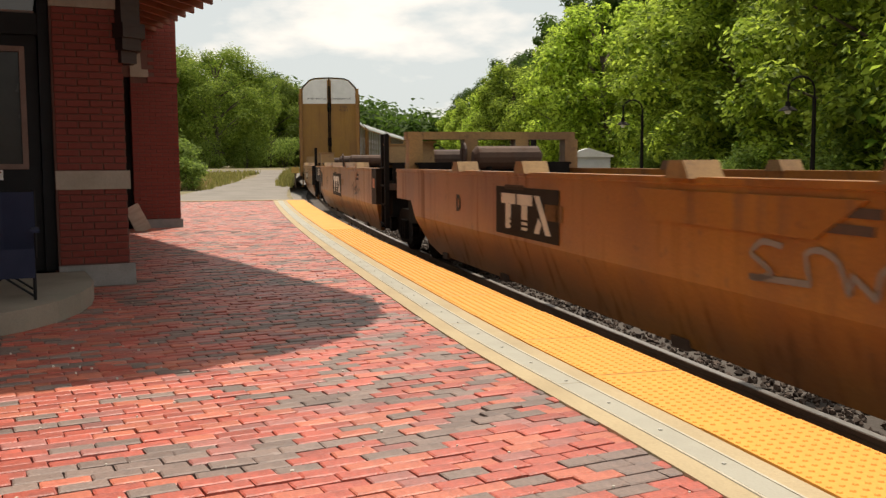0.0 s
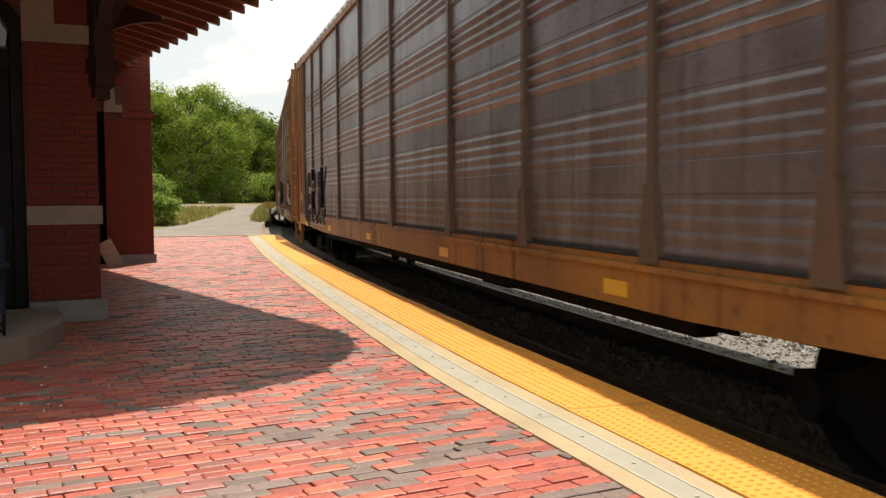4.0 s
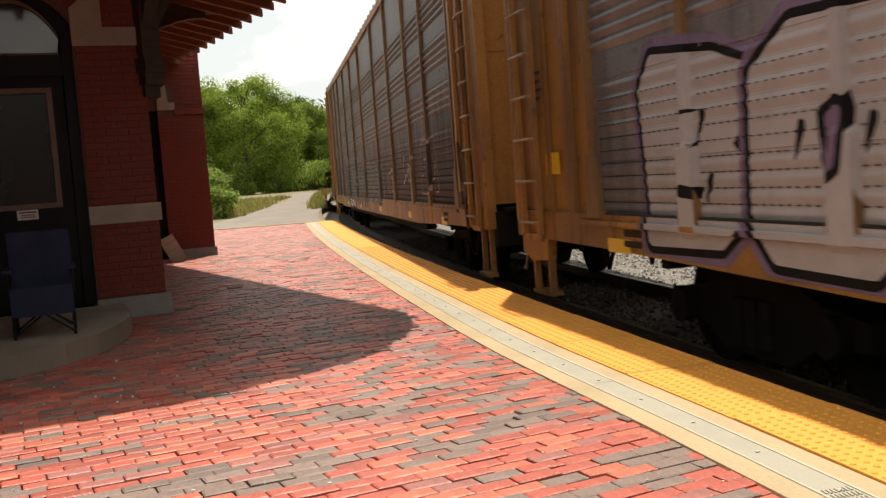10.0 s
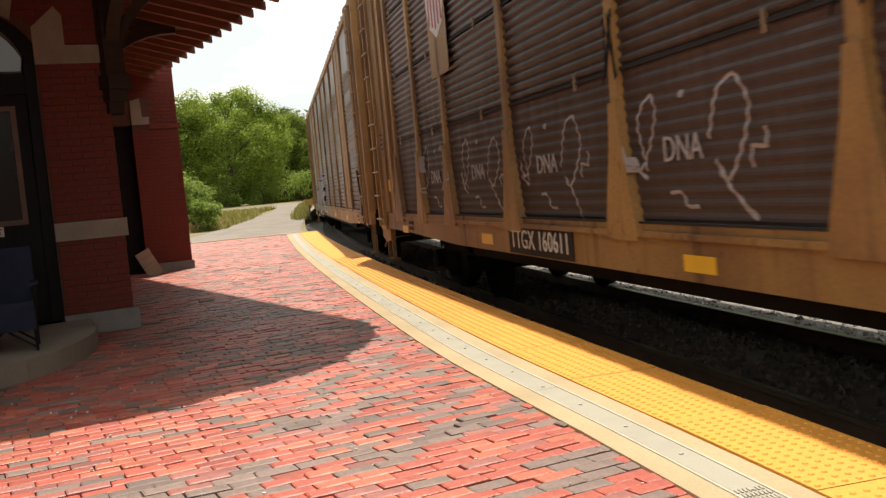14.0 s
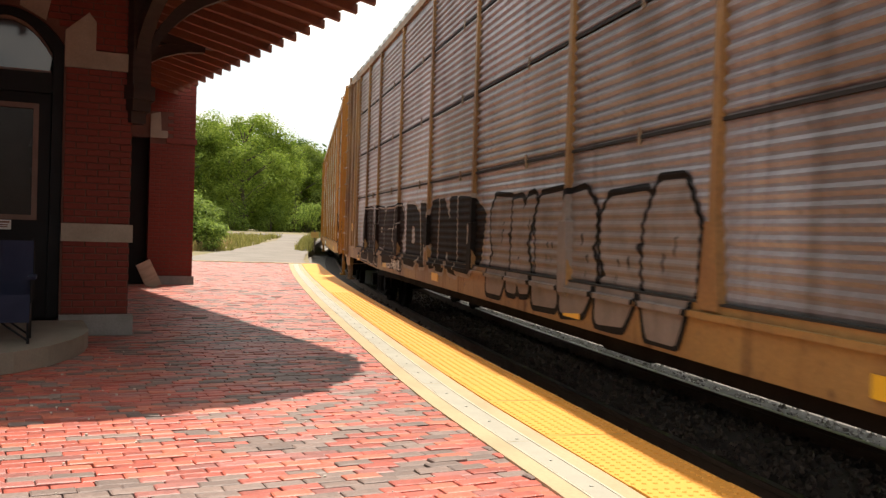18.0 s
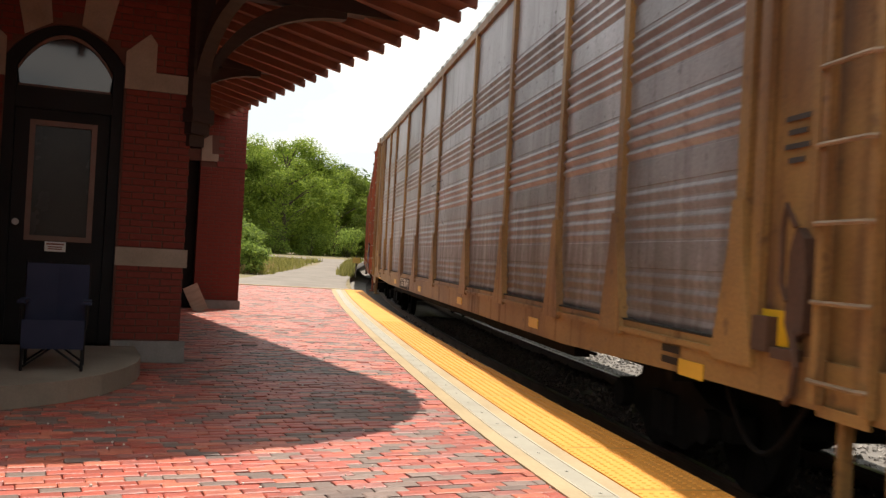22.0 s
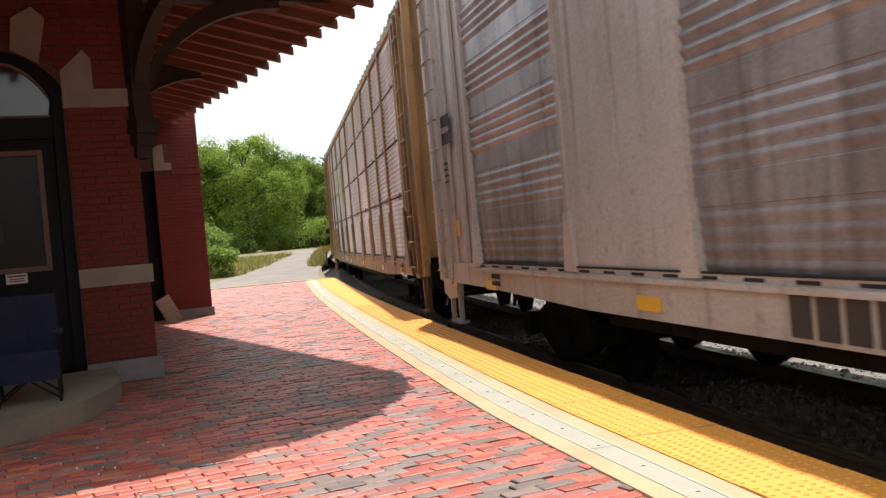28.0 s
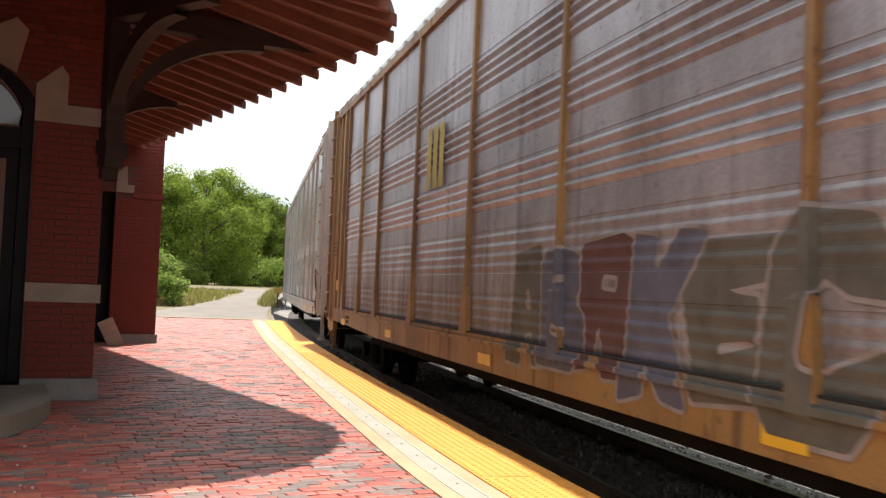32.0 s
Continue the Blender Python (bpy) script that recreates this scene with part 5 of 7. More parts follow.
# recess side, near wall, far wing
wall_side = thing("wall_side", "shaded red brick side of the door recess", "wall", STATION, kind="structure", data=Solid().box(-2.4, -2.02, -3.3, 0.4, 0, 4.9).mesh("side", BRICK))
wall_near = thing("wall_near", "red brick pier with grey stone base and pale band", "wall", STATION, kind="structure")
NY = -3.66
part("core", Solid().box(-6.5, -1.88, NY, NY + 0.4, 0, 4.9).mesh("wall_core", MORTAR), wall_near)
lay_bricks(wall_near, -3.2, -1.88, 0.25, 0.955, NY, lambda x, z: True, rng, 110)
lay_bricks(wall_near, -3.2, -1.88, 1.135, 3.3, NY, lambda x, z: True, rng, 190)
for i in range(3):
    stone(wall_near, "stone_band", [(-1.86 - i * 0.62, 0.96), (-1.86 - i * 0.62, 1.13), (-2.47 - i * 0.62, 1.13), (-2.47 - i * 0.62, 0.96)], NY - 0.03, NY + 0.05)
    stone(wall_near, "base_stone", [(-1.84 - i * 0.9, 0.075), (-1.84 - i * 0.9, 0.25), (-2.73 - i * 0.9, 0.25), (-2.73 - i * 0.9, 0.075)], NY - 0.06, NY + 0.05, GRANITE)
for i in range(7):
    w = rng.uniform(0.22, 0.34)
    stone(wall_near, "footing_stone", [(-1.86 - i * 0.3, 0.0), (-1.86 - i * 0.3, 0.07), (-2.15 - i * 0.3, 0.072), (-2.15 - i * 0.3, 0.0)], NY - 0.05 - rng.uniform(0, 0.02), NY + 0.05, GRANITE)
spout = thing("downspout", "weathered grey downspout fixed at the pier's corner", "downspout", STATION)
part("pipe", Solid().tube([(-1.83, NY - 0.06, 1.16), (-1.85, NY - 0.06, 3.6)], 0.033, 10).tube([(-1.80, NY - 0.055, 1.22), (-1.78, NY - 0.07, 1.08)], 0.045, 10).mesh("pipe", PIPE), spout)
part("lower_pipe", Solid().tube([(-1.77, NY - 0.07, 0.0), (-1.78, NY - 0.07, 1.10)], 0.052, 12).mesh("lower_pipe", PIPE), spout)
part("strap", Solid().disc((-1.777, NY - 0.07, 0.98), 0.06, 0.03, "z", 12).mesh("strap", PIPE), spout)
meter = thing("electric_box", "grey metal electric box on the brick pier", "utility box", STATION)
part("case", Solid().box(-1.87, -1.77, NY + 0.12, NY + 0.34, 1.83, 2.10).mesh("case", PIPE), meter)
part("conduit", Solid().tube([(-1.82, NY + 0.2, 1.83), (-1.80, NY + 0.2, 1.76), (-1.86, NY + 0.2, 1.70)], 0.014, 6).mesh("conduit", PIPE), meter)

wall_far = thing("wall_far", "deep red brick wing with a brick string course", "wall", STATION, kind="structure")
FY, FX0, FX1 = 8.48, 1.42, 2.26
part("core", Solid().box(FX0, FX1, FY, FY + 6, 0, 4.6).box(-4, 0.5, FY, FY + 6, 0, 4.6).box(0.5, FX0, FY, FY + 6, 2.78, 4.6).box(0.5, FX0, FY + 0.35, FY + 6, 0, 2.78).mesh("wall_core", MORTAR), wall_far)
lay_bricks(wall_far, FX0, FX1, 0.17, 2.70, FY, lambda x, z: True, rng, 200)
lay_bricks(wall_far, FX0, FX1, 2.80, 4.2, FY, lambda x, z: x > 1.74 or z > 3.28, rng, 90)
stone(wall_far, "string_course", [(FX0 + 0.3, 2.69), (FX1 + 0.03, 2.69), (FX1 + 0.03, 2.79), (FX0 + 0.3, 2.79)], FY - 0.035, FY + 0.05, BRICK, "projecting red brick course")
stone(wall_far, "impost_stone", [(FX0, 2.78), (1.74, 2.78), (1.74, 2.92), (1.62, 2.92), (1.60, 3.27), (FX0, 3.22)], FY - 0.03, FY + 0.05)
stone(wall_far, "base_stone", [(FX0, 0.0), (FX1 + 0.03, 0.0), (FX1 + 0.03, 0.16), (FX0, 0.16)], FY - 0.05, FY + 0.05, GRANITE)
# shade inside the opening, put in as a black sheet
part("dark_doorway", Solid().box(0.5, FX0, FY + 0.2, FY + 0.25, 0, 2.78).mesh("shade_sheet", BLACKPAINT), wall_far, "black sheet for the shade inside a recessed doorway")

# roof: a deep rounded eave with rafters under it
OUT = [(-3.6, 21.3), (-2.75, 19.2), (1.08, 9.55), (1.10, 8.85), (1.0, 8.38), (0.70, 7.62), (0.3, 7.22), (-0.33, 6.75), (-1.15, 6.38), (-2.35, 6.03), (-6.5, 5.2)]
INN = [(-6.6, 20.1), (-5.75, 18.0), (-1.95, 9.2), (-1.95, 9.15), (-2.0, 9.1), (-2.05, 9.05), (-2.1, 9.0), (-2.15, 8.95), (-2.2, 8.9), (-2.9, 8.7), (-7.0, 8.2)]
RISE = 0.85
roof = thing("roof", "wide tiled station roof with deep bracketed eaves", "roof", kind="structure")
n = len(OUT)
quads = [(i, i + 1, n + i + 1, n + i) for i in range(n - 1)]
part("soffit", mesh_of("soffit", [Vector((x, y, EAVE + 0.07)) for x, y in OUT] + [Vector((x, y, EAVE + 0.07 + RISE)) for x, y in INN], quads, SOFFIT), roof, "red-brown boarded soffit")
part("tiles", mesh_of("tiles", [Vector((x, y, EAVE + 0.17)) for x, y in OUT] + [Vector((x, y, EAVE + 0.2 + RISE * 1.25)) for x, y in INN], quads, SLATE), roof, "dark red roof tiles")
ring = [(i, i + 1, n + i + 1, n + i) for i in range(n - 1)]
part("fascia", mesh_of("fascia", [Vector((x, y, EAVE + 0.06)) for x, y in OUT] + [Vector((x, y, EAVE + 0.17)) for x, y in OUT], ring, SOFFIT), roof)
cap = [Vector((x, y, EAVE + 0.2 + RISE * 1.25)) for x, y in INN] + [Vector((-12, 20.1, 6.2)), Vector((-12, 8.2, 6.2))]
part("upper_roof", mesh_of("upper_roof", cap, [tuple(range(n)) + (n + 1, n)], SLATE), roof)


def rafter(p, q, w=0.05, deep=0.13):
    a, b = Vector((*p, EAVE + 0.075)), Vector((*q, EAVE + 0.075 + RISE))
    d = (b - a)
    side = d.cross(Vector((0, 0, 1))).normalized() * w
    down = Vector((0, 0, -deep))
    a = a - d.normalized() * 0.05
    vs = [a - side, a + side, a + side + down * 0.75, a - side + down * 0.75, b - side, b + side, b + side + down, b - side + down]
    return mesh_of("rafter", vs, [(0, 1, 2, 3), (4, 7, 6, 5), (0, 4, 5, 1), (1, 5, 6, 2), (2, 6, 7, 3), (3, 7, 4, 0)], SOFFIT)


def mixp(p, q, t):
    return (p[0] + (q[0] - p[0]) * t, p[1] + (q[1] - p[1]) * t)


for i in range(1, n - 2):
    length = math.dist(OUT[i], OUT[i + 1])
    count = max(1, round(length / 0.50))
    for k in range(count):
        t = (k + 0.5) / count
        part("rafter", rafter(mixp(OUT[i], OUT[i + 1], t), mixp(INN[i], INN[i + 1], t)), roof)


def bracket(x, y, reach, turn):
    """A heavy timber bracket: wall post with a stepped foot, beam and curved brace."""
    b = thing("roof_bracket", "dark brown timber roof bracket with a curved brace", "bracket", STATION @ pose(x, y, 0, 0, 0, turn), group="roof brackets")
    g = Solid()
    g.box(-0.02, 0.17, -0.11, 0.11, 2.55, 4.2)
    part("wall_post", g.mesh("wall_post", DARKWOOD), b)
    g = Solid()
    for i, (z0, z1, d) in enumerate(((2.42, 2.56, 0.22), (2.30, 2.42, 0.18), (2.18, 2.30, 0.13))):
        g.box(-0.02, d, -0.13 + i * 0.02, 0.13 - i * 0.02, z0, z1)
    part("corbel", g.mesh("corbel", DARKWOOD), b)
    part("beam", Solid().box(0.0, reach, -0.09, 0.09, 3.78, 3.98).mesh("beam", DARKWOOD), b)
    g = Solid()
    curve = []
    for i in range(11):
        t = i / 10
        curve.append((0.12 + (reach * 0.72 - 0.12) * (1 - math.cos(t * math.pi / 2)), 2.62 + 1.18 * math.sin(t * math.pi / 2)))
    for side in (-0.08, 0.08):
        g.v += [Vector((a, side, z + dz)) for a, z in curve for dz in (-0.09, 0.09)]
    n = len(curve)
    for i in range(n - 1):
        p, q = 2 * i, 2 * i + 2 * n
        g.f += [(p, p + 2, p + 3, p + 1), (q, q + 1, q + 3, q + 2), (p, q, q + 2, p + 2), (p + 1, p + 3, q + 3, q + 1)]
    part("brace", g.mesh("brace", DARKWOOD), b)
    return b


bracket(0.0, 0.12, 2.2, 0)
bracket(0.0, 0.10, 1.5, -62)
bracket(0.1, 4.2, 2.0, 0)
part("pier", Solid().box(-0.4, 0.0, 0.38, 8.4, 0, 4.6).mesh("side_wall", BRICK), wall_far)

# stoop, folding chair, leaning board
curve = [(-2.0, -2.9), (-1.72, -2.86), (-1.42, -2.72), (-1.12, -2.48), (-0.86, -2.15), (-0.66, -1.75), (-0.53, -1.35), (-0.46, -0.95), (-0.44, -0.35), (-0.44, -0.06), (-2.0, -0.06)]
stoop = thing("stoop", "low rounded concrete stoop before the door", "step", STATION, kind="structure", data=Solid().prism(curve, 0.0, 0.16, "z").mesh("stoop", mat("worn_concrete", (0.25, 0.21, 0.165), 0.9, vary=0.3, scale=2, fine=60)))


def camp_chair(m):
    c = thing("camp_chair", "folding camp chair with navy canvas standing on the stoop", "chair", m)
    feet = [(-0.24, -0.2), (0.24, -0.2), (-0.24, 0.24), (0.24, 0.24)]
    for x, y in feet:
        part("leg", Solid().tube([(x, y, 0.0), (x, y * 1.05, 0.42)], 0.014, 6).mesh("leg", BLACKPAINT), c)
    for (a, b) in ((0, 1), (1, 0), (2, 3), (3, 2), (0, 2), (1, 3)):
        p, q = feet[a], feet[b]
        part("cross_bar", Solid().tube([(p[0], p[1], 0.03), (q[0], q[1], 0.40)], 0.011, 6).mesh("cross_bar", BLACKPAINT), c)
    g = Solid()
    g.sheet([(-0.24, 0.42), (-0.12, 0.385), (0.0, 0.375), (0.12, 0.385), (0.24, 0.42)], -0.24, 0.26, "y")
    part("seat", g.mesh("seat", NAVY), c)
    g = Solid()
    g.sheet([(-0.26, 0.20), (0.0, 0.235), (0.26, 0.20)], 0.36, 0.95, "z")
    part("backrest", g.mesh("backrest", NAVY), c)
    g = Solid()
    g.sheet([(-0.25, -0.235), (0.25, -0.235)], 0.2, 0.46, "z")
    part("front_panel", g.mesh("front_panel", NAVY), c)
    for x in (-0.26, 0.26):
        part("arm_rest", Solid().box(x - 0.035, x + 0.035, -0.24, 0.24, 0.60, 0.625).mesh("arm_rest", NAVY), c)
        part("back_post", Solid().tube([(x, 0.23, 0.38), (x, 0.23, 0.97)], 0.014, 6).mesh("back_post", BLACKPAINT), c)
        part("front_post", Solid().tube([(x, -0.22, 0.38), (x, -0.22, 0.60)], 0.012, 6).mesh("front_post", BLACKPAINT), c)
    return c


camp_chair(Matrix.Translation((-2.22, 7.82, 0.16)) @ pose(0, 0, 0, 0, 0, 14) @ Matrix.Diagonal((0.9, 0.9, 0.86, 1)))
board = thing("leaning_board", "pale board leaning against the brick wing", "board", Matrix.Translation((-2.62, 17.75, 0)) @ pose(0, 0, 0, 0, -26, 18))
part("plank", Solid().box(-0.15, 0.12, -0.025, 0.025, 0.0, 0.50).mesh("plank", mat("grey_board", (0.40, 0.34, 0.27), 0.8, vary=0.3, stretch=(1, 1, 5))), board)

# ---- paving: clay pavers in rows that run with the station's walls ----
paving = thing("brick_paving", "sunlit red and slate-grey clay pavers laid in running bond", "paving", kind="structure")


def paver_mesh(kind, shape):
    """One worn paver: its top a little smaller than its body, its corners chipped."""
    def make():
        rr = random.Random(shape + 3)
        l, w, c = 0.0905, 0.0415, 0.0065
        j = [(rr.uniform(-0.003, 0.003), rr.uniform(-0.002, 0.002)) for _ in range(4)]
        corners = [(-l + j[0][0], -w + j[0][1]), (l + j[1][0], -w + j[1][1]), (l + j[2][0], w + j[2][1]), (-l + j[3][0], w + j[3][1])]
        inner = [(x - math.copysign(c + rr.random() * 0.003, x), y - math.copysign(c + rr.random() * 0.002, y)) for x, y in corners]
        vs = [Vector((x, y, -0.05)) for x, y in corners] + [Vector((x, y, -0.6 * c)) for x, y in corners] + [Vector((x, y, rr.uniform(-0.0008, 0.0008))) for x, y in inner]
        return mesh_of("paver", vs, [(0, 1, 5, 4), (1, 2, 6, 5), (2, 3, 7, 6), (3, 0, 4, 7), (4, 5, 9, 8), (5, 6, 10, 9), (6, 7, 11, 10), (7, 4, 8, 11), (8, 9, 10, 11)], PAVERS[kind])
    return shared(("paver", kind, shape), make)


PAVE_EDGE = -0.90
single, rest = [], [Solid() for _ in PAVERS]
bodies = [[v.co.copy() for v in paver_mesh(0, q).vertices] for q in range(4)]
bf = [tuple(p.vertices) for p in paver_mesh(0, 0).polygons]
rng = random.Random(11)
PL, PW = 0.1865, 0.0885
# small pale boxes on near paver edges, standing for their bright glints
glints = Solid()
for j in range(int(-18.5 / PW), int(23.0 / PW)):
    ly = j * PW
    sway = 0.010 * math.sin(j * 0.33) + rng.uniform(-0.003, 0.003)
    shift = (j % 2) * PL / 2 + rng.uniform(-0.03, 0.03)
    for i in range(-67, 52):
        lx = i * PL + shift
        p = STATION @ Vector((lx, ly + sway, 0))
        if p.y < -8 or p.y > 31.6 or p.x < min(-0.52 * p.y - 1.2, -7.0) or p.x > 4:
            continue
        if lx < -0.3 and ly > 0.2 or (lx < -1.75 and ly > NY) or (lx < FX1 and ly > FY + 0.1):
            continue
        off, s = edge_off(p)
        if off > PAVE_EDGE * widen(s) + 0.13 or s > PLAT1 - 0.04:
            continue
        band = noise.noise(Vector((lx * 0.55, ly * 2.2, 3.1))) + 0.5 * noise.noise(Vector((lx * 0.8, ly * 5.0, 7.7)))
        kind = 3 if rng.random() < 0.28 + 0.50 * band else rng.choice((0, 0, 0, 0, 1, 1, 2))
        shape = rng.randrange(4)
        m = STATION @ pose(lx, ly + sway, rng.gauss(-0.003, 0.0028), rng.gauss(0, 0.8), rng.gauss(0, 0.4), rng.gauss(0, 0.6))
        if 2.1 < p.y < 3.95 and p.x > -0.75 and len(single) < 300:
            single.append((kind, shape, m))
        else:
            rest[kind].add([m @ v for v in bodies[shape]], bf)
        if 2 < p.y < 9 and rng.random() < 0.10:
            c, r = m @ Vector((rng.uniform(-0.1, 0.1), -0.043, 0.0)), rng.uniform(0.002, 0.006)
            glints.box(c.x - r * 1.5, c.x + r, c.y - r, c.y + r, -0.006, 0.002 + r * 0.5)
for kind, shape, m in single:
    part("paver", paver_mesh(kind, shape), paving, m=m)
for kind, field in enumerate(rest):
    part("paving_field", field.mesh("paving_field", PAVERS[kind]), paving, kind="stuff")
# edge highlights put in as pale colour
thing("grit", "pale specks painted as glints along the paver edges", "grit", kind="stuff", data=glints.mesh("grit", mat("pale_glint", (0.62, 0.57, 0.50), 0.9, vary=0.2)))

# ---- platform edge: concrete, steel strip with bolts, tactile tiles ----
strip = thing("drain_strip", "grey galvanised steel strip let into the concrete edge", "strip", kind="structure")
for k in range(20):
    s0, s1 = -9.0 + k * 2.0, -9.0 + (k + 1) * 2.0 - 0.008
    g = Solid()
    ribbon(g, [(-0.775, 0.005), (-0.775, 0.010), (-0.66, 0.010), (-0.66, 0.005)], s0, s1, 0.5, True)
    part("strip_plate", g.mesh("strip_plate", STRIP), strip)
BOLT = mat("bolt_head", (0.42, 0.40, 0.35), 0.55, 0.3, vary=0.2)
LINE = mat("pale_sealant", (0.47, 0.42, 0.33), 0.8, vary=0.2)
for o in (-0.785, -0.65):
    g = Solid()
    ribbon(g, [(o - 0.007, 0.005), (o - 0.005, 0.012), (o + 0.005, 0.012), (o + 0.007, 0.005)], -9.0, PLAT1 - 0.2, 0.5, True)
    part("sealant_line", g.mesh("sealant_line", LINE), strip)
for k in range(34):
    s = 2.05 + k * 0.5
    m = Matrix.Translation(beside(s, -0.715 * widen(s), 0.012))
    part("bolt", shared("bolt", lambda: Solid().disc((0, 0, 0), 0.010, 0.006, "z", 8).mesh("bolt", BOLT)), strip, m=m)
g = Solid()
for k in range(22):
    for q in range(7):
        s = 2.0 + k * 0.05
        p = beside(s, (-0.77 + q * 0.016) * widen(s), 0.010)
        g.box(p.x - 0.004, p.x + 0.004, p.y - 0.018, p.y + 0.018, 0.009, 0.014)
part("grating", g.mesh("grating", STRIP), strip, "short grated length", kind="stuff")

tactile = thing("tactile_strip", "bright yellow tactile paving tiles along the platform edge", "tactile paving", kind="structure")
TILE, T_IN, T_OUT = 1.10, -0.54, -0.035
first = 4.03 - 12 * TILE
for k in range(38):
    s0, s1 = first + k * TILE + 0.0015, first + (k + 1) * TILE - 0.0015
    if s0 > PLAT1 - 0.1:
        break
    s1 = min(s1, PLAT1 - 0.05)
    g = Solid()
    lift = 0.010 + 0.002 * ((k * 7) % 3)
    ribbon(g, [(T_IN + 0.003, -0.01), (T_IN + 0.007, lift), (T_OUT - 0.004, lift), (T_OUT, -0.01)], s0, s1, 0.37, True)
    tile = part("tile", g.mesh("tile", TACTILE), tactile)
    if 1.5 < s1 and s0 < 16.5:
        g = Solid()
        count = int((s1 - s0) / 0.058)
        for i in range(count):
            for q in range(9):
                sd = s0 + 0.03 + i * 0.058
                c = beside(sd, (T_IN + 0.03 + q * 0.0555) * widen(sd), lift)
                r, h = 0.0145, 0.006
                ang = [math.radians(60 * a) for a in range(6)]
                g.add([c + Vector((r * math.cos(a), r * math.sin(a), 0)) for a in ang] + [c + Vector((r * 0.6 * math.cos(a), r * 0.6 * math.sin(a), h)) for a in ang],
                      [(a, (a + 1) % 6, 6 + (a + 1) % 6, 6 + a) for a in range(6)] + [tuple(range(6, 12))])
        part("domes", g.mesh("domes", TACTILE), tile, kind="stuff")
end_line = thing("platform_end_kerb", "pale kerb at the end of the paving", "kerb", kind="structure", data=Solid().prism([(-7.5, 31.25), (-0.2, 31.4), (0.15, 31.5), (0.15, 31.72), (-7.5, 31.55)], -0.5, 0.006, "z").mesh("end_kerb", CONCRETE))

kerb = Solid()
for i in range(9):
    a, b = beside(PLAT1 - 0.12, -0.05 - i * 0.8, 0), beside(PLAT1 - 0.12, -0.05 - (i + 1) * 0.8 + 0.012, 0)
    u = Vector((0.0, 0.16, 0.0))
    kerb.add([Vector((p.x, p.y, z)) + d for z in (-0.3, 0.022) for p, d in ((a, -u * 0), (b, -u * 0), (b, u), (a, u))], [(0, 3, 2, 1), (4, 5, 6, 7), (0, 1, 5, 4), (1, 2, 6, 5), (2, 3, 7, 6), (3, 0, 4, 7)])
thing("end_kerb", "pale concrete kerb closing the end of the platform", "kerb", kind="structure", data=kerb.mesh("end_kerb", mat("pale_kerb", (0.50, 0.42, 0.28), 0.9, vary=0.3, scale=2, fine=50)))

# ---- ballast stones, ties ----
bed = Solid()
rng = random.Random(3)
pale = Solid()
for q in range(17000):
    s = 1.5 + 26 * rng.random() ** 1.6
    if q < 6500:
        g, off = bed, rng.choice([rng.uniform(0.05, TRACK + 1.0), rng.uniform(TRACK - 0.7, TRACK + 0.7)])
    else:
        g, off = pale, rng.uniform(TRACK + 0.85, TRACK + 4.2)
    c = beside(s, off, -0.555 + rng.uniform(0.0, 0.03) - 0.02 * max(0.0, off - TRACK - 1.8))
    r = rng.uniform(0.02, 0.045)
    m = Matrix.Translation(c) @ Euler((rng.random() * 6, rng.random() * 6, rng.random() * 6)).to_matrix().to_4x4()
    g.add([m @ Vector(v) for v in [(r, 0, 0), (-r, 0.1 * r, 0), (0, r, 0.2 * r), (0, -r, 0), (0.2 * r, 0, r * 0.8), (0, 0, -r * 0.8)]],
          [(0, 2, 4), (2, 1, 4), (1, 3, 4), (3, 0, 4), (2, 0, 5), (1, 2, 5), (3, 1, 5), (0, 3, 5)])
thing("ballast_stones", "loose grey ballast stones between the rails", "ballast", kind="stuff", data=bed.mesh("stones", mat("loose_ballast", (0.072, 0.053, 0.043), 0.9, vary=0.4, per_object=0.6, island=True, spec=0.3)))
# these stones are coloured paler than the bed's to look sunlit
thing("shoulder_stones", "ballast stones beyond the far rail, paled as if sunlit", "ballast", kind="stuff", data=pale.mesh("shoulder_stones", mat("pale_ballast_stone", (0.29, 0.265, 0.24), 0.85, vary=0.4, per_object=0.5, island=True)))
for k in range(40):
    s = 0.8 + k * 0.56
    x, y, a = along(s)
    c = beside(s, TRACK, -0.585)
    thing("tie", "dark creosoted wooden tie under the rails", "railway tie", Matrix.Translation(c) @ Matrix.Rotation(-a, 4, "Z"), "ties of the track", "structure",
          shared("tie", lambda: Solid().box(-1.3, 1.3, -0.11, 0.11, -0.1, 0.025).mesh("tie", TIE)))

# ---- lane, verge, trees and distance ----


def rise(y):
    t = min(max((y - 31.5) / 48.0, 0.0), 1.0)
    return -0.08 + 0.85 * t * t * (3 - 2 * t)


def land(solid, lefts, rights, lift=0.0):
    """A strip of land between two lines of (x, y), laid on the rising ground."""
    k = len(solid.v)
    for (a, b), (c, d) in zip(lefts, rights):
        solid.v += [Vector((a + (c - a) * q / 6, b + (d - b) * q / 6, rise(b + (d - b) * q / 6) + lift + 0.02 * math.sin(b * 1.3 + q))) for q in range(7)]
    for i in range(len(lefts) - 1):
        for q in range(6):
            o = k + i * 7 + q
            solid.f.append((o, o + 1, o + 8, o + 7))
    return solid


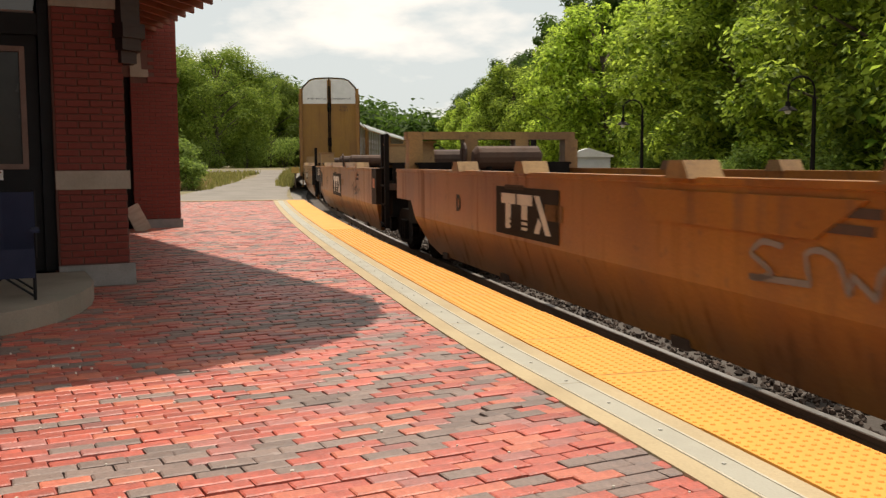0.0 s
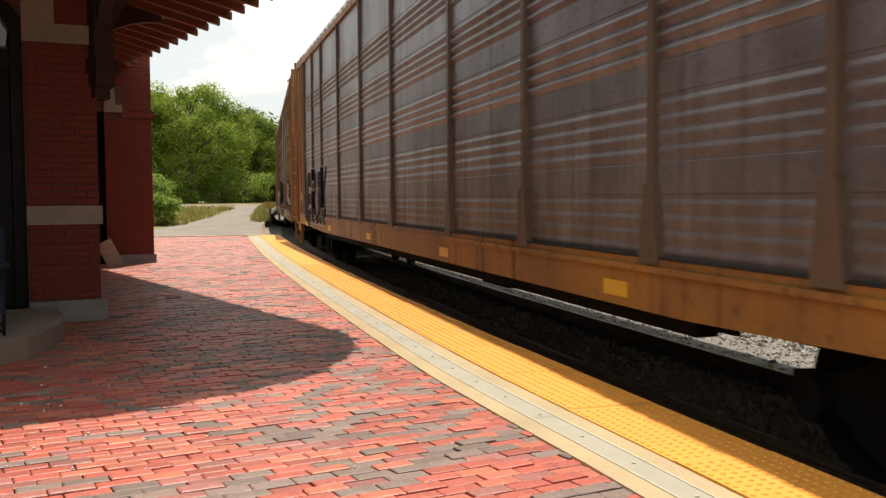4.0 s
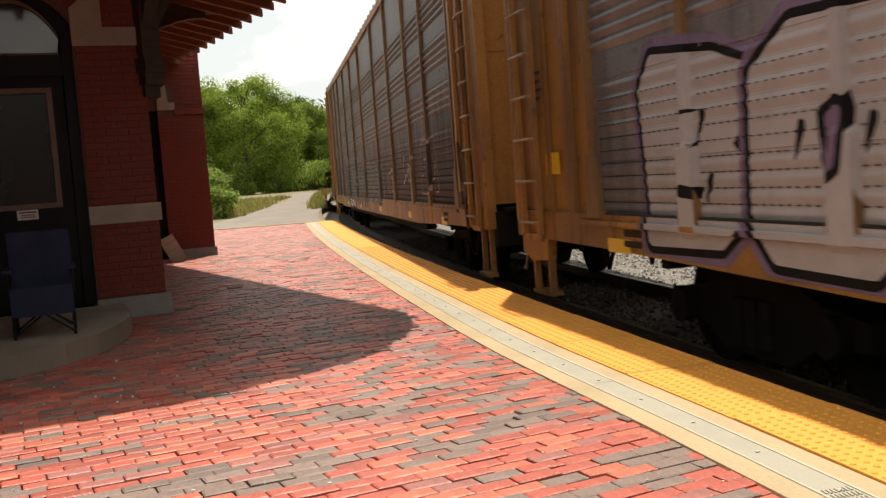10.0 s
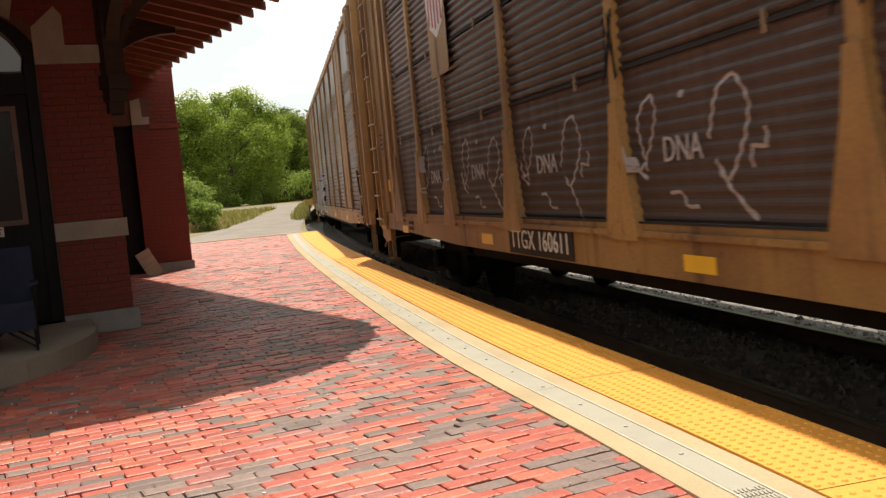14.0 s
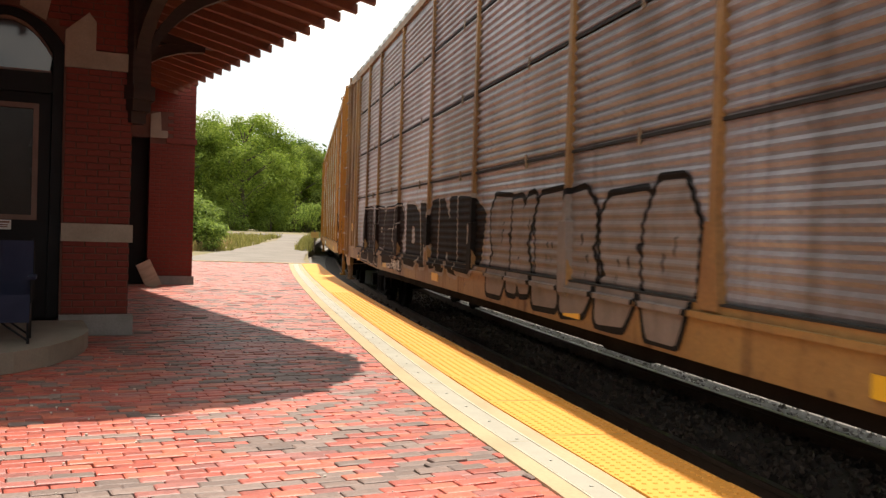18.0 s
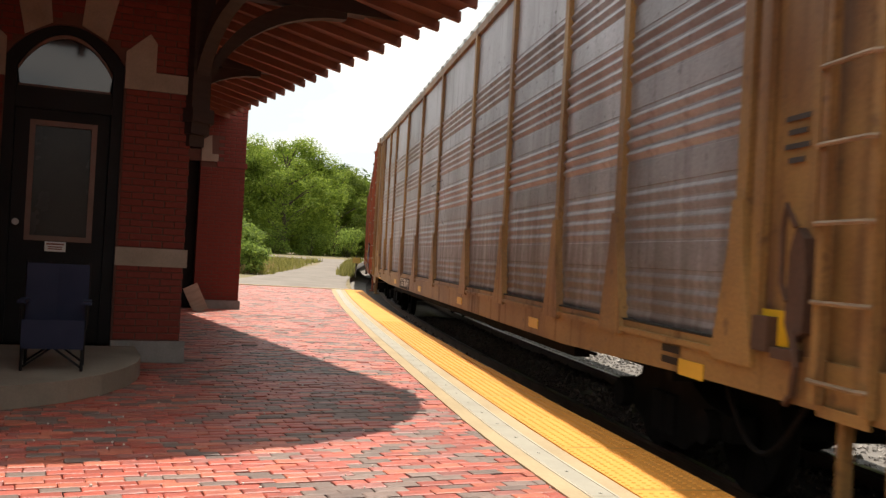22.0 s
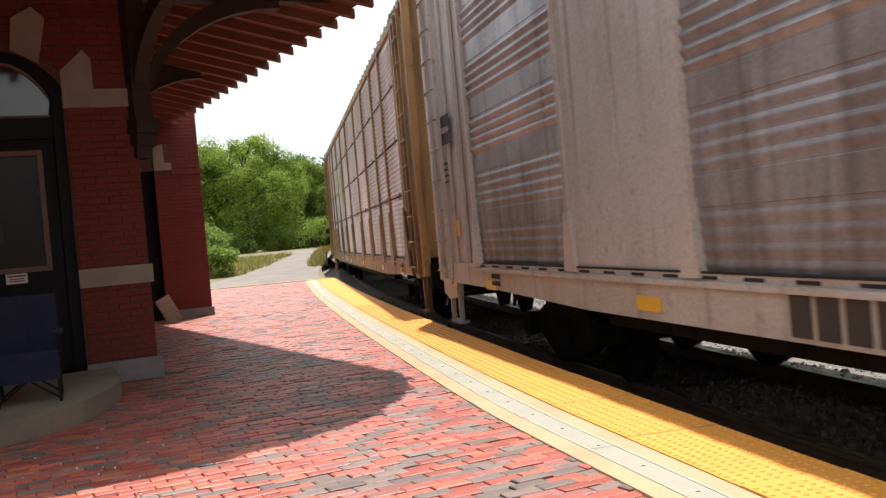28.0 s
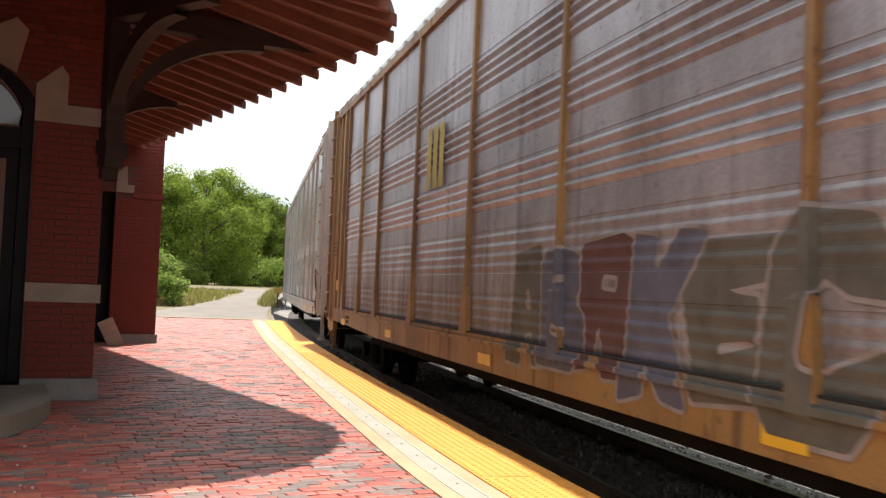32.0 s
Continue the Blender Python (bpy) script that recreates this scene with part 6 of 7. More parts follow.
ys = [31.6 + i * 3.0 for i in range(40)]
g = land(Solid(), [(-90, y) for y in ys], [(beside(y, -0.3).x, y) for y in ys])
thing("verge", "dry grassy verge beyond the platform", "ground", kind="structure", data=g.mesh("verge", EARTH))
g = Solid()
rows = [[beside(y, o, z) for o, z in ((-1.6, rise(y) + 0.015), (-0.9, rise(y) - 0.05), (-0.2, -0.28), (0.55, -0.57))] for y in ys]
g.add([p for r in rows for p in r], [(a * 4 + q, a * 4 + q + 1, a * 4 + q + 5, a * 4 + q + 4) for a in range(len(rows) - 1) for q in range(3)])
thing("ballast_bank", "pale gravel bank sloping down to the track", "gravel bank", kind="structure", data=g.mesh("ballast_bank", mat("bank_gravel", (0.26, 0.24, 0.215), 0.95, vary=0.5, scale=1.5, fine=14, bump=1.0)))
lane_l = [(-5.5, 31.7), (-4.6, 35), (-3.9, 40), (-3.0, 48), (-2.1, 56), (-2.0, 62), (-3.0, 66), (-20, 67.5)]
lane_r = [(0.0, 31.7), (-0.2, 35), (-0.2, 40), (0.0, 48), (0.4, 56), (1.0, 62), (1.8, 68), (-20, 72)]
lane_l = [mixp(lane_l[i], lane_l[i + 1], t) for i in range(len(lane_l) - 1) for t in (0, 0.33, 0.67)]
lane_r = [mixp(lane_r[i], lane_r[i + 1], t) for i in range(len(lane_r) - 1) for t in (0, 0.33, 0.67)]
thing("lane", "pale gravel lane leading away from the platform", "lane", kind="structure", data=land(Solid(), lane_l, lane_r, 0.05).mesh("lane", GRAVEL))


def tufts(name, label, count, spot, height, material, rng):
    g = Solid()
    for _ in range(count):
        x, y, z = spot(rng)
        for _ in range(5):
            a, h, l = rng.random() * 6.28, height * rng.uniform(0.5, 1.2), rng.uniform(0.1, 0.5)
            b = Vector((x + rng.gauss(0, 0.06), y + rng.gauss(0, 0.06), z))
            d = Vector((math.cos(a), math.sin(a), 0))
            e = Vector((-d.y, d.x, 0)) * 0.012 * (1 + height * 3)
            g.add([b - e, b + e, b + d * l * h * 0.5 + Vector((0, 0, h * 0.6)) + e * 0.7, b + d * l * h + Vector((0, 0, h))], [(0, 1, 2), (0, 2, 3)])
    return thing(name, label, "grass", kind="stuff", data=g.mesh(name, material))


DRY = leaf_mat("dry_grass", (0.30, 0.22, 0.09), (0.42, 0.33, 0.15))
rng = random.Random(8)
tufts("dry_grass", "tan dry grass on the verge", 700, lambda r: (lambda y: (-5.8 - r.random() * 3 + (y - 33) * 0.12, y, rise(y)))(33 + r.random() * 16), 0.35, DRY, rng)
tufts("grass", "green roadside grass", 1100, lambda r: (lambda y: (-3.6 - r.random() * 5 + (y - 40) * 0.07, y, rise(y)))(42 + r.random() * 20), 0.3, GRASS, rng)
tufts("weeds", "low weeds beside the track", 420, lambda r: (lambda y: (beside(y, -0.9 + r.random() * 0.7).x, y, rise(y)))(44 + r.random() * 24), 0.35, GRASS, rng)


def leaf_cloud(centres, count, leaf, rng, drop=0.3):
    """Leaves scattered in clumps; each centre is x, y, z, radius."""
    v, f = [], []
    total = sum(c[3] ** 2 for c in centres)
    for cx, cy, cz, cr in centres:
        for _ in range(int(count * cr * cr / total)):
            d = Vector((rng.gauss(0, 1), rng.gauss(0, 1), rng.gauss(0, 1))).normalized()
            r = cr * (0.55 + 0.5 * rng.random()) * (1 + 0.18 * rng.gauss(0, 1))
            p = Vector((cx, cy, cz)) + Vector((d.x * r, d.y * r, d.z * r * 0.8))
            n = (d * 0.6 + Vector((rng.gauss(0, 0.45), rng.gauss(0, 0.45), 0.75 + rng.gauss(0, 0.35)))).normalized()
            a = n.orthogonal().normalized()
            a = (Matrix.Rotation(rng.random() * 6.28, 3, n) @ a)
            b = n.cross(a)
            s = leaf * rng.uniform(0.6, 1.35)
            k = len(v)
            v += [p - a * s, p - b * s * 0.55 + n * s * 0.12, p + a * s, p + b * s * 0.55 + n * s * 0.12]
            f += [(k, k + 1, k + 2), (k, k + 2, k + 3)]
    return v, f


def tree_parts(name, height, spread, leaves, leaf, seed, material, low=0.12, clumps=34, puff=(0.10, 0.25)):
    """Meshes of a trunk with limbs, and of a crown with gaps and an uneven outline."""
    rng = random.Random(seed)
    g = Solid()
    g.tube([(0, 0, 0), (0.05, 0.02, height * 0.3), (0.1, -0.05, height * 0.62), (0.05, 0.05, height * 0.85)], height * 0.02, 8, height * 0.005)
    centres = []
    for i in range(clumps):
        t = low + (0.96 - low) * (i + 0.5) / clumps
        q = (t - low) / (1 - low)
        bulge = min(1.0, (0.62 + 1.5 * q) if q < 0.25 else 1.0) * max(0.0, 1 - max(0.0, (q - 0.45) / 0.60) ** 2.0) ** 0.5
        a = i * 2.4 + rng.random()
        r = spread * bulge * rng.uniform(0.45, 1.0)
        c = (math.cos(a) * r, math.sin(a) * r, height * t, spread * rng.uniform(*puff) * (0.75 + 0.35 * bulge))
        centres.append(c)
        if i % 3 == 0:
            z0 = height * max(0.15, t - 0.2)
            g.tube([(0, 0, z0), (c[0] * 0.5, c[1] * 0.5, (z0 + c[2]) / 2 + 0.2), (c[0], c[1], c[2])], height * 0.008, 5, height * 0.002)
    v, f = leaf_cloud(centres, leaves, leaf, rng)
    return g.mesh(name + "_trunk", BARK), mesh_of(name + "_crown", v, f, material)


KINDS = [tree_parts("sycamore", 13, 4.8, 36000, 0.155, 21, LEAF, 0.03, 120), tree_parts("maple", 12, 4.6, 36000, 0.145, 22, LEAF, 0.04, 110), tree_parts("oak", 14, 5.4, 30000, 0.15, 23, LEAF_DARK, 0.06, 70),
         tree_parts("willow", 12, 5.6, 60000, 0.11, 24, leaf_mat("willow_leaf", (0.09, 0.15, 0.02), (0.29, 0.37, 0.06)), 0.02, 110, (0.12, 0.26))]


def plant(k, x, y, z, scale, turn, label, group, squash=1.0):
    t = thing("tree", label, "tree", Matrix.Translation((x, y, z)) @ Matrix.Rotation(turn, 4, "Z") @ Matrix.Diagonal((scale * squash, scale * squash, scale, 1)), group)
    part("trunk", KINDS[k][0], t)
    part("crown", KINDS[k][1], t)
    return t


rng = random.Random(17)
for i in range(17):
    y = 19 + i * 5.2 + (i * i) * 0.32
    x = 15.8 + 0.085 * y + rng.uniform(-0.8, 1.6)
    plant((0, 1, 0, 1)[i % 4], x, y, -0.6, rng.uniform(0.82, 1.02) * (1.0 - 0.006 * i), rng.random() * 6.28, "tall broadleaf tree with sunlit green leaves", "trees beyond the track")
for i in range(20):
    y = 30 + i * 7.0 + i * i * 0.15
    plant((2, 1, 2)[i % 3], 22.5 + 0.085 * y + rng.uniform(-1, 1.5), y, -0.6, rng.uniform(1.18, 1.36), rng.random() * 6.28, "taller dark broadleaf tree behind the row", "trees beyond the track")
for x, y, k, sc in ((-6.2, 84, 3, 0.86), (-12.5, 86, 3, 0.84), (-1.9, 92, 3, 0.72), (-19, 88, 1, 0.95), (0.2, 96, 0, 0.55), (-8.5, 95, 2, 0.78), (-3.5, 101, 2, 0.72)):
    plant(k, x, y, 0.5, sc, rng.random() * 6.28, "large bushy tree behind the lane", "trees by the lane")


BUSHLEAF = leaf_mat("bush_leaf", (0.08, 0.14, 0.025), (0.30, 0.40, 0.08))


def bush(x, y, z, r, h, seed, count=2600):
    rr = random.Random(seed)
    b = thing("bush", "leafy green bush beside the lane", "bush", Matrix.Translation((x, y, z)), "bushes by the lane")
    cs = [(rr.uniform(-r, r) * 0.6, rr.uniform(-r, r) * 0.6, h * rr.uniform(0.25, 0.85), r * rr.uniform(0.35, 0.55)) for _ in range(11)]
    v, f = leaf_cloud(cs, int(count * 1.6), 0.07, rr)
    part("foliage", mesh_of("bush_foliage", v, f, BUSHLEAF), b)
    g = Solid()
    for c in cs[:5]:
        g.tube([(0, 0, -0.1), (c[0] * 0.5, c[1] * 0.5, c[2] * 0.6), (c[0], c[1], c[2])], 0.03, 5, 0.01)
    part("stem", g.mesh("stem", BARK), b)


bush(-5.0, 44, rise(44), 1.25, 2.7, 1)
bush(-6.6, 47, rise(47), 1.6, 3.0, 2)
bush(-4.4, 42.5, rise(42.5), 0.8, 1.4, 3, 1200)
for i in range(5):
    bush(13.2 + 0.06 * i + i * 0.9, 17 + i * 6.5, -0.6, 1.5, 2.6, 10 + i, 2200)
for i in range(6):
    bush(-13 + i * 3.1, 80 + (i % 2), 0.5, 1.8, 2.8, 30 + i, 1500)

g_v, g_f = [], []
rng = random.Random(29)
for i in range(90):
    b = -9 + 25 * i / 89.0
    d = rng.uniform(190, 300)
    top = (5.0 - 0.30 * max(0, b) if b < 8 else 2.7) + rng.uniform(-0.35, 0.3)
    h = d * math.tan(radians(top)) + 1.2
    x, y = d * math.sin(radians(b)), d * math.cos(radians(b))
    v, f = leaf_cloud([(x + rng.uniform(-4, 4), y, h * q - 1.5, rng.uniform(3.4, 5.2)) for q in (0.15, 0.4, 0.65, 0.85)], 620, 0.75, rng)
    k = len(g_v)
    g_v += v
    g_f += [tuple(q + k for q in t) for t in f]
thing("far_woods", "distant wooded hillside", "woods", kind="stuff", data=mesh_of("far_woods", g_v, g_f, LEAF_DARK))
HILL = mat("hill_green", (0.045, 0.075, 0.025), 0.9, vary=0.4, scale=0.05, fine=0.6)
g = Solid()
for i in range(40):
    b = radians(-25 + 60 * i / 39)
    g.v += [Vector((340 * math.sin(b), 340 * math.cos(b), -1)), Vector((340 * math.sin(b), 340 * math.cos(b), 13 + 3 * math.sin(i * 1.7)))]
g.f = [(2 * i, 2 * i + 2, 2 * i + 3, 2 * i + 1) for i in range(39)]
thing("backdrop", "dark hill behind the woods", "hill", kind="structure", data=g.mesh("hill", HILL))
# unseen hillside, added to cut sky light and darken the cars' reflections
g = Solid()
for i in range(61):
    b = radians(95 + 225 * i / 60)
    top = (5 + 16 * min(max((i - 24) / 12, 0.0), 1.0)) * (1 + 0.14 * math.sin(i * 0.9) + 0.07 * math.sin(i * 2.3))
    g.v += [Vector((d * math.sin(b), 10 + d * math.cos(b), z)) for d, z in ((58, -1), (66, top * 0.6), (78, top))]
g.f = [(3 * i + q, 3 * i + 3 + q, 3 * i + 4 + q, 3 * i + 1 + q) for i in range(60) for q in range(2)]
thing("valley_side", "unseen hillside added behind the platform to dim sky light and reflections", "hill", kind="structure", data=g.mesh("valley_side", HILL))


def street_lamp(x, y, turn, top):
    l = thing("street_lamp", "black gooseneck lamp post with a bell shade", "street lamp", Matrix.Translation((x, y, -0.6)) @ Matrix.Rotation(turn, 4, "Z"), "lamps of the far platform")
    h = top + 0.6
    part("post", Solid().tube([(0, 0, 0), (0, 0, h - 0.5)], 0.07, 10, 0.045).tube([(0, 0, 0), (0, 0, 0.5)], 0.12, 10, 0.1).mesh("post", IRON), l)
    arm = [(0, 0, h - 0.5)] + [(-0.32 + 0.32 * math.cos(a), 0, h - 0.32 + 0.32 * math.sin(a)) for a in [math.pi * i / 8 for i in range(9)]] + [(-0.64, 0, h - 0.62)]
    part("arm", Solid().tube(arm, 0.025, 8).mesh("arm", IRON), l)
    part("shade", Solid().tube([(-0.64, 0, h - 0.6), (-0.64, 0, h - 0.70), (-0.64, 0, h - 0.72)], 0.06, 14).tube([(-0.64, 0, h - 0.70), (-0.64, 0, h - 0.76), (-0.64, 0, h - 0.82)], 0.07, 14, 0.24).mesh("shade", IRON), l, "dark bell-shaped shade")
    part("bulb", Solid().tube([(-0.64, 0, h - 0.82), (-0.64, 0, h - 0.90)], 0.09, 10, 0.05).mesh("bulb", WHITEPAINT), l, "frosted globe")


street_lamp(12.5, 21.7, radians(-8), 3.2)
street_lamp(11.5, 30.6, radians(-8), 3.2)
shed = thing("shed", "small pale grey metal shed beyond the track", "shed", Matrix.Translation((10.4, 33.2, -0.6)) @ Matrix.Rotation(radians(-12), 4, "Z"))
part("wall", Solid().box(-0.75, 0.75, -0.9, 0.9, 0, 1.95).mesh("shed_wall", mat("shed_grey", (0.42, 0.43, 0.44), 0.6, vary=0.15)), shed)
part("roof", Solid().prism([(-0.85, 1.93), (0.85, 1.93), (0.85, 1.99), (0.0, 2.25), (-0.85, 1.99)], -1.0, 1.0, "y").mesh("shed_roof", mat("shed_roof", (0.55, 0.54, 0.52), 0.5, vary=0.2)), shed)
part("door", Solid().box(-0.35, 0.35, -0.93, -0.9, 0.05, 1.8).mesh("shed_door", mat("shed_grey", (0.42, 0.43, 0.44))), shed)
post = thing("marker_post", "short wooden marker post with a small yellow-brown plate", "sign post", Matrix.Translation((0.15, 44.5, rise(44.5))))
part("post", Solid().tube([(0, 0, 0), (0, 0, 1.0)], 0.035, 8).mesh("post", BARK), post)
part("plate", Solid().box(-0.17, 0.17, -0.05, -0.035, 0.66, 0.92).mesh("plate", mat("ochre_plate", (0.45, 0.27, 0.06), 0.6)), post)

# ---- lettering, sprayed paint and fittings on the cars ----
Y_SILL, Y_PANEL, Y_END = 1.497, 1.484, 1.456


def fittings(car, k, frame, seams):
    rr = random.Random(100 + k)
    for x in (-11.0, -7.2, -2.6, 2.4, 7.0, 11.2):
        part("reflector", shared("reflector", lambda: Solid().box(-0.2, 0.2, 0, 0.006, -0.055, 0.055).mesh("reflector", REFLECT)), car, "yellow reflector", m=pose(x + rr.uniform(-0.3, 0.3), Y_SILL - 0.004, 0.93))
    for x in (-13.1, 13.1):
        bars(car, x + 0.25, 2.5, Y_END, (0.26, 0.2, 0.26, 0.17), 0.03, 0.05, LETTERBLACK, label="rows of black stencil marks")
        part("warning_label", shared("warning", lambda: Solid().box(-0.17, 0.17, 0, 0.005, -0.1, 0.1).mesh("warning_label", REFLECT)), car, "yellow warning label", m=pose(x + (0.85 if x < 0 else -0.55), Y_END + 0.005, 1.30 if x < 0 else 1.62))
        bars(car, x * 0.86, 1.06, Y_SILL, (0.3, 0.3), 0.05, 0.03, PLATE, "data_plate")
    if seams:
        for z in (2.28, 3.25, 4.2):
            part("seam", shared(("seam", z), lambda: Solid().box(-BAY0, BAY0 - 0.4, 1.44, 1.472, z - 0.012, z + 0.012).mesh("seam", DARKGAP)), car, "dark gap between panel rows")
            for x in (-11.2, -9.1, -6.8, -4.1, -1.4, 1.4, 4.1, 6.8, 9.1, 11.2):
                part("hinge_pin", shared("pin", lambda: Solid().box(-0.014, 0.014, 1.46, 1.482, -0.06, 0.07).mesh("hinge_pin", RUNG)), car, m=pose(x, 0, z))
    g = Solid()
    g.prism([(-12.68, 1.30), (-12.56, 1.24), (-12.50, 1.34), (-12.52, 1.72), (-12.58, 1.86), (-12.66, 1.80), (-12.70, 1.60)], 1.44, 1.54, "y")
    g.tube([(-12.60, 1.55, 1.86), (-12.55, 1.58, 1.98), (-12.50, 1.57, 1.84), (-12.47, 1.55, 1.56), (-12.52, 1.54, 1.46)], 0.018, 6)
    g.tube([(-12.60, 1.54, 1.30), (-12.66, 1.55, 1.12), (-12.60, 1.53, 0.96), (-12.48, 1.50, 0.90)], 0.022, 6)
    g.box(-12.62, -12.40, 1.46, 1.56, 1.14, 1.20).box(-12.30, -12.12, 1.46, 1.53, 1.16, 1.36)
    part("brake_gear", shared("brake_gear", lambda: g.mesh("brake_gear", RUSTY)), car, "rusty hand-brake gear")
    part("brake_pipe", shared("brake_pipe", lambda: Solid().tube([(-12.5 + i * 0.11, 1.36 - i * 0.01, 0.92 - 0.42 * math.sin(i * math.pi / 12)) for i in range(13)], 0.02, 6).mesh("brake_pipe", IRON)), car)


for k, car in enumerate(RACKS):
    fittings(car, k, CAR_SPECS[k][1], k in (4, 6, 11))

c = RACKS[0]
piece(c, "ERIK", (8.0, 11.8, 0.9, 2.3), SPRAYK, SPRAYW, 1, label="black letters outlined in white", rim=0.04, round_by=0.02)
for y in (0.62, -0.62):
    part("lettering", letters("EXCESS HEIGHT CAR", 0.105, LETTERBLACK), c, m=pose(-HALF + 0.155, y, 4.85, 0, 0, 90))
for dz, txt in ((4.42, "TTGX"), (4.26, "701013")):
    part("lettering", letters(txt, 0.15, LETTERBLACK), c, m=pose(-HALF + 0.155, -0.72, dz, 0, 0, 90))
c = RACKS[1]
piece(c, "RLPAR", (-9.9, -5.7, 0.86, 2.2), mat("pink_white_spray", (0.36, 0.30, 0.285), 0.75, vary=0.3, scale=2, fine=18), SPRAYK, 3, label="pinkish white letters outlined in black", rim=0.05, shade=SPRAYK, wild=0.16)
piece(c, ">", (-11.2, -9.9, 0.95, 2.0), SPRAYW, SPRAYK, 4, label="white arrow outlined in black", rim=0.05, shade=SPRAYK)
scrawl(c, (-12.1, -10.4, 1.85, 2.3), SPRAYW, 2, 0.03, 7, label="thin white spray tag")
piece(c, "KAPIT", (-2.75, 3.55, 0.84, 2.42), SPRAYK, SPRAYW, 5, rim=0.045, round_by=0.01, wild=0.2, label="black letters outlined in white", lap=1.2)
scrawl(c, (-4.4, -3.2, 1.2, 1.9), SPRAYK, 3, 0.04, 8, label="black spray tag")
piece(c, "HALKA", (3.7, 5.9, 1.0, 1.85), SPRAYPINK, SPRAYK, 6, rim=0.022, round_by=0.02, label="pale letters outlined in black")
scrawl(c, (4.2, 5.8, 1.8, 2.08), SPRAYK, 61, 0.04, 7, label="black spray tag")
piece(c, "OHoN", (7.4, 10.6, 0.95, 2.0), SPRAYPINK, SPRAYK, 7, rim=0.03, label="pale letters outlined in black")
scrawl(c, (-1.2, -0.5, 1.7, 1.85), SPRAYW, 62, 0.03, 5)
part("paint_patch", Solid().box(-1.6, 3.0, 0, 0.003, 0.83, 1.07).mesh("paint_patch", SPRAYK), c, "black sprayed patch", m=pose(0, Y_SILL - 0.004, 0))
for x, h in ((2.3, 0.2), (1.2, 0.24), (-0.6, 0.22)):
    part("paint_wedge", Solid().prism([(x - 0.3, 0.84), (x + 0.22, 0.84), (x + 0.02, 0.84 + h)], 0.003, 0.006, "y").mesh("paint_wedge", SPRAYW), c, "white sprayed wedge", m=pose(0, Y_SILL - 0.004, 0))
stencil(c, "TTGX 942615", 4.7, 0.96, 0.26, LETTER, Y_SILL)
bars(c, 4.8, 3.42, Y_PANEL, (1.9,), 0.22, 0.05, LETTERBLACK, "logo_bar", "dark name bar")
for z, txt in ((2.45, "FXE"), (2.2, "210134")):
    part("lettering", letters(txt, 0.24, LETTERBLACK), c, m=pose(12.15, Y_END + 0.03, z))
scrawl(c, (12.0, 12.7, 1.2, 1.5), SPRAYP, 4, 0.035, 5, Y_END + 0.03, "purple spray tag")
c = RACKS[2]
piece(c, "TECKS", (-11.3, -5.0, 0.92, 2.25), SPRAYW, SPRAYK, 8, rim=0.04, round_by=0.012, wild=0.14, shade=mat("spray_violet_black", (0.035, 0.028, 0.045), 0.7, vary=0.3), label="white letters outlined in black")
part("paint_patch", Solid().box(-4.4, 1.5, 0, 0.004, 0.83, 1.07).mesh("paint_patch", SPRAYW), c, "white sprayed patch", m=pose(0, Y_SILL - 0.003, 0))
haze(c, (-4.2, 2.4, 1.1, 2.2), SPRAYPINK, 91, 7, "thin pale overspray")
piece(c, "CLUE", (-4.2, 2.4, 0.98, 2.42), SPRAYW, SPRAYB, 9, rim=0.05, round_by=0.01, wild=0.2, label="white letters outlined in navy blue", lap=1.16)
piece(c, "BOGLS", (3.7, 11.0, 0.86, 2.35), SPRAYW, SPRAYK, 10, mat("spray_dull_purple", (0.15, 0.10, 0.17), 0.75, vary=0.3), rim=0.055, round_by=0.06, wild=0.16, label="white bubble letters outlined in black and purple", lap=1.18)
stencil(c, "TTGX 973872", 5.4, 0.96, 0.26, LETTER, Y_SILL)
c = RACKS[3]
piece(c, "SA", (-10.6, -9.0, 1.3, 2.2), DARKPANEL, SPRAYPINK, 11, rim=0.022, label="thin pink letter outlines")
scrawl(c, (-8.2, -6.6, 1.5, 2.0), SPRAYW, 5, 0.03, 6)
scrawl(c, (-5.2, -3.8, 1.3, 1.8), SPRAYPINK, 8, 0.03, 5)
piece(c, "ASER", (7.4, 10.5, 1.18, 2.1), mat("faded_mauve", (0.105, 0.068, 0.062), 0.75, vary=0.3), mat("worn_pink", (0.24, 0.165, 0.15), 0.75, vary=0.35), 12, rim=0.022, round_by=0.05, label="faded mauve letters with pale outlines")
piece(c, "KwENARwK", (0.6, 6.4, 0.95, 2.4), mat("faded_teal", (0.082, 0.088, 0.08), 0.75, vary=0.45), mat("worn_pink", (0.24, 0.165, 0.15)), 13, rim=0.022, round_by=0.01, wild=0.34, lap=1.35, label="faded teal and pink graffiti")
stencil(c, "TTGX 996112", 4.9, 0.96, 0.30, LETTER, Y_SILL, PLATE)
piece(c, "OoO", (-3.2, 0.7, 1.0, 2.1), mat("faded_teal", (0.115, 0.125, 0.115)), mat("worn_pink", (0.24, 0.165, 0.15)), 63, rim=0.028, round_by=0.08, label="faded teal and pink graffiti")
c = RACKS[4]
piece(c, "wUMw", (-12.2, -9.75, 0.95, 2.2), mat("smoky_spray", (0.030, 0.020, 0.017), 0.8, vary=0.4, spec=0.15), SPRAYK, 6, mat("faded_teal_line", (0.20, 0.27, 0.25), 0.75, vary=0.4), rim=0.02, round_by=0.06, wild=0.16, lap=1.35, label="smoky black forms with a pale teal edge")

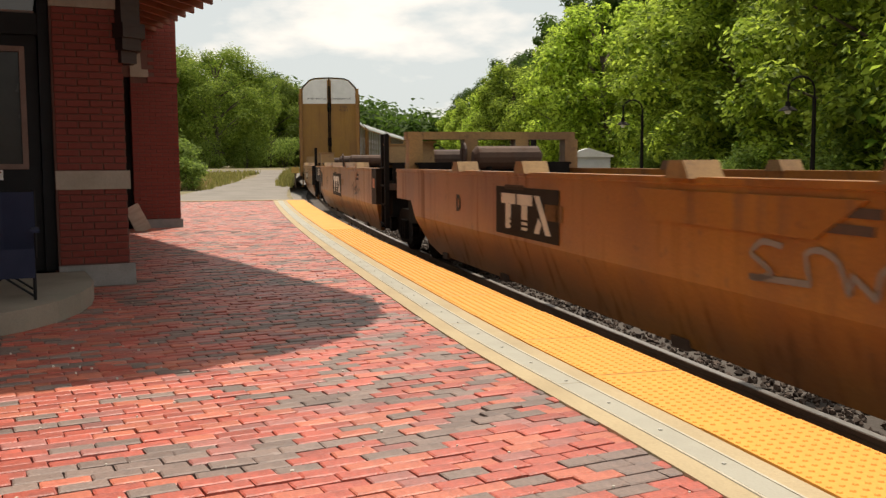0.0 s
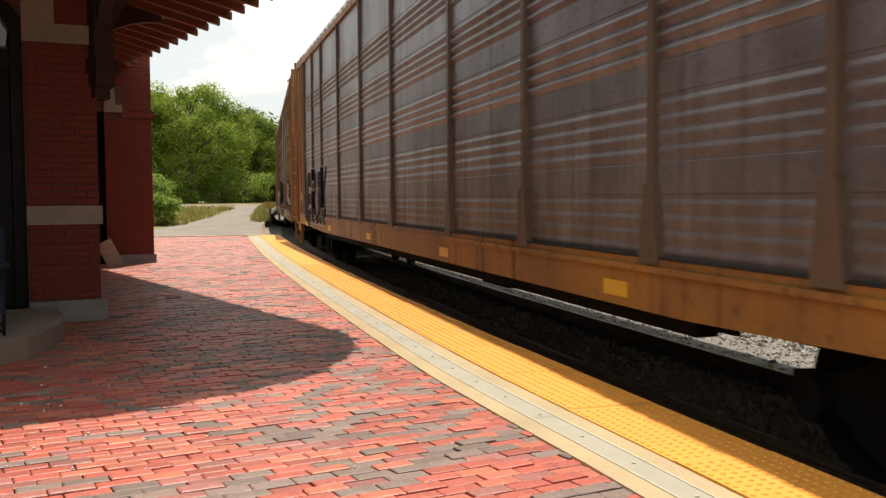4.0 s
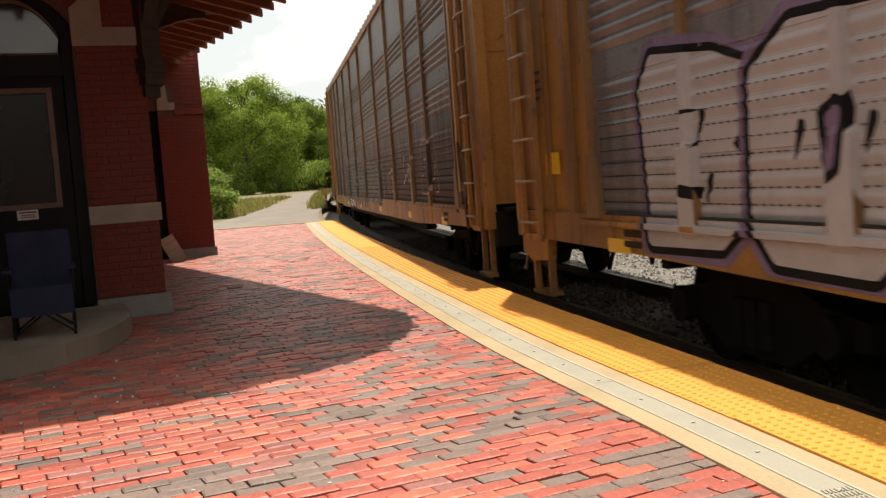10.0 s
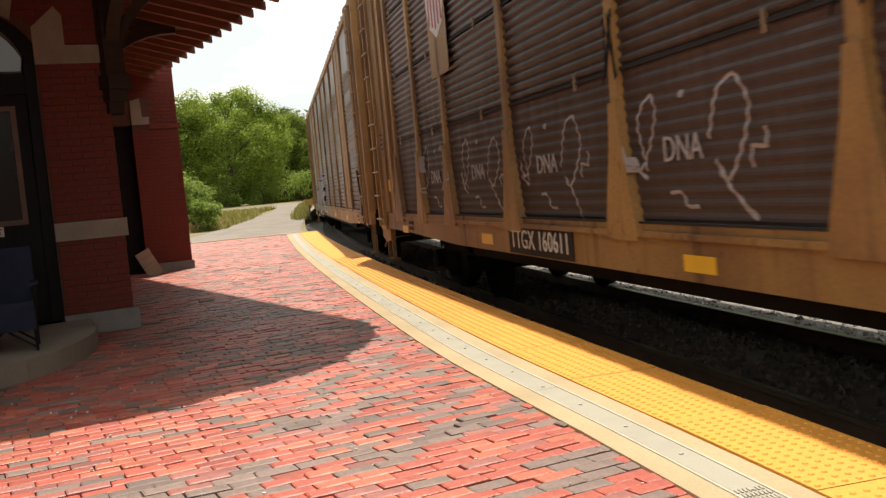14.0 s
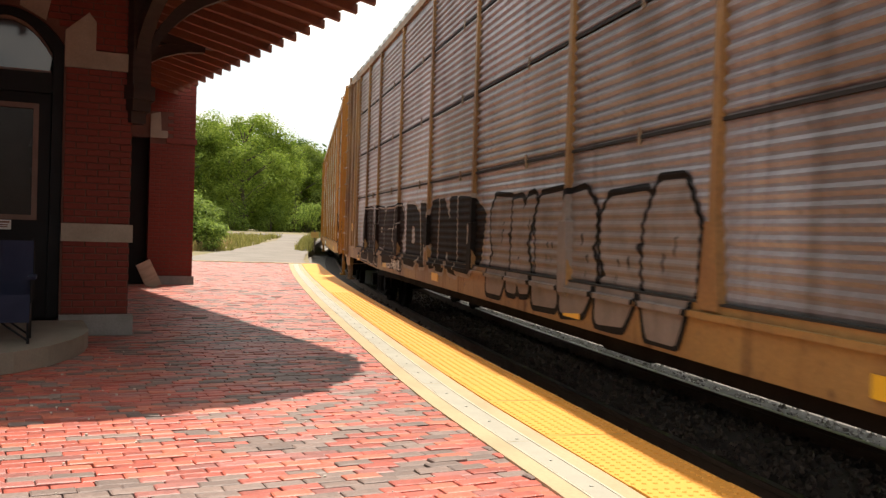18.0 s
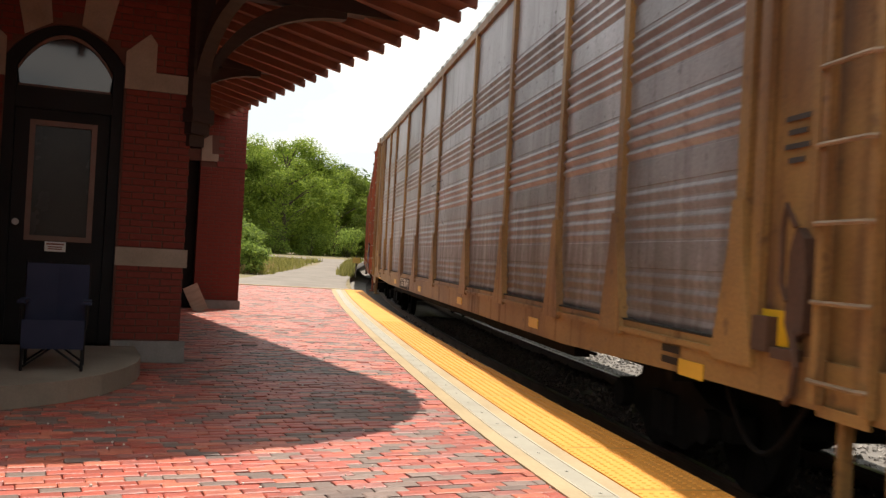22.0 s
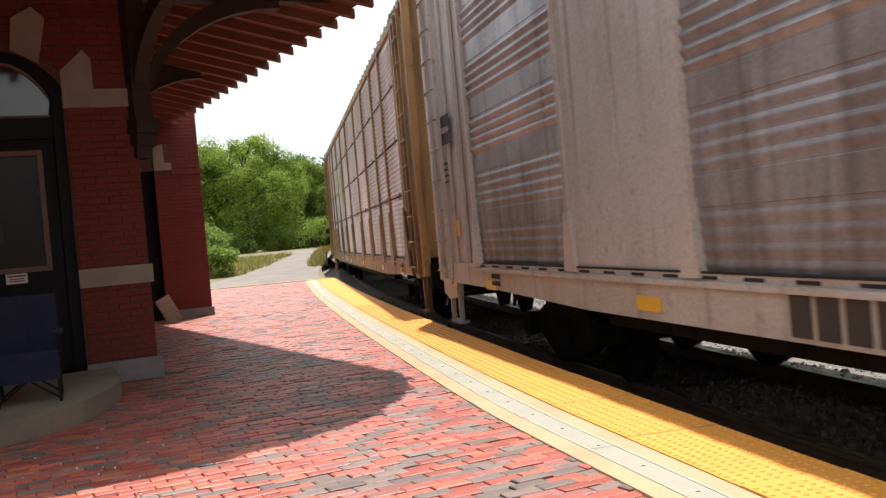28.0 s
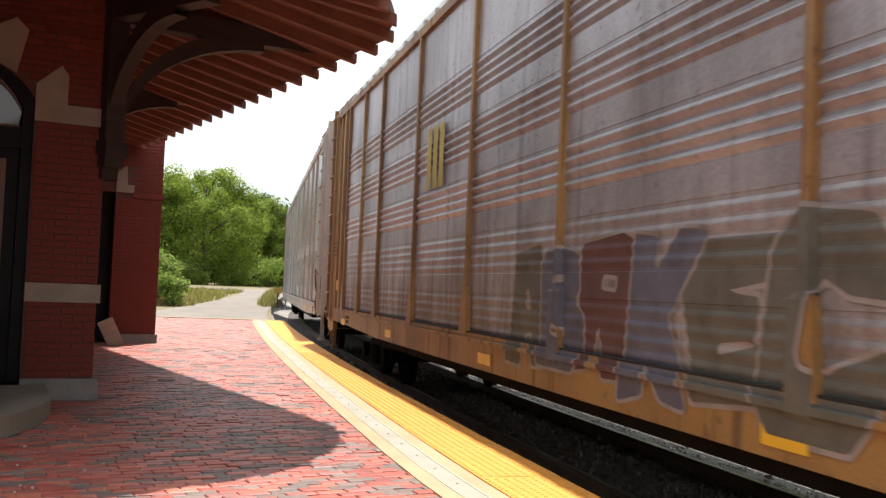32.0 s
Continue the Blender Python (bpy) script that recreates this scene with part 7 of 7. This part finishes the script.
g = Solid()
g.box(-0.22, 0.22, 0, 0.004, 0.0, 0.015).box(-0.22, 0.22, 0, 0.004, 0.235, 0.25).box(-0.22, -0.205, 0, 0.004, 0.015, 0.235).box(0.205, 0.22, 0, 0.004, 0.015, 0.235).box(-0.007, 0.007, 0, 0.004, 0.015, 0.235)
part("marking_frame", g.mesh("marking_frame", LETTER), c, "white stencilled frame", m=pose(-11.0, Y_SILL, 0.84))
for i, x in enumerate((-4.3, 2.4, 5.0, 7.3, 9.4)):
    rr = random.Random(10 + i)
    loops = [("42 26 38 69 77 54 22 04 12 41", x + 0.62, 1.72, 0.5, 0.66), ("15 38 69 87 75 43 24 33 52 80 61", x - 0.48, 1.62, 0.6, 0.8), ("49 69 68 48 49", x + 0.1, 1.92, 0.2, 0.2), ("05 35 50 80", x + 0.1, 1.38, 0.4, 0.2), ("02 05 55 58", x - 0.85, 1.6, 0.26, 0.3)]
    for code, cx, cz, w, h in loops:
        cx, _, _, _ = spread(c, (cx, 0, 0, 0))
        sprayed(c, "spray_tag", strokes_of(code, cx, cz, w, h, rr, 0.05, 5), 0.026, 0.004, SPRAYW, c, "thin white looping spray tag")
    part("lettering", letters("DNA", 0.24, SPRAYW), c, m=pose(x * 0.965 + 0.1, 1.464, 1.66))
for x in (-9.6, -2.66, 0.65, 3.31):
    x /= 0.965
    scrawl(c, (x - 0.055, x + 0.055, 2.15, 2.75), SPRAYK, 21, 0.022, 8, 1.506, label="small black tag on the post")
stencil(c, "TTGX 160611", 5.2, 0.96, 0.26, LETTER, Y_SILL, PLATE)
shield = part("emblem", Solid().prism([(-0.45, 0.0), (0.45, 0.0), (0.45, 1.5), (-0.45, 1.5)], 0, 0.004, "y").mesh("emblem", TAN), c, "tan plate with a striped shield", m=pose(8.3, Y_PANEL + 0.012, 2.9))
STRIPE_R, STRIPE_W = mat("stripe_red", (0.42, 0.10, 0.10), 0.6), mat("stripe_white", (0.66, 0.62, 0.60), 0.6)


def striped_shield(parent, m):
    s = part("shield", Solid().prism([(-0.40, 0.75), (-0.42, 0.35), (-0.3, 0.1), (0, -0.05), (0.3, 0.1), (0.42, 0.35), (0.40, 0.75)], 0, 0.004, "y").mesh("shield", STRIPE_W), parent, "white and red striped shield", m=m)
    for i in range(5):
        x = -0.3 + i * 0.15
        part("stripe", Solid().box(x - 0.032, x + 0.032, 0.004, 0.008, 0.06 + abs(x) * 0.25, 0.72).mesh("stripe", STRIPE_R), s)


striped_shield(shield, pose(0, 0.004, 0.5))
c = RACKS[5]
haze(c, (3.0, 8.1, 1.1, 2.3), SPRAYP, 92, 14, "purple sprayed cloud")
piece(c, "MARE", (3.2, 7.9, 0.84, 2.2), SPRAYW, SPRAYK, 14, SPRAYW, rim=0.05, round_by=0.01, wild=0.2, shade=SPRAYK, lap=1.2, label="white letters outlined in black")
piece(c, "SPUN", (8.3, 11.6, 0.86, 1.85), mat("spray_pale_grey", (0.32, 0.29, 0.28), 0.75, vary=0.25, fine=18), SPRAYK, 15, rim=0.035, round_by=0.09, wild=0.08, label="grey bubble letters outlined in black")
c = RACKS[6]
piece(c, "DMND", (0.2, 5.4, 0.95, 2.1), SPRAYK, mat("spray_cream", (0.30, 0.255, 0.22), 0.75, vary=0.3), 66, rim=0.05, round_by=0.07, label="black forms outlined in cream", marks=False)
piece(c, "SUPER", (5.7, 10.8, 0.9, 2.05), mat("brown_black_spray", (0.016, 0.010, 0.009), 0.8, vary=0.4, spec=0.12), mat("spray_cream", (0.30, 0.255, 0.22)), 16, SPRAYK, rim=0.028, round_by=0.05, label="black letters outlined in cream", marks=False, lap=1.2)
piece(c, "SKEBSo", (-5.2, -0.1, 0.85, 2.0), mat("dull_cream_spray", (0.185, 0.155, 0.14), 0.7, vary=0.4), SPRAYK, 17, rim=0.055, round_by=0.07, label="cream letters outlined in black")
stencil(c, "TTGX 940198", 6.4, 0.96, 0.26, LETTER, Y_SILL)
c = RACKS[7]
for z, txt in ((3.12, "BUILDING"), (2.66, "AMERICA")):
    part("lettering", letters(txt, 0.37, LETTERBLACK, 0.004), c, m=pose(7.42, 1.487, z))
striped_shield(c, pose(7.42, 1.487, 3.55) @ Matrix.Diagonal((1.45, 1.0, 1.6, 1)))
for car in (RACKS[7], RACKS[10]):
    for i in range(44):
        part("slot", shared("slot", lambda: Solid().box(-0.11, 0.11, 0, 0.006, -0.011, 0.011).mesh("slot", DARKGAP)), car, m=pose(-11.4 + i * 0.53, 1.488, 1.145))
stencil(c, "TTGX  697428", 3.9, 0.95, 0.27, LETTER, Y_SILL, PLATE)
c = RACKS[8]
stencil(c, "TTGX 981410", 4.9, 0.96, 0.26, LETTER, Y_SILL, PLATE)
scrawl(c, (-0.5, 2.2, 1.9, 3.2), LETTERBLACK, 23, 0.016, 3, label="long dark scratch")
c = RACKS[9]
scrawl(c, (-11.6, -10.9, 1.3, 1.95), mat("spray_red", (0.32, 0.04, 0.06), 0.7), 24, 0.05, 8, label="small red spray tag")
piece(c, "oNo", (-9.0, -5.8, 1.05, 2.05), mat("faded_lilac", (0.24, 0.20, 0.22), 0.75, vary=0.3), mat("worn_violet", (0.13, 0.09, 0.12), 0.75, vary=0.3), 64, rim=0.03, label="pale lilac graffiti")
piece(c, "KFEN", (-3.4, -0.15, 1.0, 2.05), mat("spray_grey", (0.21, 0.185, 0.19), 0.75, vary=0.3), SPRAYK, 25, SPRAYW, rim=0.035, round_by=0.02, wild=0.2, lap=1.2, label="grey letters outlined in black and white")
piece(c, "wSo", (-6.0, -3.8, 1.1, 2.1), mat("faded_smoke", (0.10, 0.08, 0.08), 0.75, vary=0.3), SPRAYK, 26, rim=0.03, wild=0.2, label="smoky black forms")
scrawl(c, (0.6, 4.0, 0.95, 1.8), SPRAYY, 26, 0.09, 7, label="yellow looping graffiti")
piece(c, "oUMo", (6.4, 8.5, 1.0, 1.7), mat("spray_grey", (0.21, 0.185, 0.19)), SPRAYK, 27, rim=0.025, label="grey letters outlined in black")
stencil(c, "TTGX 693284", 4.2, 0.96, 0.26, LETTER, Y_SILL, PLATE)
c = RACKS[10]
piece(c, "NOBo", (-2.0, 2.8, 1.0, 2.05), mat("pale_purple", (0.30, 0.26, 0.34), 0.7, vary=0.25), SPRAYK, 28, rim=0.045, label="pale purple graffiti outlined in black")
for i in range(9):
    bars(c, 5.3 - i * 0.25 - (0.15 if i > 3 else 0.0), 1.08, Y_SILL, (0.19,), 0.24, 0.03, LETTERBLACK, "name_block", "black block of the car's name and number")
bars(c, 13.1, 3.1, Y_END + 0.03, (0.5, 0.55), 0.15, 0.08, LETTERBLACK)
c = RACKS[11]
stencil(c, "TTGX 991267", 4.65, 0.96, 0.26, LETTER, Y_SILL)
EMBLEM = mat("faded_yellow", (0.45, 0.34, 0.07), 0.7, vary=0.3)
part("emblem_plate", Solid().box(-0.85, 0.85, 0, 0.004, -0.62, 0.62).mesh("emblem_plate", mat("pale_plate", (0.40, 0.38, 0.39), 0.6, vary=0.25)), c, "pale plate behind a faded yellow emblem", m=pose(4.85, Y_PANEL, 3.45))
for i in range(3):
    part("emblem_bar", Solid().prism([(-0.60 + i * 0.42, -0.12), (-0.26 + i * 0.42, -0.12), (-0.30 + i * 0.42, 0.42), (-0.64 + i * 0.42, 0.42)], 0.004, 0.008, "y").mesh("emblem_bar", EMBLEM), c, "faded yellow emblem", m=pose(4.85, Y_PANEL, 3.45))
part("emblem_bar", Solid().box(-0.7, 0.7, 0.004, 0.008, -0.40, -0.24).mesh("emblem_bar", EMBLEM), c, "faded yellow emblem", m=pose(4.85, Y_PANEL, 3.45))
c = RACKS[12]
scrawl(c, (-12.2, -11.4, 1.3, 2.0), SPRAYW, 30, 0.035, 6)
scrawl(c, (-9.8, -5.9, 1.1, 2.1), SPRAYW, 31, 0.05, 9, label="faded white looping graffiti")
FADEB, FADEG = mat("faded_blue", (0.095, 0.098, 0.135), 0.7, vary=0.5), mat("faded_green", (0.10, 0.095, 0.078), 0.7, vary=0.5)
FADED = mat("worn_white", (0.27, 0.235, 0.225), 0.75, vary=0.4)
piece(c, "ABRKEC", (-3.3, 1.9, 0.95, 2.1), (FADEG, FADEB, SPRAYR, FADEB, FADEG), FADED, 32, rim=0.03, round_by=0.03, wild=0.24, lap=1.25, label="faded coloured graffiti", marks=False)
for i in range(3):
    part("emblem_bar", Solid().box(-0.42 + i * 0.3, -0.22 + i * 0.3, 0, 0.004, -0.4, 0.4).mesh("emblem_bar", EMBLEM), c, "faded yellow emblem", m=pose(4.9, Y_PANEL, 3.3))

# well cars


def block_logo(car, x, z, w):
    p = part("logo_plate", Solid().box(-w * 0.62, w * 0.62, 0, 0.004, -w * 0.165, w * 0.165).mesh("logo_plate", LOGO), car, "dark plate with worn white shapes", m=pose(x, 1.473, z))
    for i in range(3):
        cx = (1 - i) * w * 0.34
        g = Solid()
        if i < 2:
            g.box(cx - w * 0.15, cx + w * 0.15, 0.004, 0.008, w * 0.05, w * 0.12).box(cx - w * 0.055, cx + w * 0.055, 0.004, 0.008, -w * 0.12, w * 0.049)
        else:
            g.prism([(cx - w * 0.15, -w * 0.12), (cx - w * 0.06, -w * 0.12), (cx + w * 0.15, w * 0.12), (cx + w * 0.06, w * 0.12)], 0.004, 0.008, "y")
            g.prism([(cx + w * 0.15, -w * 0.12), (cx + w * 0.06, -w * 0.12), (cx + w * 0.02, -w * 0.06), (cx + w * 0.07, -w * 0.02)], 0.004, 0.0085, "y")
        part("logo_shape", g.mesh("logo_shape", LETTER), p)
    for i in range(3):
        part("logo_line", Solid().box(-w * 0.1, w * 0.3, 0.008, 0.010, -w * 0.06 - i * w * 0.035, -w * 0.045 - i * w * 0.035).mesh("logo_line", LOGO), p)


u1, u2, u3 = WELLS[0], WELLS[1], WELLS[2]
stencil(u1, "DTTX 742963", 0.8, 1.05, 0.27, LETTER, 1.473, LOGO)
for z, txt in ((0.95, "40"),):
    part("lettering", letters(txt, 0.60, LETTERBLACK, 0.02), u2, m=pose(5.1, 1.474, 1.08))
    part("lettering", letters(txt, 0.5, LETTERBLACK, 0.012), u1, m=pose(5.6, 1.474, 1.15))
part("end_plate", Solid().prism([(5.5, 1.47), (7.2, 1.47), (7.2, 1.03), (6.16, 1.03), (5.92, 0.78), (5.62, 0.56), (5.5, 0.5)], 0, 0.005, "y").mesh("end_plate", LOGO), u2, "black painted end", m=pose(0, 1.473, 0))
part("lettering", letters("125-T", 0.30, LETTER), u2, m=pose(6.05, 1.482, 1.30))
for u, x, txt in ((u2, 3.2, "E"), (u3, 3.4, "D"), (u1, 3.3, "F")):
    part("lettering", letters(txt, 0.27, LETTERBLACK, 0.01), u, m=pose(x, 1.474, 1.08))
block_logo(u2, 0.35, 1.04, 1.7)
block_logo(u3, 0.9, 1.09, 1.5)
for u, seed in ((u1, 41), (u2, 42), (u3, 43), (WELLS[3], 44)):
    rr = random.Random(seed)
    for _ in range(3):
        x = rr.uniform(-4.2, 3.6)
        bars(u, x, 1.36, 1.473, (0.6, 0.5), 0.05, 0.035, RUSTY)
    scrawl(u, (-4.6, -3.0, 0.9, 1.12), mat("faded_grey_spray", (0.20, 0.16, 0.14), 0.8), seed, 0.035, 6)
    part("gusset", Solid().prism([(-4.1, 1.40), (-1.6, 1.40), (-1.9, 1.18), (-3.7, 1.18)], 1.47, 1.485, "y").mesh("gusset", WELL), u)
    part("patch", Solid().box(-0.2, 0.25, 0, 0.004, 1.05, 1.2).mesh("patch", YELLOW), u, m=pose(rr.uniform(-2, 2.5), 1.473, 0))
g = Solid()
g.box(6.7, 6.95, -1.4, 1.4, 1.95, 2.07)
for y in (-1.35, -0.5, 0.35, 1.25):
    g.box(6.7, 6.95, y - 0.1, y + 0.12, 1.2, 1.95)
part("end_frame", g.mesh("end_frame", TAN), u3, "tan cross frame with three openings")


def motions():
    """The train rolls past at a steady speed, and its wheels turn."""
    times = [i * 0.5 for i in range(65)]
    for car, s0, reach in ROLLING:
        walk(car, [(t, on_track(s0 - V * t, reach)) for t in times])
    ticks = [i / 30 for i in range(961)]
    lead = {}
    for wheel in SPINNERS:
        x, _, z = wheel.matrix_basis.translation
        if x not in lead:
            walk(wheel, [(t, pose(x, 0, z, 0, -math.degrees(V * t / 0.46) % 360, 0)) for t in ticks])
            lead[x] = wheel.animation_data
        else:
            wheel.rotation_mode = "QUATERNION"
            keys = wheel.animation_data_create()
            keys.action = lead[x].action
            keys.action_slot = lead[x].action_slot


motions()
